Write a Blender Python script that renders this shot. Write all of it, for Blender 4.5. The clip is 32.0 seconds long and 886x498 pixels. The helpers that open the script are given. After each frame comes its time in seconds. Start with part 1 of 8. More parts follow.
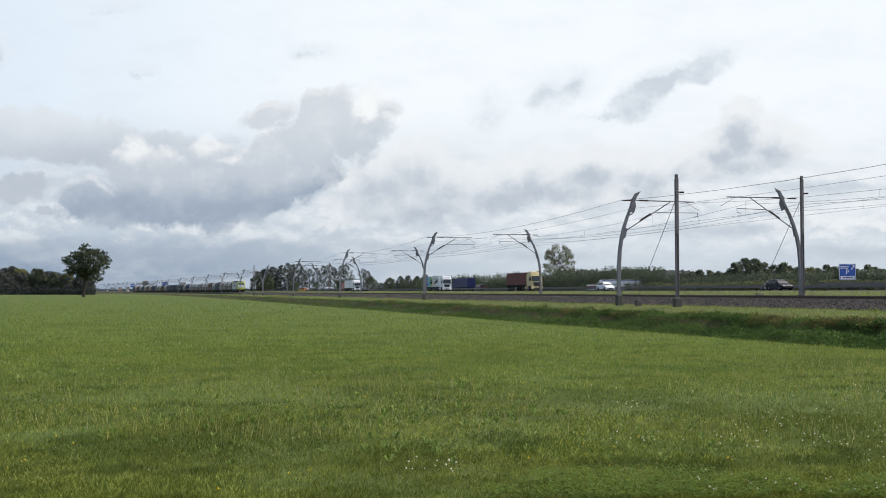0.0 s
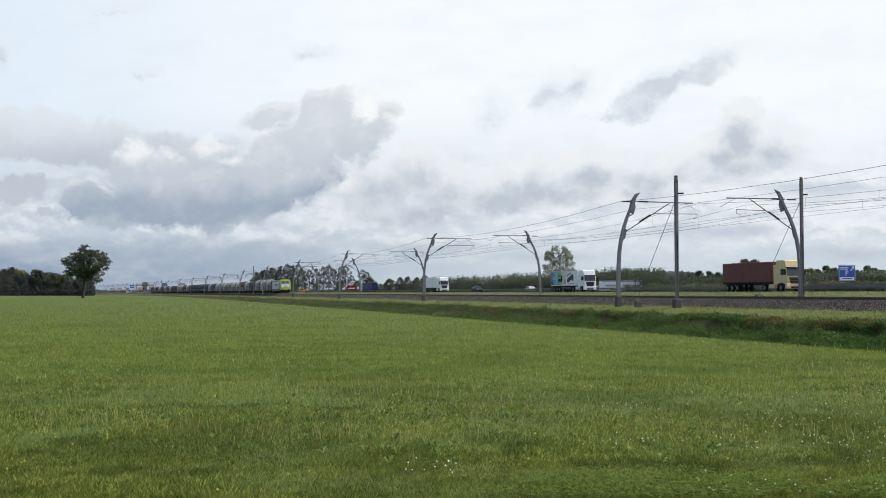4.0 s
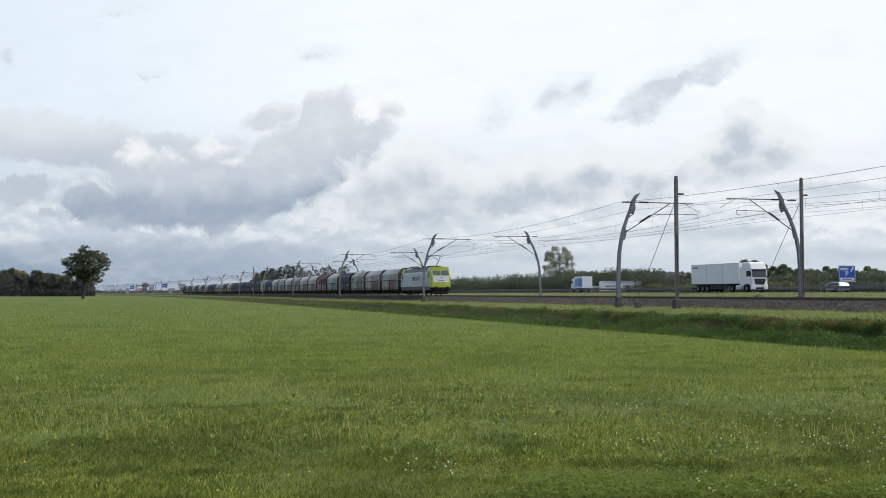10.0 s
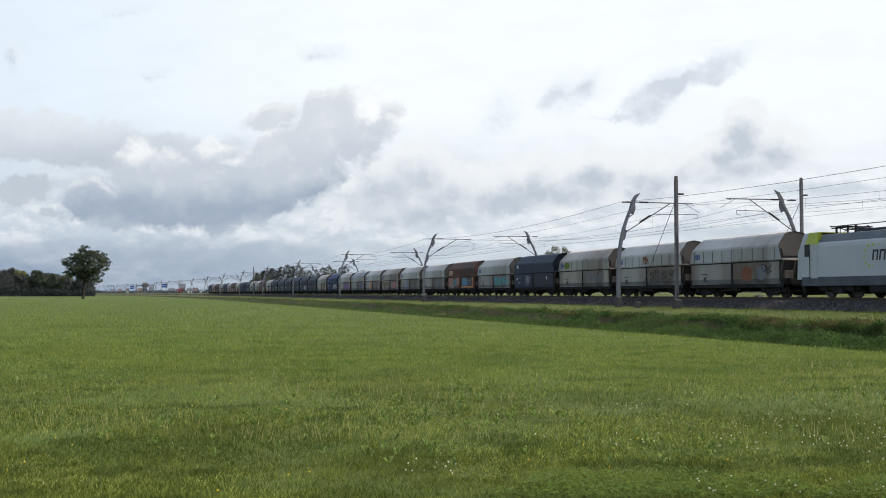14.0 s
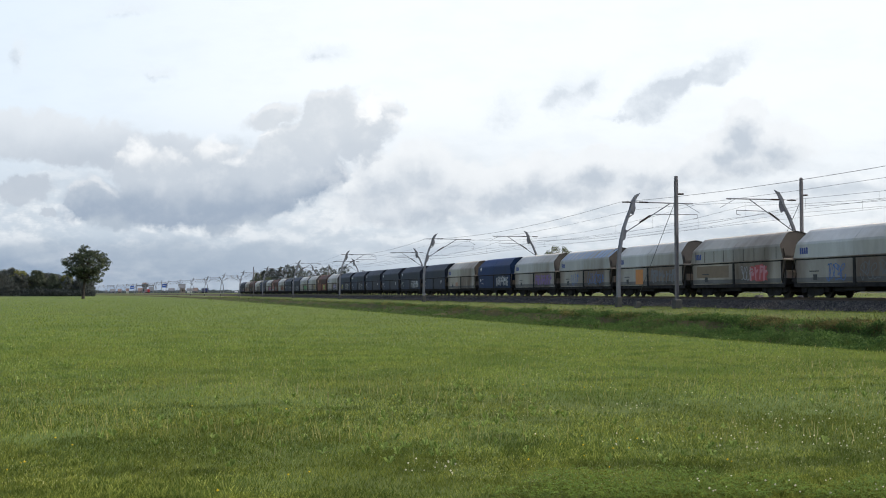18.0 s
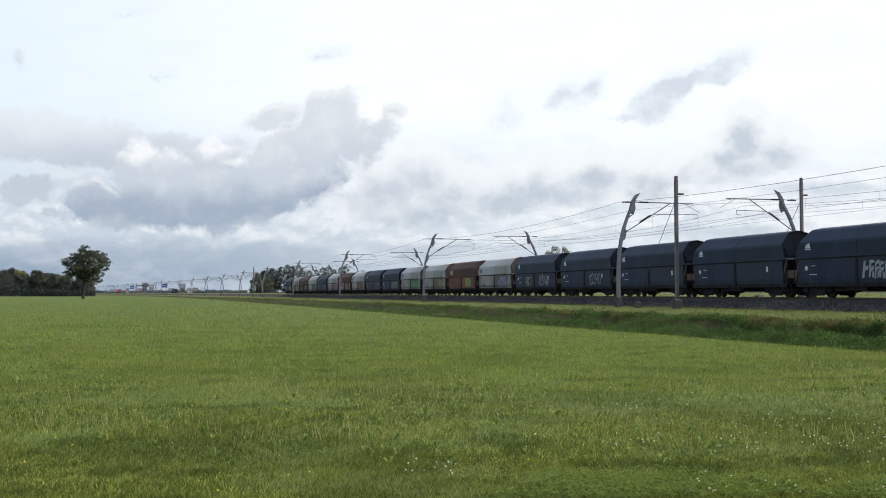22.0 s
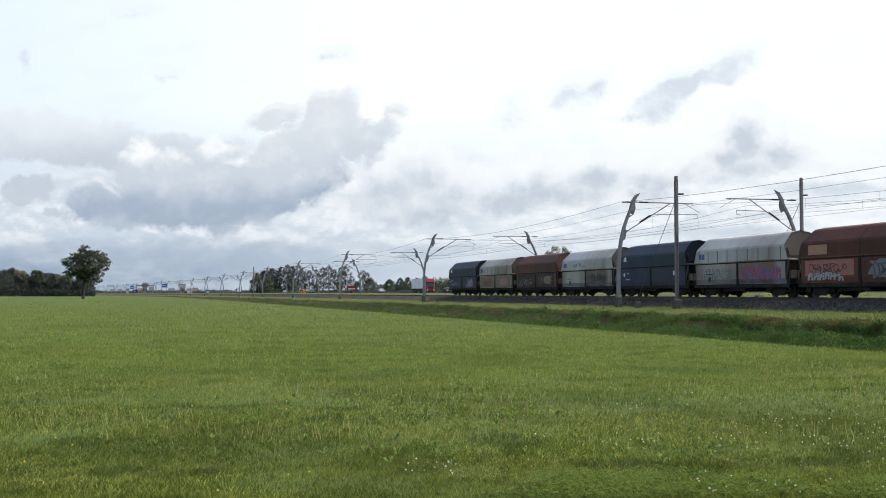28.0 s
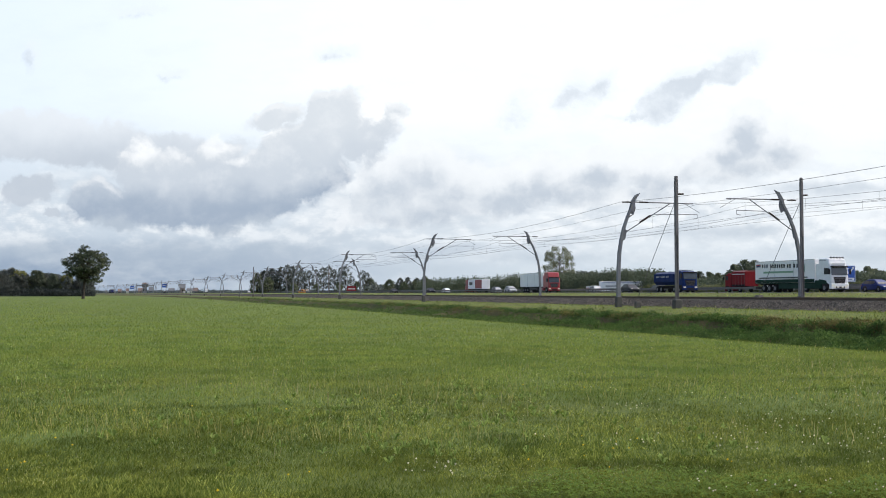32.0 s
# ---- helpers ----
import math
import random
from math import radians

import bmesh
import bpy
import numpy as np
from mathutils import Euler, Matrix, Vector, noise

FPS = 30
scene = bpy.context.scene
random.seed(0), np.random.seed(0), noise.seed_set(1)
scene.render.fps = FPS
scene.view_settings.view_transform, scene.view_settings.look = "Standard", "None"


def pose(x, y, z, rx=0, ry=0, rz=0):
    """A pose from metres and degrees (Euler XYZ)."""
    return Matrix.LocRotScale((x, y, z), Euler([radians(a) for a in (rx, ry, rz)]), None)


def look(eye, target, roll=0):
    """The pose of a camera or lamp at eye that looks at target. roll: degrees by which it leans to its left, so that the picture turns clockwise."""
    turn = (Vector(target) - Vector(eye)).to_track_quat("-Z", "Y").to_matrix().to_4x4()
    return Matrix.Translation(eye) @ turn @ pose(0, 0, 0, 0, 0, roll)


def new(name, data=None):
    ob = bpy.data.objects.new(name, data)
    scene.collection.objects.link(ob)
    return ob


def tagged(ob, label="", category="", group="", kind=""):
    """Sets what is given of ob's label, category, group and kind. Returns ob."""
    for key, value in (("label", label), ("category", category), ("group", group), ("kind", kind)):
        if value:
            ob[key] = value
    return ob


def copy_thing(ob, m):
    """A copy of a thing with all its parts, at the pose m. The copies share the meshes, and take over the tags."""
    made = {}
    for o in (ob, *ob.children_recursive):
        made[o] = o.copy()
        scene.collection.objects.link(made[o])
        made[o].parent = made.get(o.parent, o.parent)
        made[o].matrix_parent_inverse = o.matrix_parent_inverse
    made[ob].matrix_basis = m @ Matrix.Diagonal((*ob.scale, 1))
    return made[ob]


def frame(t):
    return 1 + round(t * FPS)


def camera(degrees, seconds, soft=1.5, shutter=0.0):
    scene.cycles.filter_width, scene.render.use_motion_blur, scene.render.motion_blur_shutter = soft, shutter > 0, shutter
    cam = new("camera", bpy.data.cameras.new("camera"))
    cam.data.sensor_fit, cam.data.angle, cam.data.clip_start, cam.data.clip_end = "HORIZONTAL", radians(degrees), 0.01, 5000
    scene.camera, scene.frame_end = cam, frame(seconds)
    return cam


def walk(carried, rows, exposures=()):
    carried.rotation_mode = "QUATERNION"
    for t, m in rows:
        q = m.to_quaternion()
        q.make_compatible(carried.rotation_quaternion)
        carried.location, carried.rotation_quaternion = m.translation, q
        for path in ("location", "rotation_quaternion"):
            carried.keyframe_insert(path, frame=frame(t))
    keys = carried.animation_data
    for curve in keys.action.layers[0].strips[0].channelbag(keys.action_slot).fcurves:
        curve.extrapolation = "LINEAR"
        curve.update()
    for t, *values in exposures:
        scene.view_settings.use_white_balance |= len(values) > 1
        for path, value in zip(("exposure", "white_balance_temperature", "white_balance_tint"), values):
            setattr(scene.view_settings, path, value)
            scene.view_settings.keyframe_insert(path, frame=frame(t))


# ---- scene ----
# The railway runs along x; trains come towards +x, and +y lies across the line, away from the camera.
EYE_Z = 1.65
TURN = math.atan(539 / 1935)
FORE = Vector((-math.cos(TURN), math.sin(TURN), 0))
SIDE = Vector((math.sin(TURN), math.cos(TURN), 0))


def aim(tilt, swing=0.0):
    d = FORE + SIDE * math.tan(radians(swing)) + Vector((0, 0, math.tan(radians(tilt))))
    return look((0, 0, EYE_Z), Vector((0, 0, EYE_Z)) + d * 50)


cam = camera(44.12, 32.0, soft=1.0)
walk(cam, [(0, aim(2.234, -0.02)), (2, aim(2.234, -0.01)), (3.4, aim(2.27)), (5.4, aim(2.32)), (6.2, aim(2.323)), (32, aim(2.323))],
     exposures=[(0, 0.60), (10, 0.63), (20, 0.71), (32, 0.77)])

# ---- light: broken cloud, a veiled sun high on the right ----
SUN_UP = 46
world = bpy.data.worlds.new("sky")
scene.world = world
world.use_nodes = True
wn = world.node_tree.nodes
sky = wn.new("ShaderNodeTexSky")
sky.sky_type, sky.sun_disc = "NISHITA", False
sun_way = FORE * math.cos(radians(74)) + SIDE * math.sin(radians(74))
sky.sun_elevation = radians(SUN_UP)
sky.sun_rotation = math.atan2(sun_way.x, sun_way.y)
sky.air_density, sky.dust_density = 1.0, 4.0
wn["Background"].inputs["Strength"].default_value = 0.15
world.node_tree.links.new(sky.outputs[0], wn["Background"].inputs[0])
sun = new("sun", bpy.data.lights.new("sun", "SUN"))
sun.data.energy, sun.data.angle, sun.data.color = 1.7, radians(30), (1.0, 0.95, 0.87)
sun.matrix_world = look(sun_way * 100 * math.cos(radians(SUN_UP)) + Vector((0, 0, 100 * math.sin(radians(SUN_UP)))), (0, 0, 0))
# ---- mesh helpers ----
class Mesh:
    """Vertices and faces, gathered and then linked as one object."""

    def __init__(self):
        self.v, self.f, self.smooth = [], [], False

    def add(self, verts, faces):
        n = len(self.v)
        self.v += [tuple(p) for p in verts]
        self.f += [tuple(n + i for i in f) for f in faces]
        return self

    def box(self, x0, x1, y0, y1, z0, z1, c=0.0):
        """A box; c: the width of its chamfer along the upright and lengthwise edges."""
        if c <= 0:
            v = [(x, y, z) for z in (z0, z1) for x, y in ((x0, y0), (x1, y0), (x1, y1), (x0, y1))]
            return self.add(v, [(3, 2, 1, 0), (4, 5, 6, 7), (0, 1, 5, 4), (1, 2, 6, 5), (2, 3, 7, 6), (3, 0, 4, 7)])
        rings = []
        for z, d in ((z0, c), (z0 + c, 0), (z1 - c, 0), (z1, c)):
            a0, a1, b0, b1, e = x0 + d, x1 - d, y0 + d, y1 - d, c
            rings.append([(a0 + e, b0, z), (a1 - e, b0, z), (a1, b0 + e, z), (a1, b1 - e, z), (a1 - e, b1, z), (a0 + e, b1, z), (a0, b1 - e, z), (a0, b0 + e, z)])
        return self.loft(rings)

    def loft(self, rings, caps=True, closed=True):
        n, v, f = len(rings[0]), [p for r in rings for p in r], []
        for k in range(len(rings) - 1):
            for i in range(n if closed else n - 1):
                j = (i + 1) % n
                f.append((k * n + i, k * n + j, k * n + n + j, k * n + n + i))
        if caps:
            f.append(tuple(reversed(range(n))))
            f.append(tuple(range(len(v) - n, len(v))))
        return self.add(v, f)

    def rod(self, p, q, r, n=8, r2=None):
        p, q = Vector(p), Vector(q)
        d = (q - p).normalized()
        a = d.orthogonal().normalized()
        b = d.cross(a)
        r2 = r if r2 is None else r2
        ring = lambda o, s: [o + (a * math.cos(t) + b * math.sin(t)) * s for t in (2 * math.pi * i / n for i in range(n))]
        return self.loft([ring(p, r), ring(q, r2)])

    def line(self, pts, r, n=6):
        """A bent rod through the points."""
        rings = []
        for i, p in enumerate(pts):
            d = (Vector(pts[min(i + 1, len(pts) - 1)]) - Vector(pts[max(i - 1, 0)])).normalized()
            a = d.cross(Vector((0, 0, 1)) if abs(d.z) < 0.9 else Vector((1, 0, 0))).normalized()
            b = d.cross(a)
            rings.append([Vector(p) + (a * math.cos(t) + b * math.sin(t)) * r for t in (2 * math.pi * k / n for k in range(n))])
        return self.loft(rings)

    def prism(self, profile, x0, x1):
        """A profile of (y, z), drawn out along x."""
        return self.loft([[(x0, y, z) for y, z in profile], [(x1, y, z) for y, z in profile]])

    def slab(self, outline, y0, y1):
        """An outline of (x, z), drawn out along y."""
        return self.loft([[(x, y0, z) for x, z in outline], [(x, y1, z) for x, z in outline]])

    def plate(self, outline, z0, z1):
        return self.loft([[(x, y, z0) for x, y in outline], [(x, y, z1) for x, y in outline]])

    def disc(self, x, y0, y1, z, r, n=20, bevel=0.0):
        ring = lambda y, s: [(x + s * math.cos(2 * math.pi * i / n), y, z + s * math.sin(2 * math.pi * i / n)) for i in range(n)]
        if bevel:
            return self.loft([ring(y0, r - bevel), ring(y0 + bevel, r), ring(y1 - bevel, r), ring(y1, r - bevel)])
        return self.loft([ring(y0, r), ring(y1, r)])

    def moved(self, dx=0, dy=0, dz=0):
        self.v = [(x + dx, y + dy, z + dz) for x, y, z in self.v]
        return self

    def data(self, name, *materials):
        me = bpy.data.meshes.new(name)
        me.from_pydata(self.v, [], self.f)
        for m in materials:
            me.materials.append(m)
        bm = bmesh.new()
        bm.from_mesh(me)
        bmesh.ops.recalc_face_normals(bm, faces=bm.faces)
        bm.to_mesh(me)
        bm.free()
        if self.smooth:
            me.shade_smooth()
            me.set_sharp_from_angle(angle=radians(38))
        return me


def part(name, mesh, material, parent, label=""):
    """One mesh as a part under a thing or under a part."""
    data = mesh if isinstance(mesh, bpy.types.Mesh) else mesh.data(name, material)
    ob = new(name, data)
    ob.parent = parent
    return tagged(ob, label) if label else ob


def thing(name, label, category, group=""):
    return tagged(new(name), label, category, group)


def structure(name, mesh, material, label=""):
    return tagged(new(name, mesh.data(name, material)), label, "", "", "structure")


# ---- the line's course: straight here, bending slowly towards the camera's side far off ----
BEND_AT, BEND_R, VEER = 260.0, 4980.0, 0.006


def bend(a):
    """A slight veer beyond 100 m, then a wide curve."""
    d, v = max(0.0, a - BEND_AT), max(0.0, a - 100.0)
    curve = d * d / (2 * BEND_R) if d < 1060 else 1060 * 1060 / (2 * BEND_R) + (d - 1060) * 1060 / BEND_R
    return curve + VEER * (v * v / 100 if v < 50 else v - 25)


def heading(a):
    return math.degrees(math.atan(min(1060.0, max(0.0, a - BEND_AT)) / BEND_R + VEER * min(1.0, max(0.0, a - 100.0) / 50)))


def along(a, off, z=0.0):
    """A point a metres up the line from the camera, off metres across it."""
    return Vector((-a, off - bend(a), z))


def on_line(a, off, z=0.0, back=False):
    p = along(a, off, z)
    return pose(p.x, p.y, z, 0, 0, heading(a) + (180 if back else 0))


def spot(k, d, z=0.0):
    """A point d metres ahead and k * d metres to the side of the camera's way."""
    p = FORE * d + SIDE * (k * d)
    return Vector((p.x, p.y, z))


# ---- materials ----
def surf(name, c1, c2, scale=3.0, rough=0.6, metal=0.0, bump=0.1, fine=40.0, stain=None, stain_at=0.6, vary=0.0, coords="Object", stretch=(1, 1, 1), coat=0.0):
    """A surface whose colour wanders between c1 and c2 at two scales, with fine relief and, if given, stains."""
    m = bpy.data.materials.new(name)
    m.use_nodes = True
    nt = m.node_tree
    N, L = nt.nodes, nt.links
    b = N["Principled BSDF"]
    tc = N.new("ShaderNodeTexCoord")
    mp = N.new("ShaderNodeMapping")
    mp.inputs["Scale"].default_value = stretch
    L.new(tc.outputs[coords], mp.inputs[0])

    def tex(s, detail=4):
        t = N.new("ShaderNodeTexNoise")
        t.inputs["Scale"].default_value, t.inputs["Detail"].default_value = s, detail
        L.new(mp.outputs[0], t.inputs["Vector"])
        return t.outputs[0]

    big, small = tex(scale), tex(fine, 3)
    mix = N.new("ShaderNodeMath")
    mix.operation = "MULTIPLY_ADD"
    L.new(small, mix.inputs[0])
    mix.inputs[1].default_value = 0.5
    sub = N.new("ShaderNodeMath")
    sub.operation = "MULTIPLY_ADD"
    L.new(big, sub.inputs[0])
    sub.inputs[1].default_value, sub.inputs[2].default_value = 1.6, -0.55
    L.new(sub.outputs[0], mix.inputs[2])
    ramp = N.new("ShaderNodeMix")
    ramp.data_type = "RGBA"
    ramp.inputs[6].default_value, ramp.inputs[7].default_value = (*c1, 1), (*c2, 1)
    L.new(mix.outputs[0], ramp.inputs[0])
    out = ramp.outputs[2]
    if stain:
        st = N.new("ShaderNodeMapRange")
        L.new(tex(scale * 0.45, 6), st.inputs[0])
        st.inputs[1].default_value, st.inputs[2].default_value = stain_at - 0.12, stain_at + 0.12
        sm = N.new("ShaderNodeMix")
        sm.data_type = "RGBA"
        L.new(st.outputs[0], sm.inputs[0])
        L.new(out, sm.inputs[6])
        sm.inputs[7].default_value = (*stain, 1)
        out = sm.outputs[2]
    if vary:
        oi = N.new("ShaderNodeObjectInfo")
        hs = N.new("ShaderNodeHueSaturation")
        mr = N.new("ShaderNodeMapRange")
        mr.inputs[3].default_value, mr.inputs[4].default_value = 1 - vary, 1 + vary
        L.new(oi.outputs["Random"], mr.inputs[0])
        L.new(mr.outputs[0], hs.inputs["Value"])
        L.new(out, hs.inputs["Color"])
        out = hs.outputs[0]
    L.new(out, b.inputs["Base Color"])
    b.inputs["Roughness"].default_value, b.inputs["Metallic"].default_value = rough, metal
    if rough > 0.64:
        b.inputs["Specular IOR Level"].default_value = 0.12
    b.inputs["Coat Weight"].default_value = coat
    if bump:
        bp = N.new("ShaderNodeBump")
        bp.inputs["Strength"].default_value, bp.inputs["Distance"].default_value = bump, 0.02
        L.new(small, bp.inputs["Height"])
        L.new(bp.outputs[0], b.inputs["Normal"])
    return m


def plain(name, c, rough=0.5, metal=0.0, glow=0.0, coat=0.0):
    m = surf(name, [x * 0.88 for x in c], [min(1, x * 1.1) for x in c], 2.0, rough, metal, 0.04, 25.0, coat=coat)
    if glow:
        b = m.node_tree.nodes["Principled BSDF"]
        b.inputs["Emission Color"].default_value, b.inputs["Emission Strength"].default_value = (*c, 1), glow
    return m


GRASS = surf("grass_ground", (0.054, 0.082, 0.017), (0.098, 0.135, 0.030), 0.25, 0.9, 0, 0.5, 14.0, stain=(0.09, 0.102, 0.028), stain_at=0.63)
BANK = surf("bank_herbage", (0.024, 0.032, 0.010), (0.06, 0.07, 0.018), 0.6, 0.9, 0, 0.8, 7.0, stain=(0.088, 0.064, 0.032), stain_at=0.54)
VERGE = surf("verge_grass", (0.052, 0.076, 0.014), (0.105, 0.126, 0.030), 0.5, 0.9, 0, 0.6, 9.0, stain=(0.095, 0.085, 0.035), stain_at=0.6)
BALLAST = surf("ballast_stone", (0.020, 0.018, 0.016), (0.060, 0.054, 0.048), 1.2, 0.9, 0, 0.8, 22.0, stain=(0.07, 0.055, 0.045), stain_at=0.6)
def stone_material():
    m = surf("loose_stone", (0.05, 0.046, 0.042), (0.10, 0.09, 0.08), 7.0, 0.9)
    n, l = m.node_tree.nodes, m.node_tree.links
    ramp = n.new("ShaderNodeValToRGB")
    ramp.color_ramp.elements[0].color, ramp.color_ramp.elements[1].color = (0.012, 0.0105, 0.009, 1), (0.185, 0.163, 0.137, 1)
    l.new(n.new("ShaderNodeNewGeometry").outputs["Random Per Island"], ramp.inputs[0])
    l.new(ramp.outputs[0], n["Principled BSDF"].inputs["Base Color"])
    return m


STONE = stone_material()
RAIL = surf("rusty_rail", (0.045, 0.03, 0.022), (0.10, 0.07, 0.05), 2.0, 0.55, 0.5, 0.1, 30.0)
CONCRETE = surf("weathered_concrete", (0.075, 0.07, 0.062), (0.14, 0.13, 0.118), 2.0, 0.85, 0, 0.2, 30.0, stain=(0.085, 0.08, 0.06))
GALV = surf("galvanised_steel", (0.160, 0.158, 0.168), (0.25, 0.248, 0.26), 1.5, 0.66, 0.1, 0.05, 30.0, vary=0.08)
RUSTPOST = surf("brown_grey_steel", (0.155, 0.138, 0.136), (0.25, 0.226, 0.222), 1.5, 0.72, 0.1, 0.05, 30.0)
WIRE = surf("dark_wire", (0.06, 0.06, 0.065), (0.12, 0.12, 0.12), 2.0, 0.6, 0.3, 0)
INSUL = plain("brown_insulator", (0.05, 0.035, 0.03), 0.75)
ASPHALT = surf("asphalt", (0.045, 0.045, 0.047), (0.085, 0.085, 0.087), 0.3, 0.85, 0, 0.3, 50.0)
PAINT = plain("road_paint", (0.75, 0.75, 0.73), 0.7)
BLACK = surf("sooty_black", (0.024, 0.022, 0.022), (0.058, 0.053, 0.050), 2.0, 0.75, 0, 0.1, 20.0)
TYRE = plain("tyre_rubber", (0.018, 0.018, 0.019), 0.85)
STEELW = surf("wheel_steel", (0.03, 0.027, 0.025), (0.07, 0.06, 0.055), 3.0, 0.6, 0.4, 0.05)
RIM = plain("wheel_rim", (0.13, 0.13, 0.135), 0.5, 0.3)
GLASS = plain("dark_window_glass", (0.010, 0.012, 0.015), 0.28)
GLASS.node_tree.nodes["Principled BSDF"].inputs["Specular IOR Level"].default_value = 0.18
WHITE = surf("white_paint", (0.70, 0.71, 0.72), (0.80, 0.80, 0.80), 0.7, 0.4, 0, 0.02, 20.0, coat=0.3)
# ---- clouded sky: two shells far off, the lower clouds and, before them, the higher wisps that drift faster ----
class Nodes:
    """Short notation for shader arithmetic."""

    def __init__(self, tree):
        self.n, self.l = tree.nodes, tree.links

    def put(self, socket, value):
        if isinstance(value, bpy.types.NodeSocket):
            self.l.new(value, socket)
        else:
            socket.default_value = value

    def math(self, op, a, b=0.0, c=0.0, clamp=False):
        k = self.n.new("ShaderNodeMath")
        k.operation, k.use_clamp = op, clamp
        for i, v in enumerate((a, b, c)):
            self.put(k.inputs[i], v)
        return k.outputs[0]

    def vec(self, op, a, b):
        k = self.n.new("ShaderNodeVectorMath")
        k.operation = op
        self.put(k.inputs[0], a)
        self.put(k.inputs[1], b)
        return k.outputs["Value"] if op in ("LENGTH", "DOT_PRODUCT") else k.outputs[0]

    def noise(self, p, scale, detail=5.0, rough=0.55, colour=False):
        k = self.n.new("ShaderNodeTexNoise")
        k.inputs["Scale"].default_value, k.inputs["Detail"].default_value, k.inputs["Roughness"].default_value = scale, detail, rough
        self.put(k.inputs["Vector"], p)
        return k.outputs[1 if colour else 0]

    def span(self, v, a, b, c=0.0, d=1.0):
        k = self.n.new("ShaderNodeMapRange")
        k.interpolation_type = "SMOOTHSTEP"
        for i, x in enumerate((v, a, b, c, d)):
            self.put(k.inputs[i], x)
        return k.outputs[0]

    def mix(self, t, a, b):
        k = self.n.new("ShaderNodeMix")
        k.data_type = "RGBA"
        self.put(k.inputs[0], t)
        for i, x in ((6, a), (7, b)):
            self.put(k.inputs[i], x if isinstance(x, bpy.types.NodeSocket) else (*x, 1))
        return k.outputs[2]


def cloud_field(name, banks, ragged, grain, thin=0.08, full=0.42, heads=0.0, swing=0.55):
    """A node group: how thick the cloud is at a place of the sky (u to the side, v downwards)."""
    g = bpy.data.node_groups.new(name, "ShaderNodeTree")
    g.interface.new_socket("place", in_out="INPUT", socket_type="NodeSocketVector")
    g.interface.new_socket("thickness", in_out="OUTPUT", socket_type="NodeSocketFloat")
    g.interface.new_socket("depth", in_out="OUTPUT", socket_type="NodeSocketFloat")
    e = Nodes(g)
    p = g.nodes.new("NodeGroupInput").outputs[0]
    warp = e.vec("SUBTRACT", e.noise(p, 9.0, 4.0, 0.6, True), (0.5, 0.5, 0.5))
    fine = e.vec("SUBTRACT", e.noise(p, 26.0, 6.0, 0.65, True), (0.5, 0.5, 0.5))
    q = e.vec("ADD", e.vec("ADD", p, e.vec("MULTIPLY", warp, (ragged, ragged * 0.7, 0))), e.vec("MULTIPLY", fine, (ragged * 0.5, ragged * 0.42, 0)))
    best = 0.0
    for x, y, rx, ry, lean, w in banks:
        k = g.nodes.new("ShaderNodeMapping")
        k.vector_type = "TEXTURE"
        k.inputs[1].default_value, k.inputs[2].default_value, k.inputs[3].default_value = (x / 1000, y / 1000, 0), (0, 0, radians(lean)), (rx / 1000, ry / 1000, 1)
        g.links.new(q, k.inputs[0])
        d = e.math("MULTIPLY", e.math("SUBTRACT", 1.25, e.vec("LENGTH", k.outputs[0], (0, 0, 0)), clamp=False), w)
        best = e.math("SMOOTH_MAX", best, d, 0.15)
    n = e.math("MULTIPLY", e.math("SUBTRACT", e.noise(q, grain, 8.0, 0.62), 0.5), swing)
    if heads:      # rounded heads
        vo = g.nodes.new("ShaderNodeTexVoronoi")
        vo.inputs["Scale"].default_value = heads
        g.links.new(q, vo.inputs["Vector"])
        n = e.math("ADD", n, e.math("MULTIPLY", e.math("SUBTRACT", 0.42, vo.outputs["Distance"]), 0.34))
    best = e.math("ADD", best, e.math("MULTIPLY", n, e.math("MULTIPLY_ADD", best, 3.0, 0.10, clamp=True)))
    end = g.nodes.new("NodeGroupOutput")
    g.links.new(e.span(best, thin, full), end.inputs[0])
    g.links.new(best, end.inputs[1])
    return g


def shell(name, radius, low, high):
    m = Mesh()
    cols, rows = [-66 + 3 * i for i in range(45)], [low + (high - low) * i / 14 for i in range(15)]
    v, uv = [], []
    for e in rows:
        for b in cols:
            d = FORE * math.cos(radians(b)) + SIDE * math.sin(radians(b))
            v.append((d.x * radius * math.cos(radians(e)), d.y * radius * math.cos(radians(e)), EYE_Z + radius * math.sin(radians(e))))
            uv.append((0.784 + 1.935 * math.tan(radians(b)), 0.5195 - 1.935 * math.tan(radians(e)) / math.cos(radians(b))))
    n = len(cols)
    f = [(i * n + j, i * n + j + 1, i * n + n + j + 1, i * n + n + j) for i in range(len(rows) - 1) for j in range(n - 1)]
    me = bpy.data.meshes.new(name)
    me.from_pydata(v, [], f)
    layer = me.uv_layers.new(name="sky")
    layer.data.foreach_set("uv", [c for lp in me.loops for c in uv[lp.vertex_index]])
    ob = new(name, me)
    return tagged(ob, kind="structure")


def shell_material(name):
    m = bpy.data.materials.new(name)
    m.use_nodes = True
    m.node_tree.nodes.clear()
    e = Nodes(m.node_tree)
    p = e.n.new("ShaderNodeUVMap")
    p.uv_map = "sky"
    return m, e, p.outputs[0], e.n.new("ShaderNodeOutputMaterial")


def thickness(e, group, p, shift=(0, 0, 0), out=0):
    k = e.n.new("ShaderNodeGroup")
    k.node_tree = group
    e.l.new(e.vec("ADD", p, shift), k.inputs[0])
    return k.outputs[out]


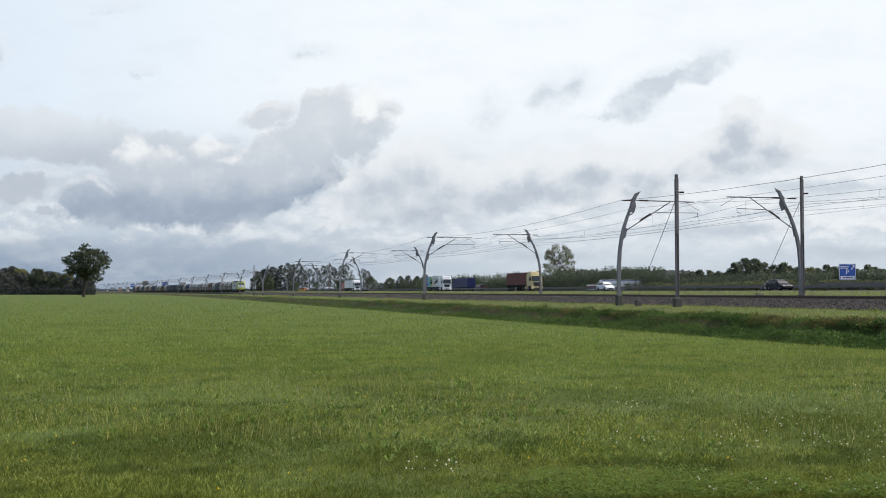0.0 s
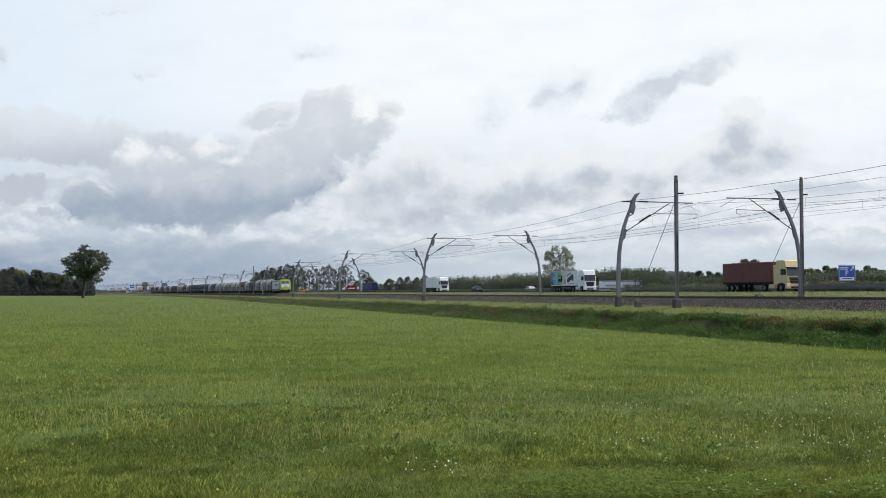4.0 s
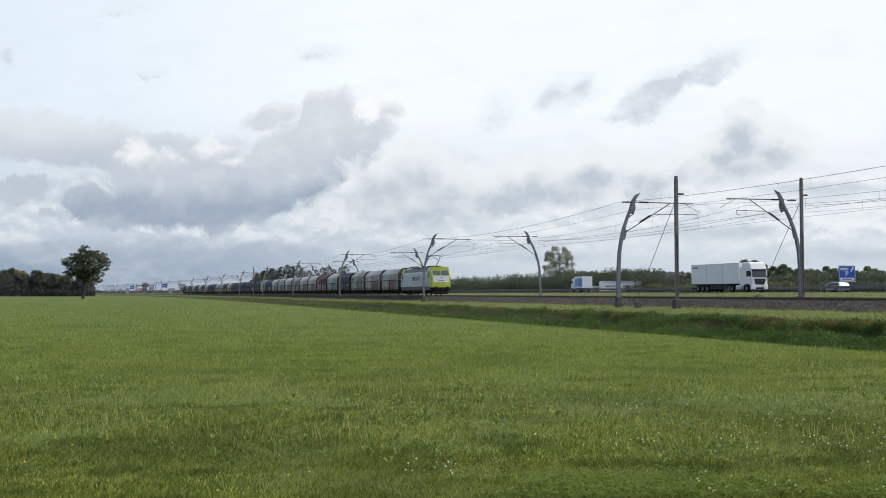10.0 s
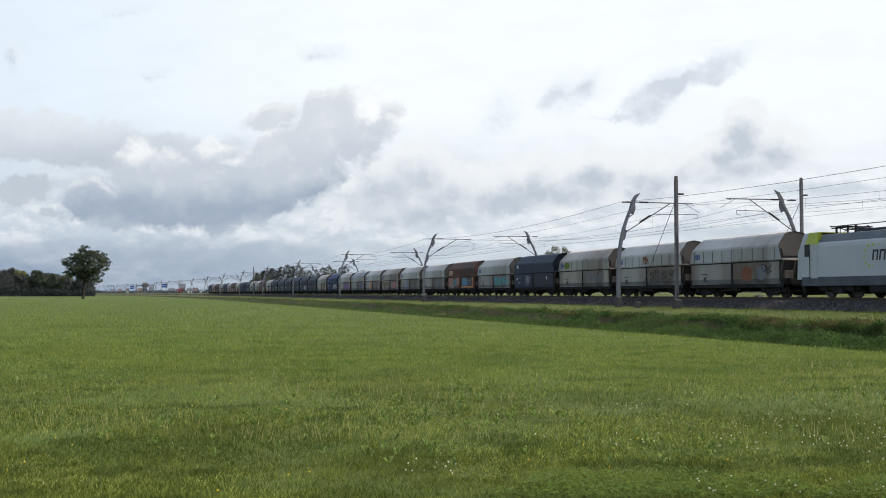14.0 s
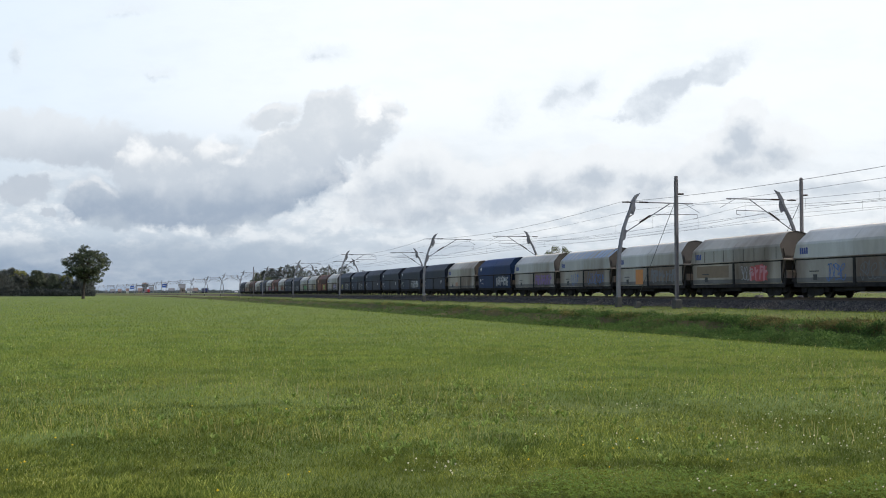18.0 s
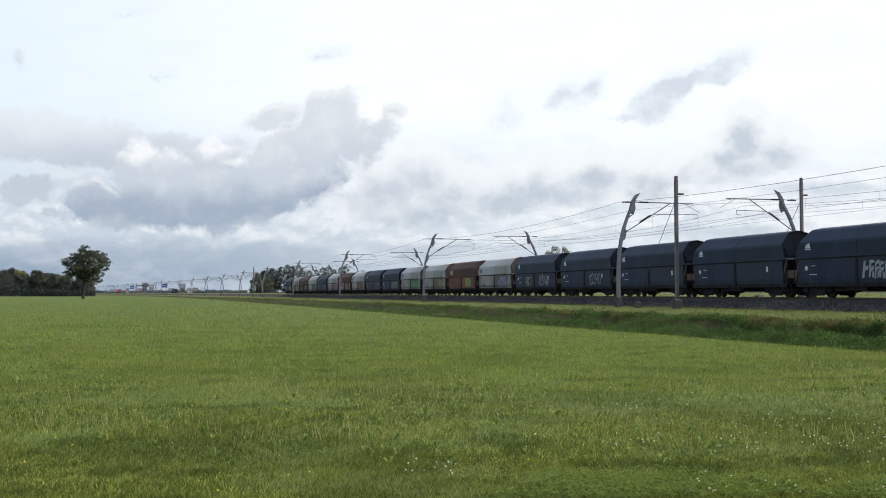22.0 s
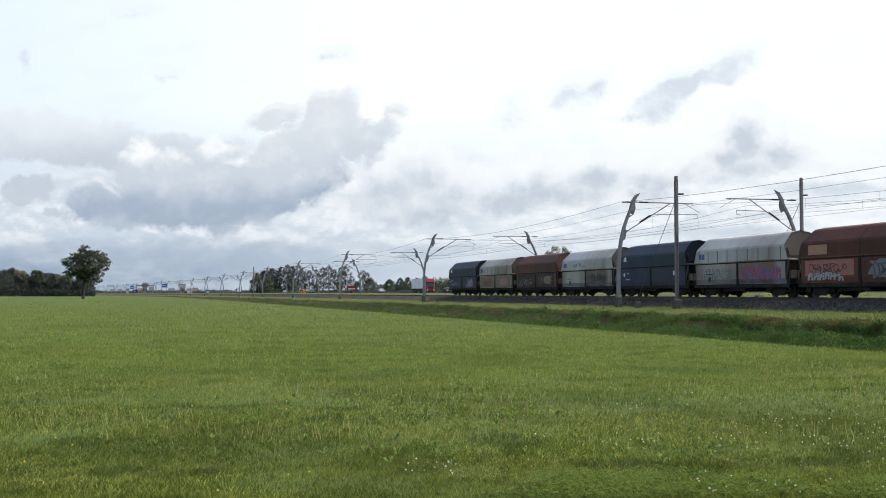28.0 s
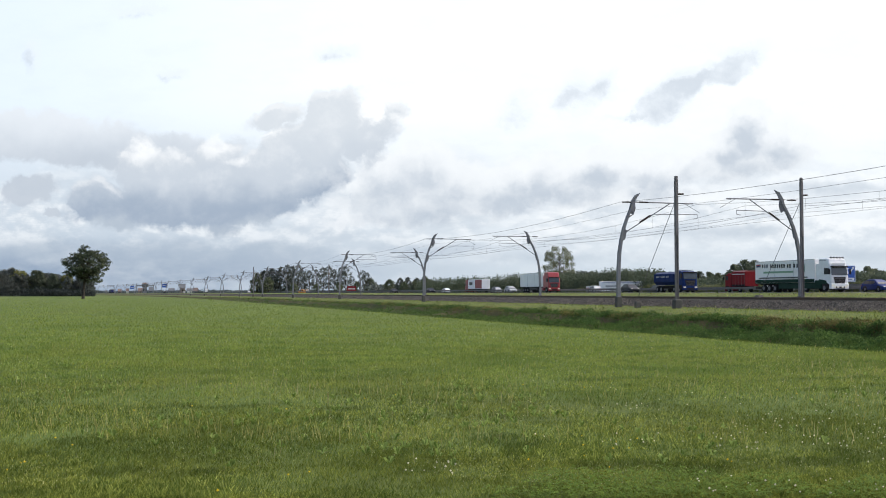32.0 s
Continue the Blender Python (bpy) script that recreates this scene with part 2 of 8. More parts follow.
# puffs of each cloud: place, half-widths, lean and weight
GREAT_CLOUD = [(315, 362, 205, 48, -2, 1.0), (190, 358, 88, 36, 6, 0.95), (425, 332, 145, 66, -18, 1.1), (520, 285, 110, 70, -38, 1.05), (585, 218, 76, 62, -30, 1.0), (485, 212, 62, 22, -8, 0.85),
               (245, 306, 60, 46, 0, 0.9), (312, 304, 56, 42, 0, 0.9), (375, 298, 66, 50, 0, 0.9), (625, 235, 74, 60, -40, 0.85), (668, 205, 50, 24, -20, 0.7)]
CLOUD_HEADS = [(240, 268, 34, 28, 0, 0.95), (296, 270, 30, 20, 0, 0.8), (366, 262, 34, 26, -10, 1.0), (405, 280, 30, 14, 10, 0.6), (655, 192, 34, 44, 40, 0.95), (700, 212, 44, 18, 0, 0.6), (470, 242, 44, 10, -12, 0.6),
               (490, 384, 30, 11, -20, 0.75), (530, 378, 26, 17, -30, 0.75)]
WEST_BANK = [(40, 238, 200, 44, 3, 0.9), (150, 262, 150, 40, 4, 0.85), (300, 262, 140, 34, -4, 0.6), (30, 336, 62, 24, -10, 0.75), (78, 374, 18, 9, 0, 0.7)]
EAST_BANKS = [(755, 350, 140, 42, 0, 0.8), (690, 312, 120, 52, -18, 0.75), (810, 318, 95, 34, 0, 0.6), (905, 328, 112, 48, -10, 0.95), (990, 322, 105, 42, 0, 0.72), (1052, 284, 62, 28, -6, 0.8), (1170, 300, 105, 40, 0, 0.72), (1252, 300, 80, 34, 0, 0.6),
              (1290, 246, 52, 28, -25, 0.8), (1322, 218, 44, 36, -45, 0.9), (1375, 248, 80, 38, 10, 0.66), (1330, 272, 130, 34, 0, 0.6), (640, 390, 110, 14, 0, 0.5), (1080, 350, 170, 18, 0, 0.5)]
LOW_BARS = [(1450, 330, 160, 16, 0, 0.45), (1250, 410, 240, 16, 0, 0.5), (1500, 450, 160, 18, 0, 0.5), (480, 452, 110, 26, 0, 0.8), (300, 455, 190, 30, 0, 0.75), (60, 440, 140, 22, 0, 0.6), (620, 350, 60, 20, 0, 0.5), (760, 440, 150, 14, 0, 0.5), (980, 455, 160, 14, 0, 0.45)]
HIGH_BANKS = [(1150, 174, 60, 36, -32, 0.85), (1188, 150, 68, 30, -28, 0.85), (1262, 112, 80, 31, -26, 0.9), (1100, 200, 75, 9, -4, 0.6), (990, 172, 58, 42, -30, 0.5), (1040, 148, 60, 34, -15, 0.5), (886, 194, 60, 42, 0, 0.46),
              (565, 88, 52, 22, 0, 0.5), (262, 124, 34, 16, 0, 0.55), (205, 8, 70, 14, 0, 0.5), (12, 92, 22, 34, 0, 0.5), (1290, 90, 34, 20, -20, 0.6)]

low_m, e, p, out = shell_material("lower_clouds")
sx = e.n.new("ShaderNodeSeparateXYZ")
e.l.new(p, sx.inputs[0])
U, V = sx.outputs[0], sx.outputs[1]
bright = e.mix(e.span(U, -0.1, 0.75), (0.77, 0.875, 0.985), (0.945, 1.0, 1.05))
mid = e.mix(e.span(U, 0.1, 1.4), (0.58, 0.665, 0.755), (0.84, 0.89, 0.935))
low = e.mix(e.span(U, 0.15, 1.0), (0.245, 0.330, 0.455), (0.58, 0.66, 0.74))
clear = e.mix(e.span(V, 0.16, 0.40), bright, mid)
clear = e.mix(e.span(V, 0.385, 0.485), clear, low)
# soft veils and small heaped puffs low over the land
stretch = e.vec("MULTIPLY", p, (1.0, 2.6, 1.0))
veil = e.span(e.noise(stretch, 7.0, 6.0, 0.6), 0.42, 0.68)
clear = e.mix(e.math("MULTIPLY", veil, e.span(V, 0.20, 0.42, 0.08, 0.50)), clear, (0.50, 0.57, 0.65))
heap = e.vec("MULTIPLY", p, (1.0, 1.9, 1.0))
n1, n2 = e.noise(heap, 9.5, 9.0, 0.60), e.noise(e.vec("ADD", heap, (0.004, -0.026, 0)), 9.5, 9.0, 0.60)
heaped = e.mix(e.span(e.math("SUBTRACT", n1, n2), -0.10, 0.12), (0.55, 0.62, 0.70), (0.89, 0.92, 0.945))
clear = e.mix(e.math("MULTIPLY", e.span(n1, 0.36, 0.60, 0.10, 0.75), e.math("MULTIPLY", e.span(V, 0.25, 0.38, 0.0, 0.95), e.span(V, 0.39, 0.475, 1.0, 0.20))), clear, heaped)
grainy = e.noise(p, 20.0, 7.0, 0.62)
soft = e.noise(p, 8.0, 5.0, 0.55)

west_f = cloud_field("west_field", WEST_BANK, 0.070, 16.0, 0.06, 0.36, 22.0, 0.9)
tone = e.mix(e.span(e.math("MULTIPLY_ADD", soft, 0.10, V), 0.24, 0.355), (0.76, 0.81, 0.865), (0.50, 0.56, 0.64))
whole = e.mix(e.math("MULTIPLY", thickness(e, west_f, p), 0.92), clear, tone)

bars_f = cloud_field("bar_field", LOW_BARS, 0.05, 12.0, 0.05, 0.6)
whole = e.mix(e.math("MULTIPLY", thickness(e, bars_f, p), 0.58), whole, e.mix(e.span(U, 0.4, 1.0), (0.36, 0.44, 0.545), (0.47, 0.545, 0.635)))

east_f = cloud_field("east_field", EAST_BANKS, 0.080, 15.0, -0.06, 0.32, 26.0, 0.9)
over = e.span(thickness(e, east_f, p, (0.008, -0.034, 0), 1), -0.15, 0.95)
tone = e.mix(over, (0.90, 0.93, 0.955), (0.49, 0.555, 0.64))
tone = e.mix(e.math("MULTIPLY", e.span(grainy, 0.42, 0.66), 0.35), tone, (0.80, 0.835, 0.87))
whole = e.mix(e.math("MULTIPLY", thickness(e, east_f, p), 0.85), whole, tone)

great_f = cloud_field("great_field", GREAT_CLOUD, 0.070, 20.0, 0.06, 0.38, 30.0, 0.85)
D = thickness(e, great_f, p)
rim = e.math("SUBTRACT", D, thickness(e, great_f, p, (0.004, -0.011, 0)), clamp=True)
level = e.math("ADD", e.math("MULTIPLY_ADD", e.math("SUBTRACT", U, 0.42, clamp=True), 0.16, V), e.math("MULTIPLY", e.math("SUBTRACT", soft, 0.5), 0.13))
tone = e.mix(e.span(level, 0.235, 0.315), (0.66, 0.71, 0.765), (0.56, 0.62, 0.695))
tone = e.mix(e.span(level, 0.310, 0.378), tone, (0.335, 0.410, 0.520))
tone = e.mix(e.span(level, 0.388, 0.415), tone, (0.43, 0.50, 0.59))
tone = e.mix(e.math("MULTIPLY", e.span(grainy, 0.46, 0.70), e.span(V, 0.36, 0.30, 0.10, 0.38)), tone, (0.80, 0.835, 0.87))
tone = e.mix(e.math("MULTIPLY", rim, 0.45), tone, (0.95, 0.965, 0.98))
whole = e.mix(e.math("MULTIPLY", D, 0.94), whole, tone)

heads_f = cloud_field("head_field", CLOUD_HEADS, 0.070, 24.0, 0.10, 0.95, 30.0, 1.7)
whole = e.mix(e.math("MULTIPLY", thickness(e, heads_f, p), e.math("MULTIPLY", e.span(soft, 0.30, 0.55, 0.60, 0.98), e.span(e.math("MULTIPLY_ADD", e.math("ABSOLUTE", e.math("SUBTRACT", U, 0.32)), -0.5, V), 0.205, 0.285, 1.0, 0.25))), whole, (0.965, 0.985, 1.0))
glow = e.n.new("ShaderNodeEmission")
glow.inputs[1].default_value = 0.64
e.put(glow.inputs[0], whole)
e.l.new(glow.outputs[0], out.inputs[0])
low_shell = shell("backdrop_lower_clouds", 4200, -1.0, 23.0)
low_shell.data.materials.append(low_m)

high_m, e, p, out = shell_material("higher_wisps")
high_f = cloud_field("high_field", HIGH_BANKS, 0.085, 20.0, 0.02, 0.66, 0.0, 0.9)
D = thickness(e, high_f, p)
D2 = thickness(e, high_f, p, (0.010, -0.016, 0))
glow, gone, blend = e.n.new("ShaderNodeEmission"), e.n.new("ShaderNodeBsdfTransparent"), e.n.new("ShaderNodeMixShader")
glow.inputs[1].default_value = 0.64
e.put(glow.inputs[0], e.mix(e.span(D2, 0.1, 0.9), (0.80, 0.865, 0.93), (0.575, 0.64, 0.72)))
e.put(blend.inputs[0], e.math("MULTIPLY", D, e.span(e.noise(p, 12.0, 5.0, 0.6), 0.28, 0.60, 0.35, 0.82)))
e.l.new(gone.outputs[0], blend.inputs[1])
e.l.new(glow.outputs[0], blend.inputs[2])
e.l.new(blend.outputs[0], out.inputs[0])
high_shell = shell("backdrop_higher_wisps", 4100, 7.5, 21.0)
high_shell.data.materials.append(high_m)
# ---- ground: one sheet to the horizon, with the ditch, the railway's bank and the road's bank shaped in it ----
FIELD_EDGE = 19.9


def ground_z(off):
    pts = [(-9000, 0), (FIELD_EDGE, 0), (21.0, -0.35), (22.6, -0.9), (24.6, -0.95), (27.0, -0.50), (28.2, -0.26), (28.75, 0.18), (30.4, 0.36), (36, 0.64), (54, 0.66), (60, 0.7), (68, 1.2), (74, 1.72),
           (108, 1.72), (114, 1.2), (9000, 1.2)]
    for (o0, z0), (o1, z1) in zip(pts, pts[1:]):
        if off <= o1:
            return z0 + (z1 - z0) * (off - o0) / (o1 - o0)
    return pts[-1][1]


def strip(offs, zs, a_list):
    m = Mesh()
    v = []
    for a in a_list:
        for o, z in zip(offs, zs):
            p = along(a, o, z)
            v.append((p.x, p.y, z))
    n = len(offs)
    f = [(i * n + j, i * n + j + 1, i * n + n + j + 1, i * n + n + j) for i in range(len(a_list) - 1) for j in range(n - 1)]
    return m.add(v, f)


def stations(a0, a1, step):
    n = max(1, round((a1 - a0) / step))
    return [a0 + (a1 - a0) * i / n for i in range(n + 1)]


LONG = [-4500, -2500, -1200, -600] + stations(-300, 0, 50) + stations(4, 300, 4) + stations(315, 1200, 15) + [1400, 1800, 2600, 4600]
OFFS = [-4500, -2000, -900, -400, -200, -100, -50, -20] + stations(-10, 19, 2.5) + [19.5, 19.9, 20.4, 21.0, 21.9, 22.6, 23.6, 24.6, 25.4, 26.2, 27.0, 27.7, 28.2, 28.75, 29.3, 29.8, 30.4, 31.5, 33, 36, 45, 54, 60, 64, 68, 71, 74, 91, 108, 114, 150, 300, 700, 1500, 4500]


def ground_mesh():
    m = Mesh()
    n, v = len(OFFS), []
    for a in LONG:
        for o in OFFS:
            p = along(a, o)
            z = ground_z(o)
            if 20 < o < 31 and a < 700:
                z += 0.24 * noise.noise((a * 0.35, o * 0.6, 1.0)) + 0.14 * noise.noise((a * 1.3, o, 4.0))
            v.append((p.x, p.y, z))
    f = [(i * n + j, i * n + j + 1, i * n + n + j + 1, i * n + n + j) for i in range(len(LONG) - 1) for j in range(n - 1)]
    m.add(v, f)
    m.smooth = True
    return m


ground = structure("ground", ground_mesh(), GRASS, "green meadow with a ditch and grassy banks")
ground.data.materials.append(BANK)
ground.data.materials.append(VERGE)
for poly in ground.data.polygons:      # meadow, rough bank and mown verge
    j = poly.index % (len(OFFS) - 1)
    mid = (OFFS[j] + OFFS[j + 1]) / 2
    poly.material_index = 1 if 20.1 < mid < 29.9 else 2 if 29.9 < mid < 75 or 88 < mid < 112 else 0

RAIL_Z = 1.37
NEAR_TRACK, FAR_TRACK = 41.6, 45.9
TRACK_A = stations(-260, 220, 20) + stations(240, 1700, 20)
structure("ballast_bed", strip([37.5, 38.0, 39.4, 39.8, 47.7, 48.1, 49.5, 50.1], [0.60, 0.72, 1.12, 1.16, 1.16, 1.12, 0.72, 0.60], TRACK_A), BALLAST, "grey-brown crushed stone track bed")


def rail_mesh(off):
    prof = [(-0.07, -0.17), (-0.07, -0.155), (-0.012, -0.13), (-0.012, -0.05), (-0.036, -0.035), (-0.036, 0), (0.036, 0), (0.036, -0.035), (0.012, -0.05), (0.012, -0.13), (0.07, -0.155), (0.07, -0.17)]
    return Mesh().loft([[along(a, off + y, RAIL_Z + z) for y, z in prof] for a in TRACK_A])


for name, centre in (("near_track", NEAR_TRACK), ("far_track", FAR_TRACK)):
    track = tagged(new(name), "pair of rusty steel rails on concrete sleepers", "railway track", "", "structure")
    for side in (-0.7535, 0.7535):
        part("rail", rail_mesh(centre + side), RAIL, track)
    sl = Mesh()
    for i in range(700):
        a = -60 + i * 0.6
        p = along(a, centre)
        sl.box(p.x - 0.13, p.x + 0.13, p.y - 1.3, p.y + 1.3, 1.05, 1.205)
    tagged(part("sleepers", sl, CONCRETE, track), kind="stuff")

# ---- motorway: two carriageways on a low bank ----
ROAD_Z = 1.8
ROAD_A = stations(-1100, 220, 40) + stations(240, 1700, 20) + stations(1750, 2300, 50)
structure("road", strip([75.6, 76.0, 88.2, 88.6], [1.70, ROAD_Z, ROAD_Z, 1.70], ROAD_A), ASPHALT, "grey asphalt motorway carriageway")
tagged(structure("road_2", strip([92.2, 92.6, 104.6, 105.0], [1.70, ROAD_Z, ROAD_Z, 1.70], ROAD_A), ASPHALT, "grey asphalt carriageway beyond the median"))
lines = Mesh()
for off in (76.9, 84.9, 93.6, 101.6):
    s = strip([off, off + 0.15], [ROAD_Z + 0.004] * 2, ROAD_A)
    lines.add(s.v, s.f)
for off in (80.9, 97.6):
    for i in range(70):
        s = strip([off, off + 0.15], [ROAD_Z + 0.004] * 2, [i * 12 - 60, i * 12 - 57])
        lines.add(s.v, s.f)
structure("road_marking", lines, PAINT, "white painted lane lines")
# ---- overhead line ----
POST_Z = 0.66
ARM_Z, BRACE_Z, WIRE_Z = 8.6, 6.35, 7.15
NEAR_POSTS, FAR_POSTS = 35.1, 50.9
BAY = 58.5
POST_A = [76.4 + BAY * i for i in range(-2, 22)]


def blade(points, thick, shift=0.0):
    """A lean-to blade: an outline in the plane across the line (y, z)."""
    m = Mesh()
    m.loft([[(x, y + shift, z) for y, z in points] for x in (-thick, thick)])
    return m


def catenary_mast(lean=1.0):
    """A curved mast; it leans towards +y, the track is at +y."""
    mast = thing("catenary_mast", "curved grey steel catenary mast with winged tip", "catenary mast", "overhead line masts")
    part("foundation", Mesh().box(-0.22, 0.22, -0.22, 0.22, -0.6, 0.72, 0.04), CONCRETE, mast, "square concrete foot")
    prof, rings = [(0.0, 0.70), (0.0, 1.6), (0.03, 3.0), (0.10, 4.1), (0.25, 5.05), (0.46, 5.9), (0.72, 6.65), (1.0, 7.3), (1.25, 7.9)], []
    for i, (y, z) in enumerate(prof):
        w = 0.130 - 0.004 * i
        y *= lean
        rings.append([(-w, y - w, z), (w, y - w, z), (w, y + w, z), (-w, y + w, z)])
    part("shaft", Mesh().loft(rings), GALV, mast)
    part("fin", blade([(0.86, 7.2), (1.28, 6.98), (1.46, 7.5), (1.40, 7.92), (1.58, 8.3), (1.86, 8.68), (1.42, 8.5), (1.10, 8.05)], 0.05, 0.3 * (lean - 1) / 0.3 * 1.2), GALV, mast, "wing-shaped steel tip")
    part("clamp", blade([(0.30, 4.95), (0.56, 5.1), (0.70, 5.8), (0.52, 5.9)], 0.08), GALV, mast)
    part("spur", Mesh().rod((0, 0.8, 6.75), (0, 1.2, 6.98), 0.045), GALV, mast)
    part("feeder_insulator", Mesh().rod((0, 0.35, ARM_Z - 0.66), (0, 1.1, ARM_Z - 0.66), 0.05), INSUL, mast)
    part("arm", Mesh().rod((0, 1.3, ARM_Z - 0.63), (0, 6.35, ARM_Z - 0.66), 0.045), GALV, mast)
    part("arm_insulator", Mesh().rod((0, 1.75, ARM_Z - 0.63), (0, 2.5, ARM_Z - 0.64), 0.06), INSUL, mast)
    part("brace", Mesh().rod((0, 0.7, BRACE_Z - 0.66), (0, 4.35, ARM_Z - 0.70), 0.04), GALV, mast)
    part("brace_insulator", Mesh().rod((0, 1.8, 6.42), (0, 2.7, 6.97), 0.06), INSUL, mast)
    part("registration_arm", Mesh().rod((0, 3.0, 7.06), (0, 6.7 if lean == 1 else 5.5, 7.10), 0.026), GALV, mast)
    part("drop_link", Mesh().rod((0, 5.6, 7.93), (0, 6.9, 7.25), 0.014), WIRE, mast)
    part("steady_arm", Mesh().line([(0, 6.7 if lean == 1 else 5.5, 7.10), (0, 6.7 if lean == 1 else 5.5, 6.80), (0, 6.35 if lean == 1 else 5.15, 6.74)], 0.025), GALV, mast)
    return mast


first, second = catenary_mast(), catenary_mast(1.3)
first.matrix_basis = on_line(POST_A[0], NEAR_POSTS, POST_Z)
for i, a in enumerate(POST_A):
    if i:
        copy_thing(first, on_line(a, NEAR_POSTS, POST_Z))
    p = along(a, FAR_POSTS, POST_Z)
    m = pose(p.x, p.y, p.z, 0, 0, heading(a) + 180)
    if i:
        far = copy_thing(second, m)
    else:
        far = second
        far.matrix_basis = m
    far.scale = (1.0, 1.03, 1.06)


def anchor_post(stay):
    post = thing("anchor_post", "tall straight brown-grey steel anchor post on a concrete foot", "catenary mast", "anchor posts")
    part("foundation", Mesh().box(-0.26, 0.26, -0.26, 0.26, -0.6, 0.57, 0.05), CONCRETE, post, "square concrete foot")
    sh = Mesh()
    for y in (-0.09, 0.09):
        sh.box(-0.095, 0.095, y - 0.02, y + 0.02, 0.55, 8.75)
    sh.box(-0.02, 0.02, -0.09, 0.09, 0.55, 8.75)
    part("shaft", sh, RUSTPOST, post)
    part("sleeve", Mesh().box(-0.11, 0.11, -0.12, 0.12, 4.9, 8.6, 0.03), RUSTPOST, post)
    part("cap", Mesh().box(-0.10, 0.10, -0.11, 0.11, 8.6, 9.05, 0.04), RUSTPOST, post)
    part("anchor_insulator", Mesh().rod((0, 0.1, 7.80), (0, 0.55, 7.82), 0.06), INSUL, post)
    part("stay", Mesh().rod((0, 0.1, 7.7), stay, 0.02), WIRE, post)
    return post


tall = anchor_post((-7.6, 0.8, 0.7))
tall.matrix_basis = on_line(75.4, 50.4, POST_Z)
tall.scale = (1.0, 1.0, 1.12)
post = anchor_post((-5.3, -0.4, 0.6))
post.matrix_basis = on_line(67.8, 35.5, POST_Z)
for a, off in ((336, 35.6), (299, 51.8), (690, 35.6)):
    copy_thing(post, on_line(a, off, POST_Z))


def wire_run(name, off, z, sag, r, label, zig=0.0):
    pts = []
    for i, (a0, a1) in enumerate(zip(POST_A, POST_A[1:])):
        n = 8 if a0 < 500 else 3
        for k in range(n):
            t = k / n
            pts.append(along(a0 + (a1 - a0) * t, off + zig * (t - 0.5) * (1 if i % 2 else -1), z - sag * 4 * t * (1 - t)))
    m = Mesh().line(pts, r, 5)
    return tagged(new(name, m.data(name, WIRE)), label, "wire", "overhead wires")


for off, sign in ((NEAR_TRACK, 1), (FAR_TRACK, -1)):
    wire_run("contact_wire", off, WIRE_Z, 0.03, 0.009, "thin dark overhead contact wire", 0.4)
    wire_run("messenger_wire", off, ARM_Z - 0.05, 1.0, 0.010, "sagging dark messenger wire", 0.3)
wire_run("feeder_wire", NEAR_POSTS + 0.2, ARM_Z, 0.7, 0.013, "dark feeder wire along the masts")
wire_run("feeder_wire", FAR_POSTS - 0.2, ARM_Z, 0.7, 0.013, "dark feeder wire along the masts")
wire_run("earth_wire", NEAR_POSTS + 1.2, 8.0, 0.5, 0.009, "dark earth wire along the masts")
wire_run("earth_wire", FAR_POSTS - 1.2, 8.0, 0.5, 0.009, "dark earth wire along the masts")
drops = Mesh()
for off in (NEAR_TRACK, FAR_TRACK):
    for a0 in POST_A[:12]:
        for k in range(1, 8):
            t = k / 8
            drops.rod(along(a0 + BAY * t, off, WIRE_Z - 0.02), along(a0 + BAY * t, off, ARM_Z - 0.05 - 4 * t * (1 - t)), 0.006, 4)
tagged(new("droppers", drops.data("droppers", WIRE)), "thin dropper wires between contact and messenger wire", "wire", "", "stuff")


# bare concrete feet beside the line
def foot(name, a, off, w, top, label):
    m = Mesh().loft([[(-w, -w, 0), (w, -w, 0), (w, w, 0), (-w, w, 0)], [(-w, -w, top * 0.8), (w, -w, top * 0.8), (w, w, top * 0.8), (-w, w, top * 0.8)], [(-w * 0.7, -w * 0.7, top), (w * 0.7, -w * 0.7, top), (w * 0.7, w * 0.7, top), (-w * 0.7, w * 0.7, top)]])
    ob = tagged(new(name, m.data(name, CONCRETE)), label, "foundation")
    ob.matrix_basis = on_line(a, off, 0.5)


foot("concrete_foot", 73.1, 35.1, 0.18, 0.60, "small bare concrete foot beside the track")
foot("concrete_foot", 83.0, 51.2, 0.32, 1.0, "grey concrete foot beyond the tracks")
# ---- the coal train: an electric locomotive and 34 hopper wagons ----
SPEED = 26.85
WAGON = 13.4
LONGER = WAGON / 12.54


def painted(name, c1, c2, dirt, stain_at=0.56):
    """Weathered wagon paint with streaks that run down."""
    m = surf(name, c1, c2, 0.8, 0.6, 0, 0.06, 18.0, stain=dirt, stain_at=stain_at, vary=0.10, stretch=(1, 1, 0.35))
    m.node_tree.nodes["Principled BSDF"].inputs["Specular IOR Level"].default_value = 0.13
    return m


W_WHITE = painted("dirty_white_paint", (0.43, 0.41, 0.37), (0.61, 0.59, 0.545), (0.31, 0.275, 0.225), 0.59)
W_CREAM = painted("dirty_cream_paint", (0.36, 0.33, 0.275), (0.52, 0.485, 0.42), (0.22, 0.18, 0.14))
W_DARK = painted("dark_blue_grey_paint", (0.020, 0.031, 0.052), (0.040, 0.057, 0.084), (0.030, 0.038, 0.052))
W_BLUE = painted("faded_blue_paint", (0.009, 0.034, 0.108), (0.021, 0.056, 0.155), (0.015, 0.036, 0.090))
D_BLUE = painted("grimy_blue_door_paint", (0.010, 0.026, 0.075), (0.022, 0.046, 0.110), (0.018, 0.028, 0.055))
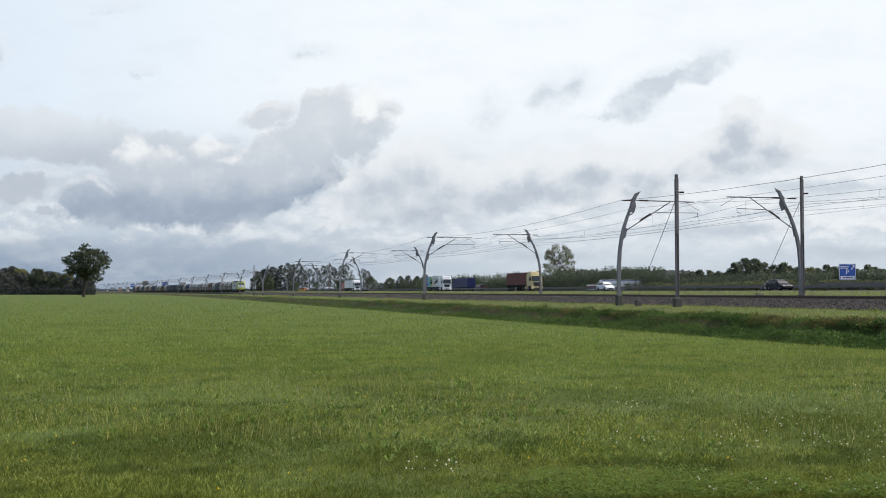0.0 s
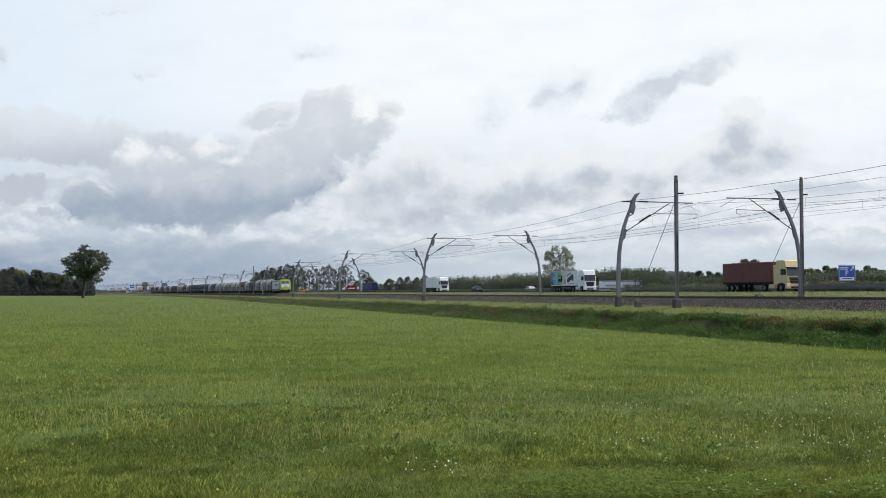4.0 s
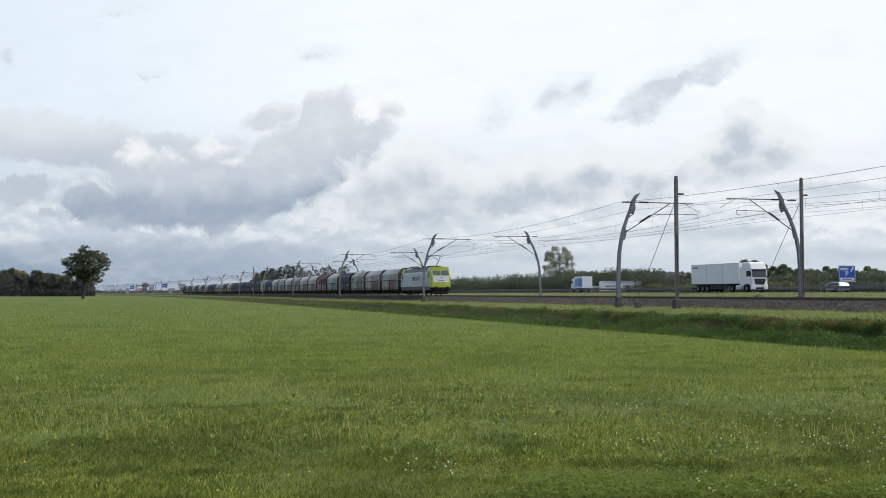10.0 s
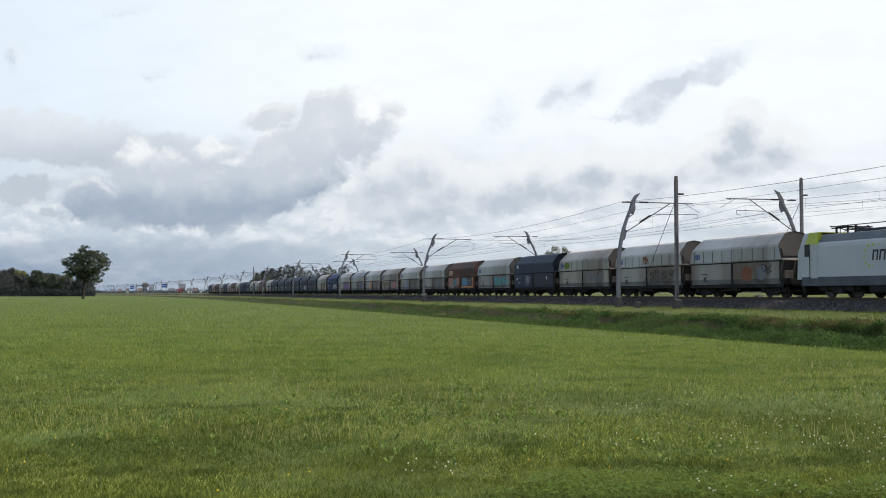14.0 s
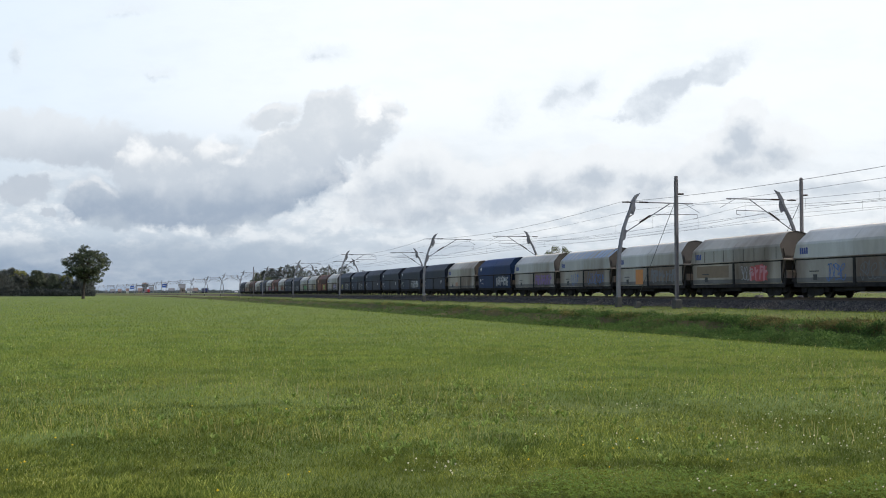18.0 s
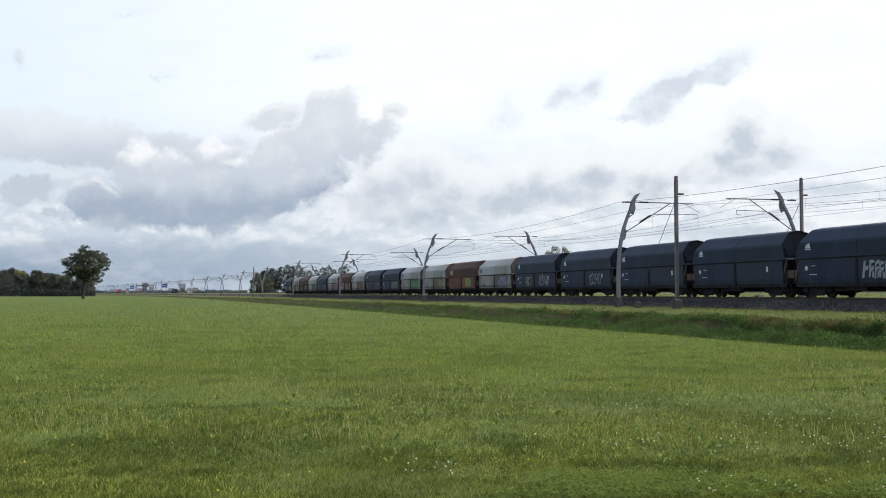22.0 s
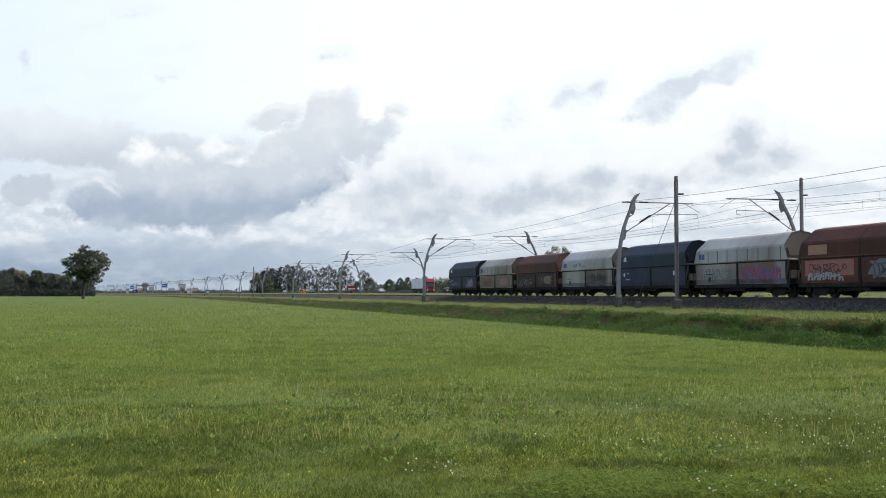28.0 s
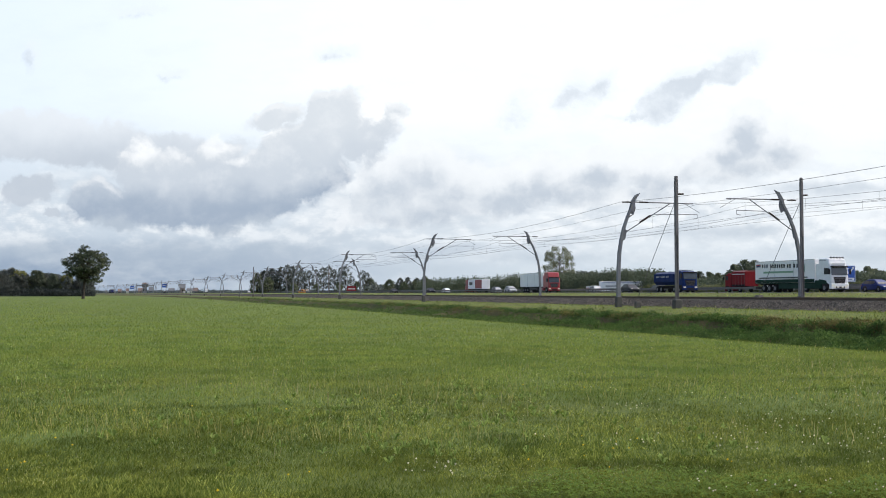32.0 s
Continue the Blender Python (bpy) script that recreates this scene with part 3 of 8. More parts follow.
W_BROWN = painted("red_brown_paint", (0.072, 0.025, 0.017), (0.130, 0.047, 0.031), (0.055, 0.028, 0.022))
D_WHITE = painted("grimy_white_door_paint", (0.32, 0.285, 0.24), (0.50, 0.46, 0.40), (0.19, 0.14, 0.105), 0.52)
D_CREAM = painted("grimy_cream_door_paint", (0.33, 0.275, 0.21), (0.50, 0.44, 0.365), (0.15, 0.11, 0.08))
D_DARK = painted("grimy_dark_door_paint", (0.022, 0.032, 0.058), (0.055, 0.066, 0.098), (0.045, 0.048, 0.060))
D_BROWN = painted("grimy_red_brown_door_paint", (0.135, 0.043, 0.029), (0.235, 0.088, 0.058), (0.085, 0.040, 0.030))
# end paints: body colours with grime, darkened further to paint the ends' shade
E_LIGHT = painted("grimy_shaded_light_end_paint", (0.036, 0.033, 0.029), (0.080, 0.073, 0.064), (0.030, 0.026, 0.022), 0.52)
E_CREAM = painted("grimy_shaded_cream_end_paint", (0.042, 0.034, 0.026), (0.085, 0.070, 0.055), (0.028, 0.023, 0.018), 0.50)
E_BROWN = painted("grimy_shaded_brown_end_paint", (0.035, 0.018, 0.014), (0.07, 0.033, 0.025), (0.028, 0.018, 0.016))
E_DARK = painted("grimy_shaded_dark_end_paint", (0.008, 0.011, 0.017), (0.019, 0.024, 0.034), (0.010, 0.010, 0.011))
E_BLUE = painted("grimy_shaded_blue_end_paint", (0.006, 0.014, 0.036), (0.013, 0.028, 0.066), (0.010, 0.014, 0.022))
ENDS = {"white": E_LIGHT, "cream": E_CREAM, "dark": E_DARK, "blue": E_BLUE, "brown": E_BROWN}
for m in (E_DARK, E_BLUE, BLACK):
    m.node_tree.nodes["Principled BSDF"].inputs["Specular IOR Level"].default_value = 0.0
RIB = surf("rusty_rib", (0.10, 0.08, 0.065), (0.17, 0.14, 0.115), 2.0, 0.75)
GRIME = painted("grey_splash_dirt", (0.13, 0.12, 0.11), (0.24, 0.225, 0.205), (0.08, 0.07, 0.06))
ROOFS = {"white": W_WHITE, "cream": W_CREAM, "dark": W_DARK, "blue": W_BLUE, "brown": W_BROWN}
DOORS = {"white": D_WHITE, "cream": D_CREAM, "dark": D_DARK, "blue": D_BLUE, "brown": D_BROWN}
MARK_BLUE = plain("blue_marking", (0.03, 0.06, 0.25), 0.6)
MARK_WHITE = plain("white_marking", (0.65, 0.66, 0.68), 0.6)
MARK_BLACK = plain("black_marking", (0.03, 0.03, 0.035), 0.6)
SPRAY = {
    "soot": painted("sooty_door_dirt", (0.030, 0.018, 0.015), (0.062, 0.036, 0.028), (0.040, 0.030, 0.026)),
    "teal": plain("teal_spray", (0.06, 0.32, 0.36), 0.6), "pink": plain("pink_spray", (0.50, 0.20, 0.22), 0.6), "red": plain("red_spray", (0.40, 0.06, 0.06), 0.6),
    "orange": plain("orange_spray", (0.60, 0.22, 0.05), 0.6), "green": plain("green_spray", (0.08, 0.28, 0.09), 0.6), "yellow": plain("yellow_spray", (0.55, 0.48, 0.06), 0.6),
    "purple": plain("purple_spray", (0.20, 0.11, 0.28), 0.6), "grey": plain("grey_spray", (0.16, 0.16, 0.17), 0.6), "white": plain("white_spray", (0.40, 0.39, 0.38), 0.7), "black": plain("black_spray", (0.05, 0.05, 0.052), 0.7),
    "tan": plain("tan_patch", (0.40, 0.205, 0.12), 0.6), "umber": plain("umber_stain", (0.25, 0.185, 0.125), 0.7), "rose": plain("rose_panel", (0.38, 0.135, 0.105), 0.6), "streak": plain("pale_blue_streak", (0.30, 0.37, 0.48), 0.6), "blue": plain("blue_spray", (0.07, 0.16, 0.40), 0.6), "rust": plain("rust_patch", (0.26, 0.10, 0.06), 0.7),
    "moss": plain("mossy_patch", (0.20, 0.22, 0.04), 0.8), "lilac": plain("lilac_spray", (0.36, 0.28, 0.45), 0.6)}

HALF_W = 1.48


def wheel_mesh():
    m = Mesh()
    for y in (-0.80, 0.66):
        m.disc(0, y, y + 0.14, 0.46, 0.46, 20, 0.03)
        m.disc(0, y - 0.02, y + 0.16, 0.46, 0.19, 12)
    m.rod((0, -0.95, 0.46), (0, 0.95, 0.46), 0.08)
    return m.data("wheelset", STEELW)


WHEELSET = wheel_mesh()


def bogie_mesh():
    m = Mesh()
    for s in (-1, 1):
        m.loft([[(x, s * y, z) for y in (0.95, 1.10) for z in zz][:2] + [(x, s * 1.10, zz[1]), (x, s * 1.10, zz[0])]
                for x, zz in ((-1.42, (0.36, 0.66)), (-0.90, (0.30, 0.76)), (-0.50, (0.14, 0.74)), (0.50, (0.14, 0.74)), (0.90, (0.30, 0.76)), (1.42, (0.36, 0.66)))])
        for x in (-0.9, 0.9):
            m.box(x - 0.17, x + 0.17, s * 1.13 - 0.09, s * 1.13 + 0.09, 0.32, 0.62, 0.03)
        for x in (-0.2, 0.0, 0.2):
            m.rod((x, s * 1.05, 0.26), (x, s * 1.05, 0.62), 0.07, 8)
    m.box(-0.3, 0.3, -0.95, 0.95, 0.45, 0.75)
    return m.data("bogie", BLACK)


BOGIE = bogie_mesh()


def side_profile():
    """Half the upper shell's cross-section: side, shoulder and roof."""
    return [(HALF_W, 2.50), (HALF_W, 3.34), (HALF_W - 0.05, 3.49), (HALF_W - 0.66, 4.15), (HALF_W - 0.82, 4.27), (0.0, 4.40)]


def shell_mesh():
    h = side_profile()
    prof = h + [(-y, z) for y, z in reversed(h[:-1])]
    rings = []
    for x in (-5.72, -2.85, 0.0, 2.85, 5.72):
        rings.append([(x, y, z) for y, z in prof])
    m = Mesh()
    m.loft(rings, caps=False)
    for i, (x, y, z) in enumerate(m.v):      # the ends lean in towards the roof
        if abs(x) > 5.7:
            m.v[i] = (math.copysign(5.72 - 0.62 * max(0.0, (z - 2.5)) / 1.72, x), y, z)
    return m


def lip_mesh(x):
    """A raised seam that runs over the shell at x."""
    h = [(y + (0.012 if z < 4 else 0.0), z + 0.012) for y, z in side_profile()]
    prof = h + [(-y, z) for y, z in reversed(h[:-1])]
    inner = [(y * 0.985, z - 0.03) for y, z in prof]
    loop = prof + list(reversed(inner))
    return Mesh().prism(loop, x - 0.025, x + 0.025)


SHELL = shell_mesh()


def end_cap(s):
    """The dark leaning plate that closes the shell at one end, framed by the shell's rim."""
    h = side_profile()
    prof = h + [(-y, z) for y, z in reversed(h[:-1])]
    at = lambda z: 5.72 - 0.62 * max(0.0, z - 2.5) / 1.72
    n = len(prof)
    m = Mesh().loft([[(s * (at(z) + d), y * 0.985, 2.5 + (z - 2.5) * 0.985) for y, z in prof] for d in (-0.12, -0.03)], caps=False)
    front = [(s * (at(z) - 0.03), y * 0.985, 2.5 + (z - 2.5) * 0.985) for y, z in prof]
    return m.add(front, [(i, i + 1, n - 2 - i, n - 1 - i) for i in range(n // 2)])



def shared(name, mesh, material, flip=False, store={}):
    key = (name, material.name)
    if key not in store:
        made = mesh() if callable(mesh) else mesh
        copy = Mesh()
        k = -LONGER if flip else LONGER
        copy.v, copy.f = [(x * k, y, z) for x, y, z in made.v], made.f
        store[key] = copy.data(name, material)
    return store[key]


def door_mesh(x0, x1, s):
    return lambda: Mesh().loft([[(x, s * (y - t), z) for x, y, z in ((x0, HALF_W - 0.06, 0.92), (x1, HALF_W - 0.06, 0.92), (x1, HALF_W - 0.02, 1.2), (x1, HALF_W, 2.37), (x0, HALF_W, 2.37), (x0, HALF_W - 0.02, 1.2))] for t in (0, 0.07)])


def graffiti(rng, x0, x1, style, colour, z0=1.02, z1=2.25):
    """Looping strokes of spray paint on the near side, just proud of the plate."""
    m = Mesh()
    y = -HALF_W - 0.012
    if style == "block":      # one faded rectangle
        return m.slab([(x0, z0), (x1, z0), (x1, z1), (x0, z1)], y + 0.007, y + 0.011)
    if style == "fill":       # one filled, bulging shape
        cx, cz, n = (x0 + x1) / 2, (z0 + z1) / 2, 26
        bulge = lambda c: math.copysign(abs(c) ** 0.45, c)
        rim = [(2 * math.pi * i / n, 0.84 + 0.16 * math.sin(i * 1.9 + x0) * rng.uniform(0.4, 1)) for i in range(n)]
        return m.slab([(cx + (x1 - x0) / 2 * bulge(math.cos(t)) * r, cz + (z1 - z0) / 2 * bulge(math.sin(t)) * r) for t, r in rim], y + 0.0035, y + 0.010)
    if style == "bold":       # a row of chunky, slanting shapes that crowd each other
        x = x0
        while x < x1 - 0.25:
            w, lean, lift = rng.uniform(0.38, 0.62), rng.uniform(-0.10, 0.16), rng.uniform(-0.05, 0.08)
            hole = rng.uniform(0.30, 0.55)
            low, high = z0 + (z1 - z0) * 0.12 + lift, z1 - (z1 - z0) * 0.10 + lift
            at = lambda u, v: (x + u * w + lean * v, low + (high - low) * v)
            wob = lambda: rng.uniform(-0.07, 0.07)
            m.slab([at(0 + wob(), 0 + wob()), at(0.34, wob()), at(0.36, 1 + wob()), at(wob(), 0.96 + wob())], y + 0.002, y + 0.008)
            m.slab([at(0.34, hole), at(0.9 + wob(), hole + 0.1 + wob()), at(0.86, hole + 0.32 + wob()), at(0.34, hole + 0.26)], y + 0.002, y + 0.008)
            if rng.random() < 0.7:
                m.slab([at(0.62, 0.04 + wob()), at(0.94 + wob(), wob()), at(0.98, hole), at(0.66, hole + 0.05)], y + 0.002, y + 0.008)
            if rng.random() < 0.6:
                m.slab([at(0.3, 0.80), at(0.96 + wob(), 0.84 + wob()), at(0.9, 1.02 + wob()), at(0.3, 1.0)], y + 0.002, y + 0.008)
            x += w * rng.uniform(0.98, 1.12)
        return m
    n, last = max(4, int((x1 - x0) / 0.36)), None
    for i in range(n):
        cx, cz = x0 + (i + 0.5) * (x1 - x0) / n, (z0 + z1) / 2 + rng.uniform(-0.1, 0.1)
        r, rz, t0, t1 = (x1 - x0) / n * 0.55, (z1 - z0) * rng.uniform(0.28, 0.45), rng.uniform(0, 6), rng.uniform(3, 6)
        w = 0.026
        pts = [(cx + r * math.cos(t0 + t1 * k / 9) + 0.1 * math.sin(k), cz + rz * math.sin((t0 + t1 * k / 9) * rng.choice((1, 1, 1.02)))) for k in range(10)]
        if last:      # the hand runs on from letter to letter
            pts.insert(0, last)
        last = pts[-1]
        for (ax, az), (bx, bz) in zip(pts, pts[1:]):
            d = Vector((bx - ax, bz - az))
            if d.length < 1e-3:
                continue
            nrm = Vector((-d.y, d.x)).normalized() * w
            m.add([(ax + nrm.x, y, az + nrm.y), (ax - nrm.x, y, az - nrm.y), (bx - nrm.x, y, bz - nrm.y), (bx + nrm.x, y, bz + nrm.y)], [(0, 1, 2, 3)])
    return m


def wagon(number, paint, ribs, art, label):
    rng = random.Random(number * 17 + 3)
    w = thing("hopper_wagon", label, "freight wagon", "coal train")
    top, low = ROOFS[paint], DOORS[paint]
    part("roof_shell", shared("roof_shell", SHELL, top), top, w)
    part("seam", shared("seam", lip_mesh(0.0), top), top, w)
    for x in ([-5.0 + i * 1.25 for i in range(9)] if ribs else []):
        part("rib", shared("rib_%d" % round(x * 100), Mesh().box(x - 0.022, x + 0.022, -HALF_W - 0.02, -HALF_W + 0.01, 2.52, 3.33).box(x - 0.022, x + 0.022, HALF_W - 0.01, HALF_W + 0.02, 2.52, 3.33), RIB), RIB, w)
    for s in (-1, 1):
        part("ledge", shared("ledge%d" % s, lambda: Mesh().box(-5.76, 5.76, s * 1.50 - 0.05, s * 1.50 + 0.05, 2.44, 2.515, 0.015), low), low, w)
        # black strip in the gap between ledge and doors
        part("gutter", shared("gutter%d" % s, lambda: Mesh().box(-5.6, 5.6, s * 1.42 - 0.06, s * 1.42 + 0.06, 2.36, 2.44), BLACK), BLACK, w)
        for x0, x1 in ((-5.45, -0.13), (0.13, 5.45)):
            part("discharge_door", shared("door%d%d" % (s, x0 < 0), door_mesh(x0, x1, s), low), low, w)
        if paint in ("white", "cream"):
            for x0, x1 in ((-5.42, -0.16), (0.16, 5.42)):
                part("splash_band", shared("splash%d%d" % (s, x0 < 0), lambda: Mesh().loft([[(x, s * (HALF_W - 0.01 + d), z) for x, z in ((x0, 0.98), (x1, 0.98), (x1, 1.26), (x0, 1.26))] for d in (-0.03, 0.006)]), GRIME), GRIME, w, "grey splashed band")
        part("door_post", shared("door_post%d" % s, lambda: Mesh().box(-0.11, 0.11, s * 1.43 - 0.08, s * 1.43 + 0.08, 0.75, 2.38, 0.02), BLACK), BLACK, w)
        part("sill", shared("sill%d" % s, lambda: Mesh().box(-5.75, 5.75, s * 1.38 - 0.06, s * 1.38 + 0.06, 0.66, 0.92, 0.02), BLACK), BLACK, w)
    part("hopper_core", shared("hopper_core", lambda: Mesh().loft([[(x, -1.35, z0), (x, 1.35, z0), (x, 1.38, 2.45), (x, -1.38, 2.45)] for x, z0 in ((-5.2, 1.5), (-3.6, 0.85), (3.6, 0.85), (5.2, 1.5))]), BLACK), BLACK, w)
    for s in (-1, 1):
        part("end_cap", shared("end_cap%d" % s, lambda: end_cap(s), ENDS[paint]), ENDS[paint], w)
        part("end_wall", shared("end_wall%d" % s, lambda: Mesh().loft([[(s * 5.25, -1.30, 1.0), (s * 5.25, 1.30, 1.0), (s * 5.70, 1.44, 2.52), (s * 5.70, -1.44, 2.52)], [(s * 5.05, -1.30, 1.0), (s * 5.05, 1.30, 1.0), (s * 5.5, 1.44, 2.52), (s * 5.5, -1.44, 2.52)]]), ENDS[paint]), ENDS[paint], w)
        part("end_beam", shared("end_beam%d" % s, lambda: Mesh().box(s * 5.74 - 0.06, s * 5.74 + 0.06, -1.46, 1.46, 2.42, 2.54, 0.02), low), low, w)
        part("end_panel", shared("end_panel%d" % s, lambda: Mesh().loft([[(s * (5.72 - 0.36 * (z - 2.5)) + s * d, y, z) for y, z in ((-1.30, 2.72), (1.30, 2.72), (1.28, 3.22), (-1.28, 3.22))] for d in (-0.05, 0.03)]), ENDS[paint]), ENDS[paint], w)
        for y in (-1.36, -0.45, 0.45, 1.36):
            part("end_post", shared("end_post%d%d" % (s, round(y * 100)), lambda: Mesh().loft([[(s * 5.34, y - 0.05, 0.95), (s * 5.34, y + 0.05, 0.95), (s * 5.78, y + 0.05, 2.45), (s * 5.78, y - 0.05, 2.45)], [(s * 5.26, y - 0.05, 0.95), (s * 5.26, y + 0.05, 0.95), (s * 5.70, y + 0.05, 2.45), (s * 5.70, y - 0.05, 2.45)]]), RIB), RIB, w)
        part("brake_box", shared("brake_box%d" % s, lambda: Mesh().box(s * 5.55 - 0.16, s * 5.55 + 0.16, -1.2, -0.6, 1.22, 1.78, 0.03), RIB), RIB, w)
        part("platform", shared("platform%d" % s, lambda: Mesh().box(s * 5.72 - 0.2, s * 5.72 + 0.2, -1.4, 1.4, 1.22, 1.27), BLACK), BLACK, w)
        part("headstock", shared("headstock%d" % s, lambda: Mesh().box(s * 5.62 - 0.14, s * 5.62 + 0.14, -1.35, 1.35, 0.86, 1.22, 0.03), BLACK), BLACK, w)
        for y in (-0.875, 0.875):
            part("buffer", shared("buffer%d%d" % (s, y > 0), lambda: Mesh().rod((s * 5.7, y, 1.05), (s * 6.1, y, 1.05), 0.1).rod((s * 6.1, y, 1.05), (s * 6.24, y, 1.05), 0.21, 14), BLACK), BLACK, w)
        part("handrail", shared("handrail%d" % s, lambda: Mesh().line([(s * 5.45, -1.42, 1.1), (s * 5.45, -1.42, 2.25), (s * 5.9, -1.42, 2.25), (s * 5.9, -1.42, 1.1)], 0.025), BLACK), BLACK, w)
        bg = part("bogie", BOGIE, BLACK, w)
        bg.location = (s * 4.15 * LONGER, 0, 0)
        for x in (-0.9, 0.9):
            ws = part("wheelset", WHEELSET, STEELW, bg)
            ws.location = (x, 0, 0)
    part("underframe", shared("underframe", lambda: Mesh().box(-5.6, 5.6, -0.5, 0.5, 0.72, 0.98).box(-1.2, 0.6, -1.25, 1.25, 0.42, 0.85, 0.05).rod((-2.4, -0.9, 0.55), (-1.3, -0.9, 0.55), 0.2, 10), BLACK), BLACK, w)
    # owner's mark and data panel as plain shapes
    if paint in ("dark", "blue"):
        part("owner_mark", shared("mark_d", lambda: Mesh().slab([(4.15, 2.98), (4.7, 2.98), (4.7, 3.04), (4.15, 3.04)], -1.496, -1.488).slab([(4.2, 3.08), (4.72, 3.08), (4.62, 3.28), (4.3, 3.4)][::1], -1.496, -1.488), MARK_WHITE, flip=True), MARK_WHITE, w, "white mark")
        part("data_panel", shared("data_d", lambda: Mesh().slab([(3.7, 1.95), (4.1, 1.95), (4.1, 1.99), (3.7, 1.99)], -1.5, -1.492).slab([(3.6, 1.42), (4.3, 1.42), (4.3, 1.46), (3.6, 1.46)], -1.5, -1.49).disc(4.6, -1.5, -1.492, 1.85, 0.15, 12).slab([(-3.9, 1.7), (-3.7, 1.7), (-3.7, 2.05), (-3.9, 2.05)], -1.5, -1.492), MARK_WHITE, flip=True), MARK_WHITE, w)
    elif paint != "brown":
        x = 4.25
        mark = lambda: [q for q in [Mesh()] for k in range(4) for q in [q.slab([(x + 0.21 * k, 2.74), (x + 0.21 * k + 0.15, 2.74), (x + 0.21 * k + 0.17, 3.14), (x + 0.21 * k + 0.03, 3.14)], -1.496, -1.488)]][-1]
        part("owner_mark", shared("mark_l", mark, MARK_BLUE, flip=True), MARK_BLUE, w, "blue mark")
        part("data_panel", shared("data_l", lambda: Mesh().slab([(3.2, 1.62), (4.1, 1.62), (4.1, 1.68), (3.2, 1.68)], -1.5, -1.492).slab([(3.4, 1.1), (3.75, 1.1), (3.75, 1.45), (3.4, 1.45)], -1.492, -1.47), MARK_BLACK, flip=True), MARK_BLACK, w)
    for style, colour, x0, x1, *zz in art:
        part("graffiti", graffiti(rng, -x1 * LONGER, -x0 * LONGER, style, colour, *zz), SPRAY[colour], w, colour + " graffiti")
    return w


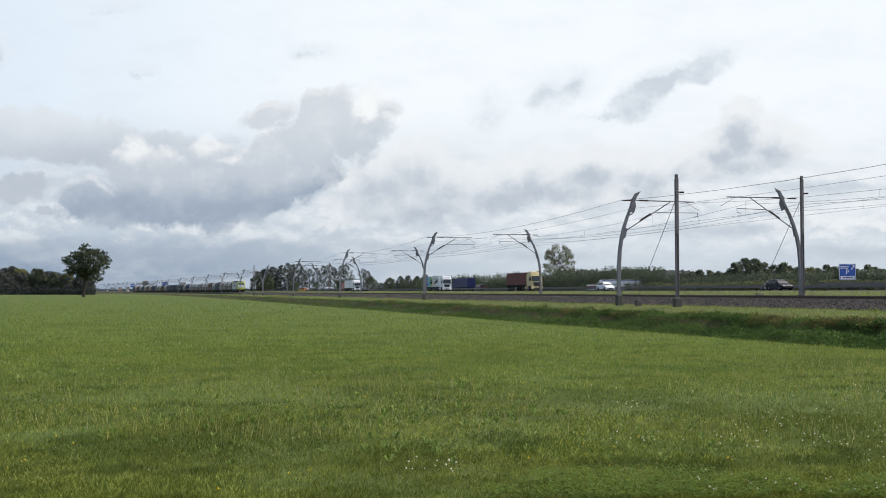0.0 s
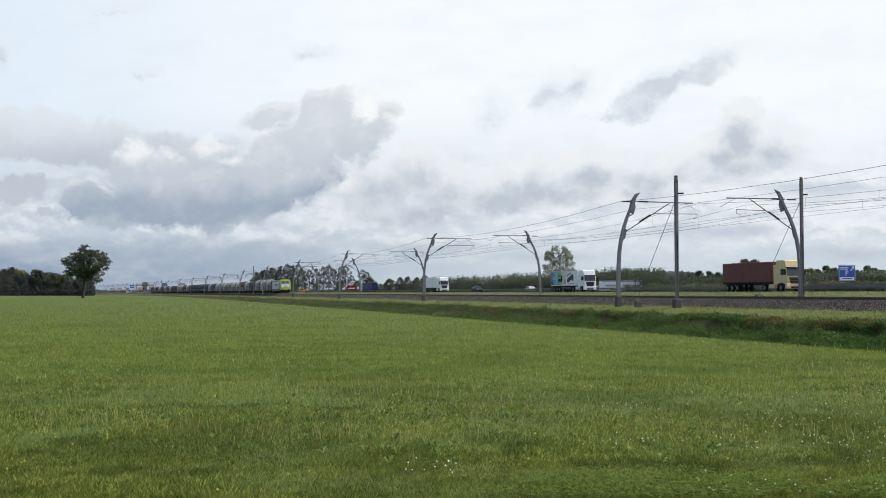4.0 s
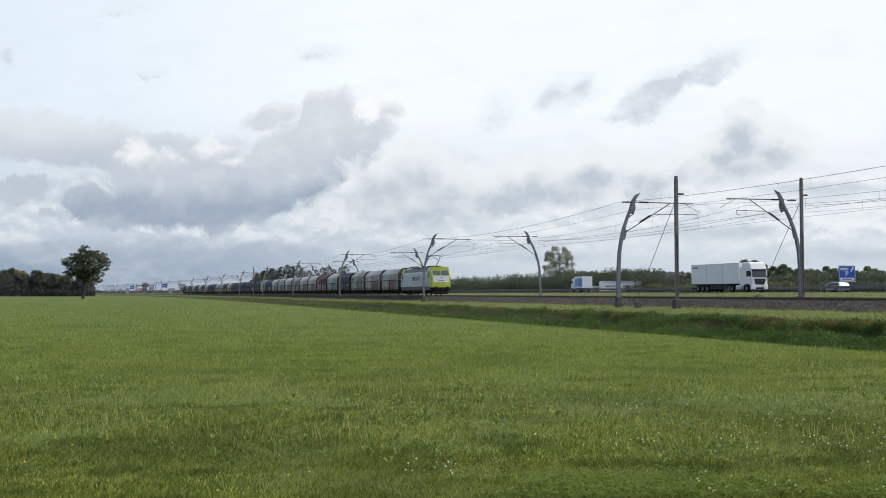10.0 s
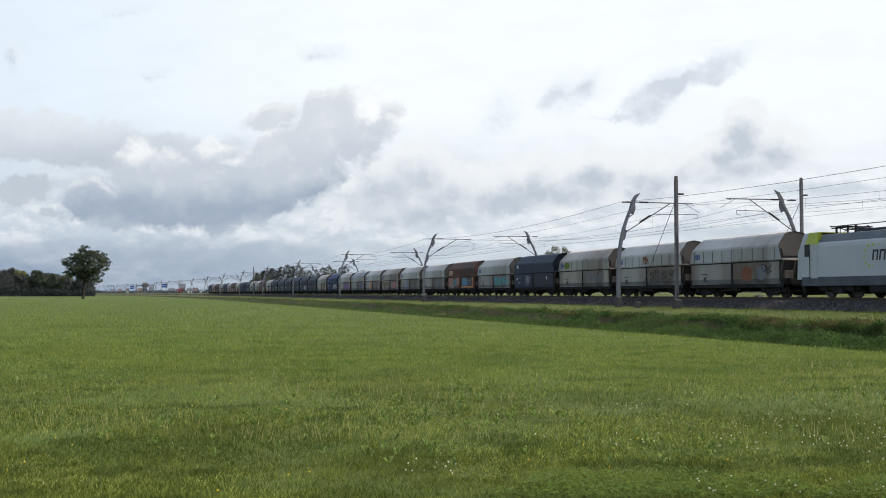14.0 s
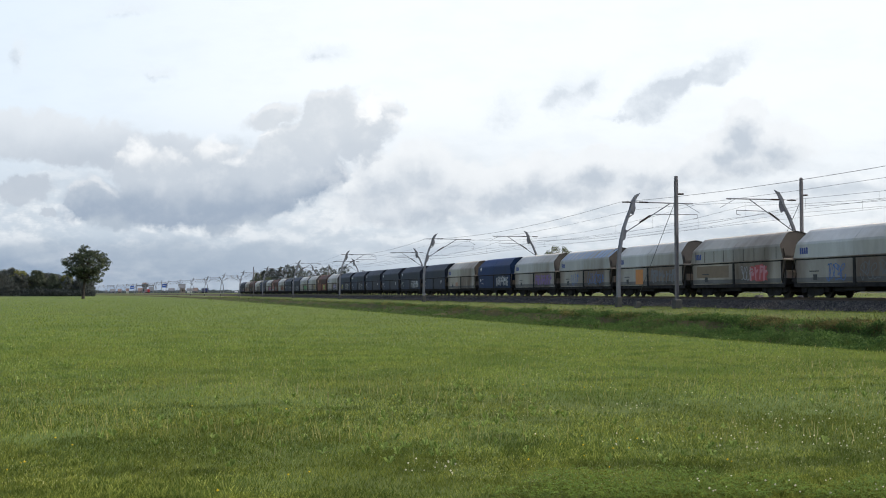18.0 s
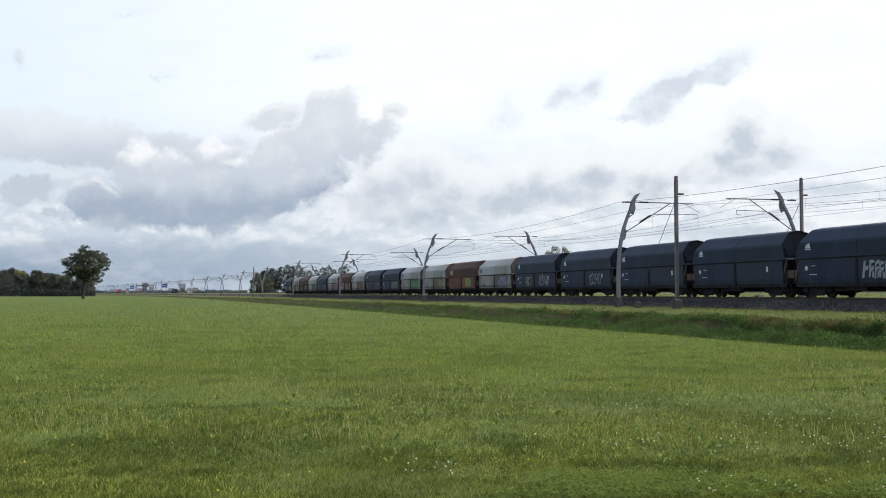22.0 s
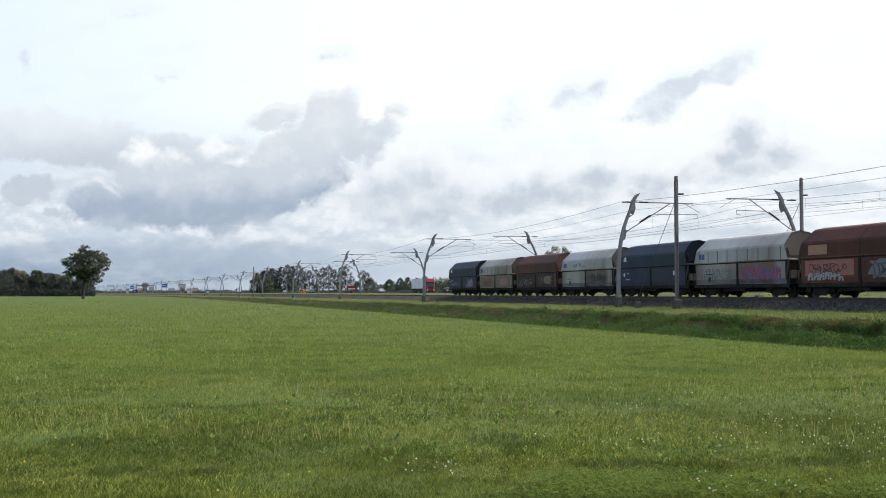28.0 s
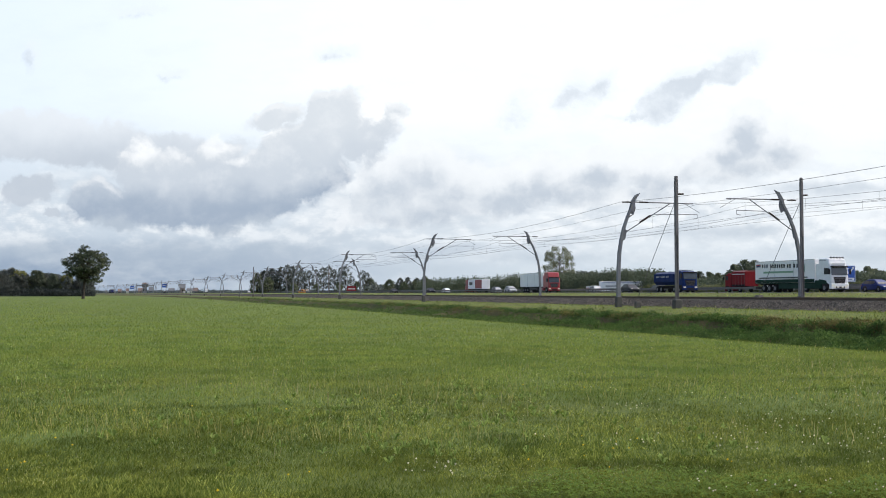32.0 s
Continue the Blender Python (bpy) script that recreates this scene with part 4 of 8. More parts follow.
FRONT, REAR = (0.5, 5.0), (-5.0, -0.5)
WHITES = "dirty white hopper wagon with graffiti on its doors"
LIGHT = "grey-white hopper wagon with weathered upper panels"
DARKS = "dark blue-grey hopper wagon with a small white mark"
BROWNS = "red-brown hopper wagon with faded patches and graffiti"
TRAIN = [
    ("white", True, [("fill", "rust", -2.5, -1.1, 1.05, 2.2), ("fill", "grey", -4.1, -2.9, 1.1, 2.2), ("thin", "black", -4.7, -3.6, 1.6, 2.2)], LIGHT), ("white", True, [("thin", "black", *REAR), ("bold", "rust", -0.2, 0.7, 2.6, 3.4)], LIGHT),
    ("cream", True, [("bold", "grey", -4.4, -1.0, 1.2, 2.2), ("fill", "moss", 2.9, 4.3, 2.6, 3.3)], "cream-white hopper wagon with a mossy patch"), ("dark", False, [("thin", "white", 1.0, 2.2)], DARKS),
    ("white", False, [("bold", "teal", *REAR)], WHITES), ("brown", False, [("block", "rose", 3.0, 5.0, 1.25, 2.3), ("block", "rose", 0.5, 1.6, 1.35, 2.3), ("bold", "teal", 1.4, 3.1), ("thin", "white", 2.6, 5.0, 1.0, 1.3), ("block", "orange", -5.1, -0.4, 1.0, 1.18), ("block", "orange", -5.15, -4.9, 1.18, 2.3), ("fill", "teal", -2.9, -0.6, 1.2, 2.3), ("bold", "blue", -2.7, -0.9, 1.2, 2.2), ("fill", "black", -4.8, -3.0, 1.2, 2.3), ("thin", "white", -4.6, -3.2, 1.3, 2.2), ("block", "tan", 3.2, 4.9, 2.65, 3.25)], BROWNS),
    ("white", False, [("bold", "grey", -4.2, -1.5)], WHITES), ("white", False, [("thin", "grey", *REAR), ("thin", "blue", 0.8, 2.5)], WHITES),
    ("cream", True, [("block", "umber", 0.6, 4.9, 1.4, 2.25), ("fill", "red", -4.2, -1.9), ("bold", "pink", -4.0, -2.0), ("thin", "white", -2.4, -0.8)], "cream-white ribbed hopper wagon with pink graffiti"), ("white", False, [("block", "orange", 0.8, 2.1), ("bold", "grey", *REAR)], WHITES),
    ("white", False, [("thin", "blue", 1.0, 2.9), ("thin", "blue", -4.4, -1.0)], "white hopper wagon with blue streaks on its roof"), ("white", False, [("bold", "purple", *REAR)], WHITES),
    ("blue", False, [("bold", "white", -4.6, -1.0)], "bright blue hopper wagon with white graffiti"), ("cream", False, [("block", "tan", 1.2, 2.2, 1.2, 1.7)], "cream hopper wagon with faded paint"),
    ("dark", False, [], DARKS), ("dark", False, [("bold", "white", *REAR)], "dark blue-grey hopper wagon with white graffiti"),
    ("dark", False, [], DARKS), ("dark", False, [], DARKS), ("dark", False, [("thin", "white", -3.5, -1.0)], DARKS), ("dark", False, [("thin", "yellow", 0.9, 2.4), ("thin", "white", -4.0, -1.2)], "dark blue-grey hopper wagon with thin graffiti"),
    ("white", False, [("fill", "grey", -4.4, -1.2), ("bold", "lilac", -4.2, -1.3), ("thin", "black", -4.2, -1.3)], WHITES), ("brown", False, [("block", "rust", -4.9, -0.4, 1.0, 2.3), ("fill", "green", -4.2, -1.6), ("bold", "yellow", -3.9, -1.8), ("thin", "black", -4.1, -1.7), ("block", "tan", 3.4, 4.8, 2.7, 3.25)], BROWNS),
    ("white", False, [("thin", "yellow", -4.2, -2.5), ("thin", "grey", 1.8, 3.6)], WHITES), ("white", True, [("bold", "green", *REAR)], "grey-white ribbed hopper wagon with green graffiti"),
    ("dark", True, [("thin", "white", *REAR)], "dark ribbed hopper wagon with thin white graffiti"), ("dark", False, [], DARKS), ("white", True, [("bold", "rust", *REAR)], WHITES),
    ("brown", False, [("block", "rose", 0.5, 5.0, 1.35, 2.3), ("bold", "white", 1.4, 4.8, 0.98, 1.55), ("thin", "black", 1.2, 4.6, 1.4, 2.2), ("block", "tan", 2.9, 4.7, 2.65, 3.25), ("fill", "grey", -4.2, -0.6, 1.05, 2.3), ("thin", "black", -4.4, -1.2, 1.2, 2.2), ("block", "orange", -5.1, -4.7, 1.0, 2.3)], BROWNS),
    ("white", True, [("bold", "red", *REAR), ("thin", "blue", *REAR), ("thin", "grey", *FRONT)], "grey-white ribbed hopper wagon with red graffiti"), ("dark", False, [], DARKS),
    ("white", False, [("thin", "grey", *REAR), ("thin", "black", -4.4, -1.0, 1.2, 2.2), ("thin", "grey", 0.2, 2.8, 2.7, 3.1)], WHITES), ("brown", False, [("block", "soot", 0.3, 5.1, 1.0, 2.34), ("block", "soot", -5.1, -0.3, 1.0, 2.34), ("thin", "grey", 0.8, 4.6, 1.1, 1.9), ("fill", "umber", -4.4, -2.2, 1.2, 2.1), ("thin", "umber", -4.6, -1.0, 1.2, 2.1)], "red-brown hopper wagon with sooty doors"),
    ("cream", True, [("block", "umber", 0.3, 5.1, 1.0, 2.34), ("block", "umber", -5.1, -0.3, 1.0, 2.34), ("fill", "rust", 0.8, 4.2, 1.1, 2.1), ("thin", "grey", 1.0, 4.4), ("fill", "tan", -4.4, -1.4, 1.2, 2.0), ("thin", "grey", -4.6, -1.0)], "cream ribbed hopper wagon with rusty doors"), ("dark", False, [("fill", "umber", -4.6, -2.4, 1.1, 1.9), ("thin", "lilac", -4.5, -1.7), ("thin", "grey", 1.2, 3.8, 1.2, 1.8)], "dark blue tail wagon with pale blue graffiti")]
wagons = [wagon(i + 1, *spec) for i, spec in enumerate(TRAIN)]
for i in range(12):      # blue streaks on the roof of the eleventh wagon
    x = -5.6 + i * 0.98 + random.uniform(-0.2, 0.2)
    h = side_profile()
    (y0, z0), (y1, z1) = h[2], h[4]
    w = random.uniform(0.25, 0.6)
    part("roof_streak", Mesh().loft([[(x + o, -(y0 + 0.02), z0 + 0.015 + d), (x + o + w, -(y0 + 0.02), z0 + 0.015 + d), (x + o + w + 0.5, -(h[3][0] + 0.02), h[3][1] + 0.015 + d), (x + o + 0.5, -(h[3][0] + 0.02), h[3][1] + 0.015 + d)] for o, d in ((0, 0), (0, 0.006))]), SPRAY["streak"], wagons[10], "pale blue streak")

# ---- locomotive ----
L_GREY = surf("silver_grey_loco_paint", (0.46, 0.455, 0.445), (0.57, 0.56, 0.545), 0.5, 0.5, 0.0, 0.02, 15.0, stain=(0.31, 0.31, 0.30), stain_at=0.64)
L_GREEN = surf("lime_yellow_paint", (0.42, 0.47, 0.03), (0.54, 0.58, 0.06), 0.6, 0.4, 0, 0.02, 15.0)
L_SKIRT = surf("grey_skirt_paint", (0.085, 0.09, 0.095), (0.14, 0.145, 0.15), 1.2, 0.66, 0, 0.05, 20.0)
LAMP = plain("headlamp_glass", (0.75, 0.70, 0.56), 0.25, glow=0.08)
# base colour lightened to stand for the sky mirrored in the glass
L_GLASS = plain("sky_pale_cab_glass", (0.075, 0.095, 0.10), 0.12)
L_GREYROOF = surf("grey_roof_paint", (0.14, 0.145, 0.15), (0.22, 0.225, 0.23), 1.0, 0.66, 0, 0.05, 20.0)
L_ROOF = surf("dark_roof_paint", (0.035, 0.036, 0.04), (0.075, 0.076, 0.08), 1.0, 0.68, 0, 0.05, 20.0)


def locomotive():
    loco = thing("electric_locomotive", "silver-grey electric locomotive with lime yellow cabs and a raised pantograph", "locomotive", "coal train")
    hw = 1.47
    body = [(-hw, 1.15), (-hw, 3.10), (-hw + 0.03, 3.30), (-1.36, 3.42), (1.36, 3.42), (hw - 0.03, 3.30), (hw, 3.10), (hw, 1.15)]
    b = Mesh().prism(body, -7.0, 7.0)
    part("body", b, L_GREY, loco)
    for s in (-1, 1):
        yellow, grey = Mesh(), Mesh()
        cab = [(-hw, 1.15), (-hw, 2.82), (-hw + 0.05, 3.66), (-1.26, 4.02), (1.26, 4.02), (hw - 0.05, 3.66), (hw, 2.82), (hw, 1.15)]

        def ring(x_low, x_mid, x_top, f):
            return [(s * (x_low if z < 1.6 else x_mid if z < 2.9 else x_top), y * f, z) for y, z in cab]

        grey.loft([ring(7.0, 7.0, 7.0, 1.0), ring(8.60, 8.45, 7.95, 1.0)])
        nose = ring(9.2, 9.1, 8.66, 0.92)
        yellow.loft([ring(8.60, 8.45, 7.95, 1.002), ring(8.86, 8.80, 8.40, 1.002), nose], caps=False)
        yellow.add(nose, [(0, 1, 6, 7), (1, 2, 5, 6), (2, 3, 4, 5)])
        part("cab_side", grey, L_GREY, loco)
        cabpart = part("cab", yellow, L_GREEN if s > 0 else L_GREY, loco, "lime yellow cab front" if s > 0 else "silver-grey rear cab")
        part("cab_roof", Mesh().loft([[(s * 7.0, y, z) for y, z in ((-1.2, 3.70), (-1.05, 4.06), (1.05, 4.06), (1.2, 3.70))], [(s * 8.4, y, z) for y, z in ((-1.1, 3.74), (-0.98, 4.08), (0.98, 4.08), (1.1, 3.74))]]), L_GREEN, loco)
        for y0, y1 in ((-1.2, -0.04), (0.04, 1.2)):
            part("windscreen", Mesh().loft([[(s * (9.1 - (z - 2.82) * 0.524 + d), y, z) for y, z in ((y0, 2.87), (y1, 2.87), (y1 * 0.98, 3.56), (y0 * 0.98, 3.56))] for d in (-0.03, 0.03)]), L_GLASS, cabpart)
        part("nose_panel", Mesh().loft([[(s * 9.0, -1.16, 1.86), (s * 9.0, 1.16, 1.86), (s * 8.95, 1.18, 2.78), (s * 8.95, -1.18, 2.78)], [(s * 9.19, -1.14, 1.86), (s * 9.19, 1.14, 1.86), (s * 9.12, 1.16, 2.78), (s * 9.12, -1.16, 2.78)]]), WHITE, cabpart, "white nose panel")
        for y in (-0.95, 0.95):
            part("headlight", Mesh().loft([[(s * x, y + 0.12 * math.cos(t), 1.66 + 0.07 * math.sin(t)) for t in [k * math.pi / 5 for k in range(10)]] for x in (9.15, 9.23)]), LAMP if s > 0 else BLACK, cabpart)
            part("wiper", Mesh().rod((s * 9.18, y * 0.75, 2.72), (s * 9.08, y * 0.35, 3.0), 0.025), BLACK, cabpart)
            part("buffer", Mesh().rod((s * 9.0, y * 0.92, 1.05), (s * 9.3, y * 0.92, 1.05), 0.12).rod((s * 9.3, y * 0.92, 1.05), (s * 9.44, y * 0.92, 1.05), 0.23, 14), BLACK, loco)
        part("nose_bars", Mesh().box(s * 9.19 - 0.02, s * 9.19 + 0.02, -0.42, 0.42, 2.05, 2.13), MARK_BLACK, cabpart)
        part("marker", Mesh().box(s * 9.17 - 0.02, s * 9.17 + 0.02, -0.15, 0.15, 2.5, 2.56), MARK_BLACK, cabpart)
        part("buffer_beam", Mesh().box(min(s * 8.5, s * 9.12), max(s * 8.5, s * 9.12), -1.36, 1.36, 0.80, 1.20, 0.05), BLACK, loco)
        part("snow_plough", Mesh().loft([[(s * 8.95, -1.05, 0.18), (s * 8.95, 1.05, 0.18), (s * 9.0, 1.25, 0.8), (s * 9.0, -1.25, 0.8)], [(s * 8.7, -1.05, 0.2), (s * 8.7, 1.05, 0.2), (s * 8.6, 1.25, 0.8), (s * 8.6, -1.25, 0.8)]]), BLACK, loco)
        part("coupling", Mesh().rod((s * 9.0, 0, 1.02), (s * 9.5, 0, 0.92), 0.07).rod((s * 9.5, 0, 0.92), (s * 9.42, 0, 0.5), 0.05), BLACK, loco)
        for side in (-1, 1):
            part("cab_window", Mesh().box(s * 7.95 - 0.27, s * 7.95 + 0.27, side * 1.475 - 0.012, side * 1.475 + 0.012, 2.55, 3.32, 0.01), GLASS, loco)
            part("door", Mesh().box(s * 7.2 - 0.33, s * 7.2 + 0.33, side * 1.476 - 0.012, side * 1.476 + 0.012, 1.2, 3.2, 0.01), L_GREY, loco)
            part("handrail", Mesh().rod((s * 7.62, side * 1.52, 1.2), (s * 7.62, side * 1.52, 2.9), 0.02), BLACK, loco)
        bg = new("bogie", Mesh().box(-2.0, 2.0, -1.2, 1.2, 0.45, 0.85, 0.05).box(-0.5, 0.5, -1.3, 1.3, 0.25, 0.7, 0.04).data("loco_bogie", BLACK))
        bg.parent, bg.location = loco, (s * 5.2, 0, 0)
        for x in (-1.3, 1.3):
            wm = Mesh()
            for y in (-0.82, 0.68):
                wm.disc(0, y, y + 0.14, 0.62, 0.62, 24, 0.03)
            wm.rod((0, -1.05, 0.62), (0, 1.05, 0.62), 0.1)
            ws = part("wheelset", wm, STEELW, bg)
            ws.location = (x, 0, 0)
            for side in (-1, 1):
                part("axle_box", Mesh().box(x - 0.28, x + 0.28, side * 1.18 - 0.12, side * 1.18 + 0.12, 0.4, 0.85, 0.04), BLACK, bg)
    part("skirt", Mesh().box(-8.55, 8.55, -1.485, 1.485, 0.72, 1.30, 0.03), L_SKIRT, loco, "dark grey skirt")
    part("transformer", Mesh().box(-2.2, 2.2, -1.35, 1.35, 0.3, 0.95, 0.08), BLACK, loco)
    part("roof_deck", Mesh().prism([(-1.38, 3.40), (-1.12, 3.86), (-0.9, 3.90), (0.9, 3.90), (1.12, 3.86), (1.38, 3.40)], -6.98, 6.98), L_GREYROOF, loco, "grey sloped roof")
    part("roof_box", Mesh().box(-3.6, -0.2, -0.7, 0.7, 3.84, 4.08, 0.05), L_ROOF, loco)
    part("roof_box", Mesh().box(2.8, 4.16, -0.55, 0.55, 3.84, 4.16, 0.05), L_ROOF, loco)
    for x in (-6.3, -5.2, -4.4, 0.6, 1.2, 1.9, 2.5):
        part("roof_insulator", Mesh().rod((x, -0.5, 3.86), (x, -0.5, 4.38), 0.07), INSUL, loco)
        part("roof_insulator", Mesh().rod((x, 0.3, 3.86), (x, 0.3, 4.34), 0.07), INSUL, loco)
    kit = random.Random(12)
    for i in range(16):
        x, y, h = -6.4 + i * 0.62, kit.uniform(-0.75, 0.5), kit.uniform(0.18, 0.5)
        if kit.random() < 0.5:
            part("roof_box", Mesh().box(x, x + kit.uniform(0.25, 0.55), y, y + 0.4, 3.84, 3.86 + h * 0.8, 0.03), L_ROOF, loco)
        else:
            part("roof_pipe", Mesh().line([(x, y, 3.84), (x, y, 3.88 + h), (x + kit.uniform(0.4, 0.9), y + 0.1, 3.88 + h * kit.uniform(0.6, 1.1))], 0.035), BLACK, loco)
    part("bus_bar", Mesh().rod((-6.3, -0.5, 4.38), (2.5, -0.5, 4.38), 0.03), WIRE, loco)
    part("lowered_pantograph", Mesh().box(-6.6, -4.4, -0.65, -0.6, 4.21, 4.28).box(-6.6, -4.4, 0.6, 0.65, 4.21, 4.28).rod((-6.5, -0.8, 4.36), (-6.5, 0.8, 4.36), 0.04).rod((-4.5, -0.6, 4.26), (-6.4, 0, 4.41), 0.04).rod((-4.5, 0.6, 4.26), (-6.4, 0, 4.41), 0.04), BLACK, loco)
    pan = part("raised_pantograph", Mesh().box(4.6, 7.0, -0.62, -0.54, 4.16, 4.26).box(4.6, 7.0, 0.54, 0.62, 4.16, 4.26).box(4.6, 4.75, -0.6, 0.6, 4.16, 4.26).box(6.85, 7.0, -0.6, 0.6, 4.16, 4.26), BLACK, loco)
    for x in (4.8, 6.8):
        part("insulator", Mesh().rod((x, -0.55, 3.86), (x, -0.55, 4.16), 0.08), INSUL, pan)
        part("insulator", Mesh().rod((x, 0.55, 3.86), (x, 0.55, 4.16), 0.08), INSUL, pan)
    part("lower_arm", Mesh().rod((6.4, 0, 4.26), (8.0, 0, 5.0), 0.05), BLACK, pan)
    part("upper_arm", Mesh().rod((8.0, -0.1, 5.0), (6.2, -0.55, 5.68), 0.03).rod((8.0, 0.1, 5.0), (6.2, 0.55, 5.68), 0.03), BLACK, pan)
    part("pan_head", Mesh().line([(6.1, -0.95, 5.55), (6.1, -0.7, 5.72), (6.1, 0.7, 5.72), (6.1, 0.95, 5.55)], 0.035).line([(6.5, -0.95, 5.55), (6.5, -0.7, 5.72), (6.5, 0.7, 5.72), (6.5, 0.95, 5.55)], 0.035), BLACK, pan)
    # operator's name as plain slanted frames, with dots round their start
    for i, wide in enumerate((0.50, 0.52, 0.46, 0.46, 0.50, 0.52, 0.20, 0.52)):
        x = -1.70 + sum((0.50, 0.52, 0.46, 0.46, 0.50, 0.52, 0.20, 0.52)[:i]) + 0.11 * i
        at = lambda u, v: (x + u * wide + 0.10 * v, 2.16 + 0.60 * v)
        glyph = Mesh().slab([at(0, 0), at(0.26, 0), at(0.26, 1), at(0, 1)], -1.482, -1.474)
        if wide > 0.3 and i != 3:
            glyph.slab([at(0.74, 0), at(1, 0), at(1, 1), at(0.74, 1)], -1.482, -1.474).slab([at(0.26, 0.8), at(0.74, 0.8), at(0.74, 1), at(0.26, 1)], -1.482, -1.474)
        part("lettering_bar", glyph, MARK_BLACK, loco, "dark slanted lettering shape")
    for x, z, r in ((-2.02, 3.02, 0.10), (-1.62, 3.04, 0.10), (-2.32, 2.74, 0.08), (-2.40, 2.40, 0.07), (-2.26, 2.02, 0.08), (-1.98, 1.86, 0.09), (-1.66, 1.84, 0.05)):
        part("emblem_dot", Mesh().disc(x, -1.482, -1.474, z, r, 12), L_GREEN, loco, "lime dot")
    part("cab_corner", Mesh().slab([(-8.15, 3.30), (-6.9, 3.30), (-6.75, 4.03), (-7.75, 4.03)], -1.445, -1.22), L_GREEN, loco, "lime corner")
    return loco


loco = locomotive()
# ---- road users ----
def wheel_part(parent, x, y, r, w=0.28):
    """A wheel with its rim on the outside."""
    wh = part("wheel", Mesh().disc(0, -w / 2, w / 2, 0, r, 18, 0.04), TYRE, parent)
    wh.location = (x, y, r)
    s = -1 if y < 0 else 1
    part("rim", Mesh().disc(0, min(s * w / 2 * 0.9, s * w / 2 * 1.04), max(s * w / 2 * 0.9, s * w / 2 * 1.04), 0, r * 0.52, 14), RIM, wh)
    return wh


def tractor_cab(t, paint, x0, length=2.3, high=4.02, dark=BLACK):
    """A tall cab from x0 forwards, with its lights, glass and mirrors."""
    x1 = x0 + length
    prof = [(x0, 1.0), (x1 - 0.05, 1.0), (x1, 1.3), (x1 - 0.03, 1.9), (x1 - 0.16, 2.9), (x1 - 0.24, 3.05), (x1 - 0.52, high - 0.16), (x1 - 0.85, high), (x0 + 0.1, high), (x0, high - 0.1)]
    c = Mesh().loft([[(x, y, z) for x, z in [(x - (0.10 if e and x > x0 + 1 else 0.0), z - (0.07 if e and z > 3 else 0.0)) for x, z in prof]] for y, e in ((-1.22, 1), (-1.08, 0), (1.08, 0), (1.22, 1))])
    cab = part("cab", c, paint, t)
    part("windscreen", Mesh().loft([[(x1 + d, -1.08, 2.0), (x1 + d, 1.08, 2.0), (x1 - 0.15 + d, 1.04, 2.90), (x1 - 0.15 + d, -1.04, 2.90)] for d in (-0.03, 0.02)]), SCREEN, cab)
    grille = part("grille", Mesh().loft([[(x1 + d, -0.62, 0.98), (x1 + d, 0.62, 0.98), (x1 - 0.01 + d, 0.86, 1.80), (x1 - 0.01 + d, -0.86, 1.80)] for d in (-0.05, 0.022)]), dark, cab)
    for z in (1.18, 1.38, 1.58):
        part("grille_bar", Mesh().box(x1 - 0.01, x1 + 0.034, -0.72, 0.72, z, z + 0.035), RIM, grille)
    part("wiper", Mesh().rod((x1 + 0.04, -0.7, 2.02), (x1 + 0.0, -0.1, 2.22), 0.02).rod((x1 + 0.04, 0.1, 2.02), (x1 + 0.0, 0.7, 2.22), 0.02), BLACK, cab)
    part("lower_bumper", Mesh().box(x1 - 0.3, x1 + 0.05, -1.2, 1.2, 0.24, 0.40, 0.03), BLACK, cab)
    part("air_intake", Mesh().box(x1 + 0.04, x1 + 0.075, -0.62, 0.62, 0.42, 0.66, 0.01), dark, cab)
    part("bumper", Mesh().box(x1 - 0.35, x1 + 0.06, -1.23, 1.23, 0.35, 1.02, 0.05), paint, cab)
    part("sun_visor", Mesh().box(x1 - 0.25, x1 + 0.12, -1.1, 1.1, 2.92, 3.08, 0.02), dark, cab)
    for s in (-1, 1):
        part("side_window", Mesh().box(x0 + 1.0, x1 - 0.35, s * 1.225 - 0.01, s * 1.225 + 0.01, 2.1, 2.85), GLASS, cab)
        part("mirror", Mesh().box(x1 - 0.05, x1 + 0.1, s * 1.42 - 0.1, s * 1.42 + 0.1, 2.1, 2.75, 0.03), BLACK, cab)
        part("headlight", Mesh().box(x1 + 0.03, x1 + 0.075, s * 0.95 - 0.2, s * 0.95 + 0.2, 0.68, 0.86, 0.01), LAMP, cab)
        part("wheel_arch", Mesh().slab([(x0 + 0.55, 0.5), (x0 + 1.85, 0.5), (x0 + 1.7, 1.08), (x0 + 0.7, 1.08)], s * 1.215 - 0.01, s * 1.215 + 0.02), BLACK, cab)
    return cab


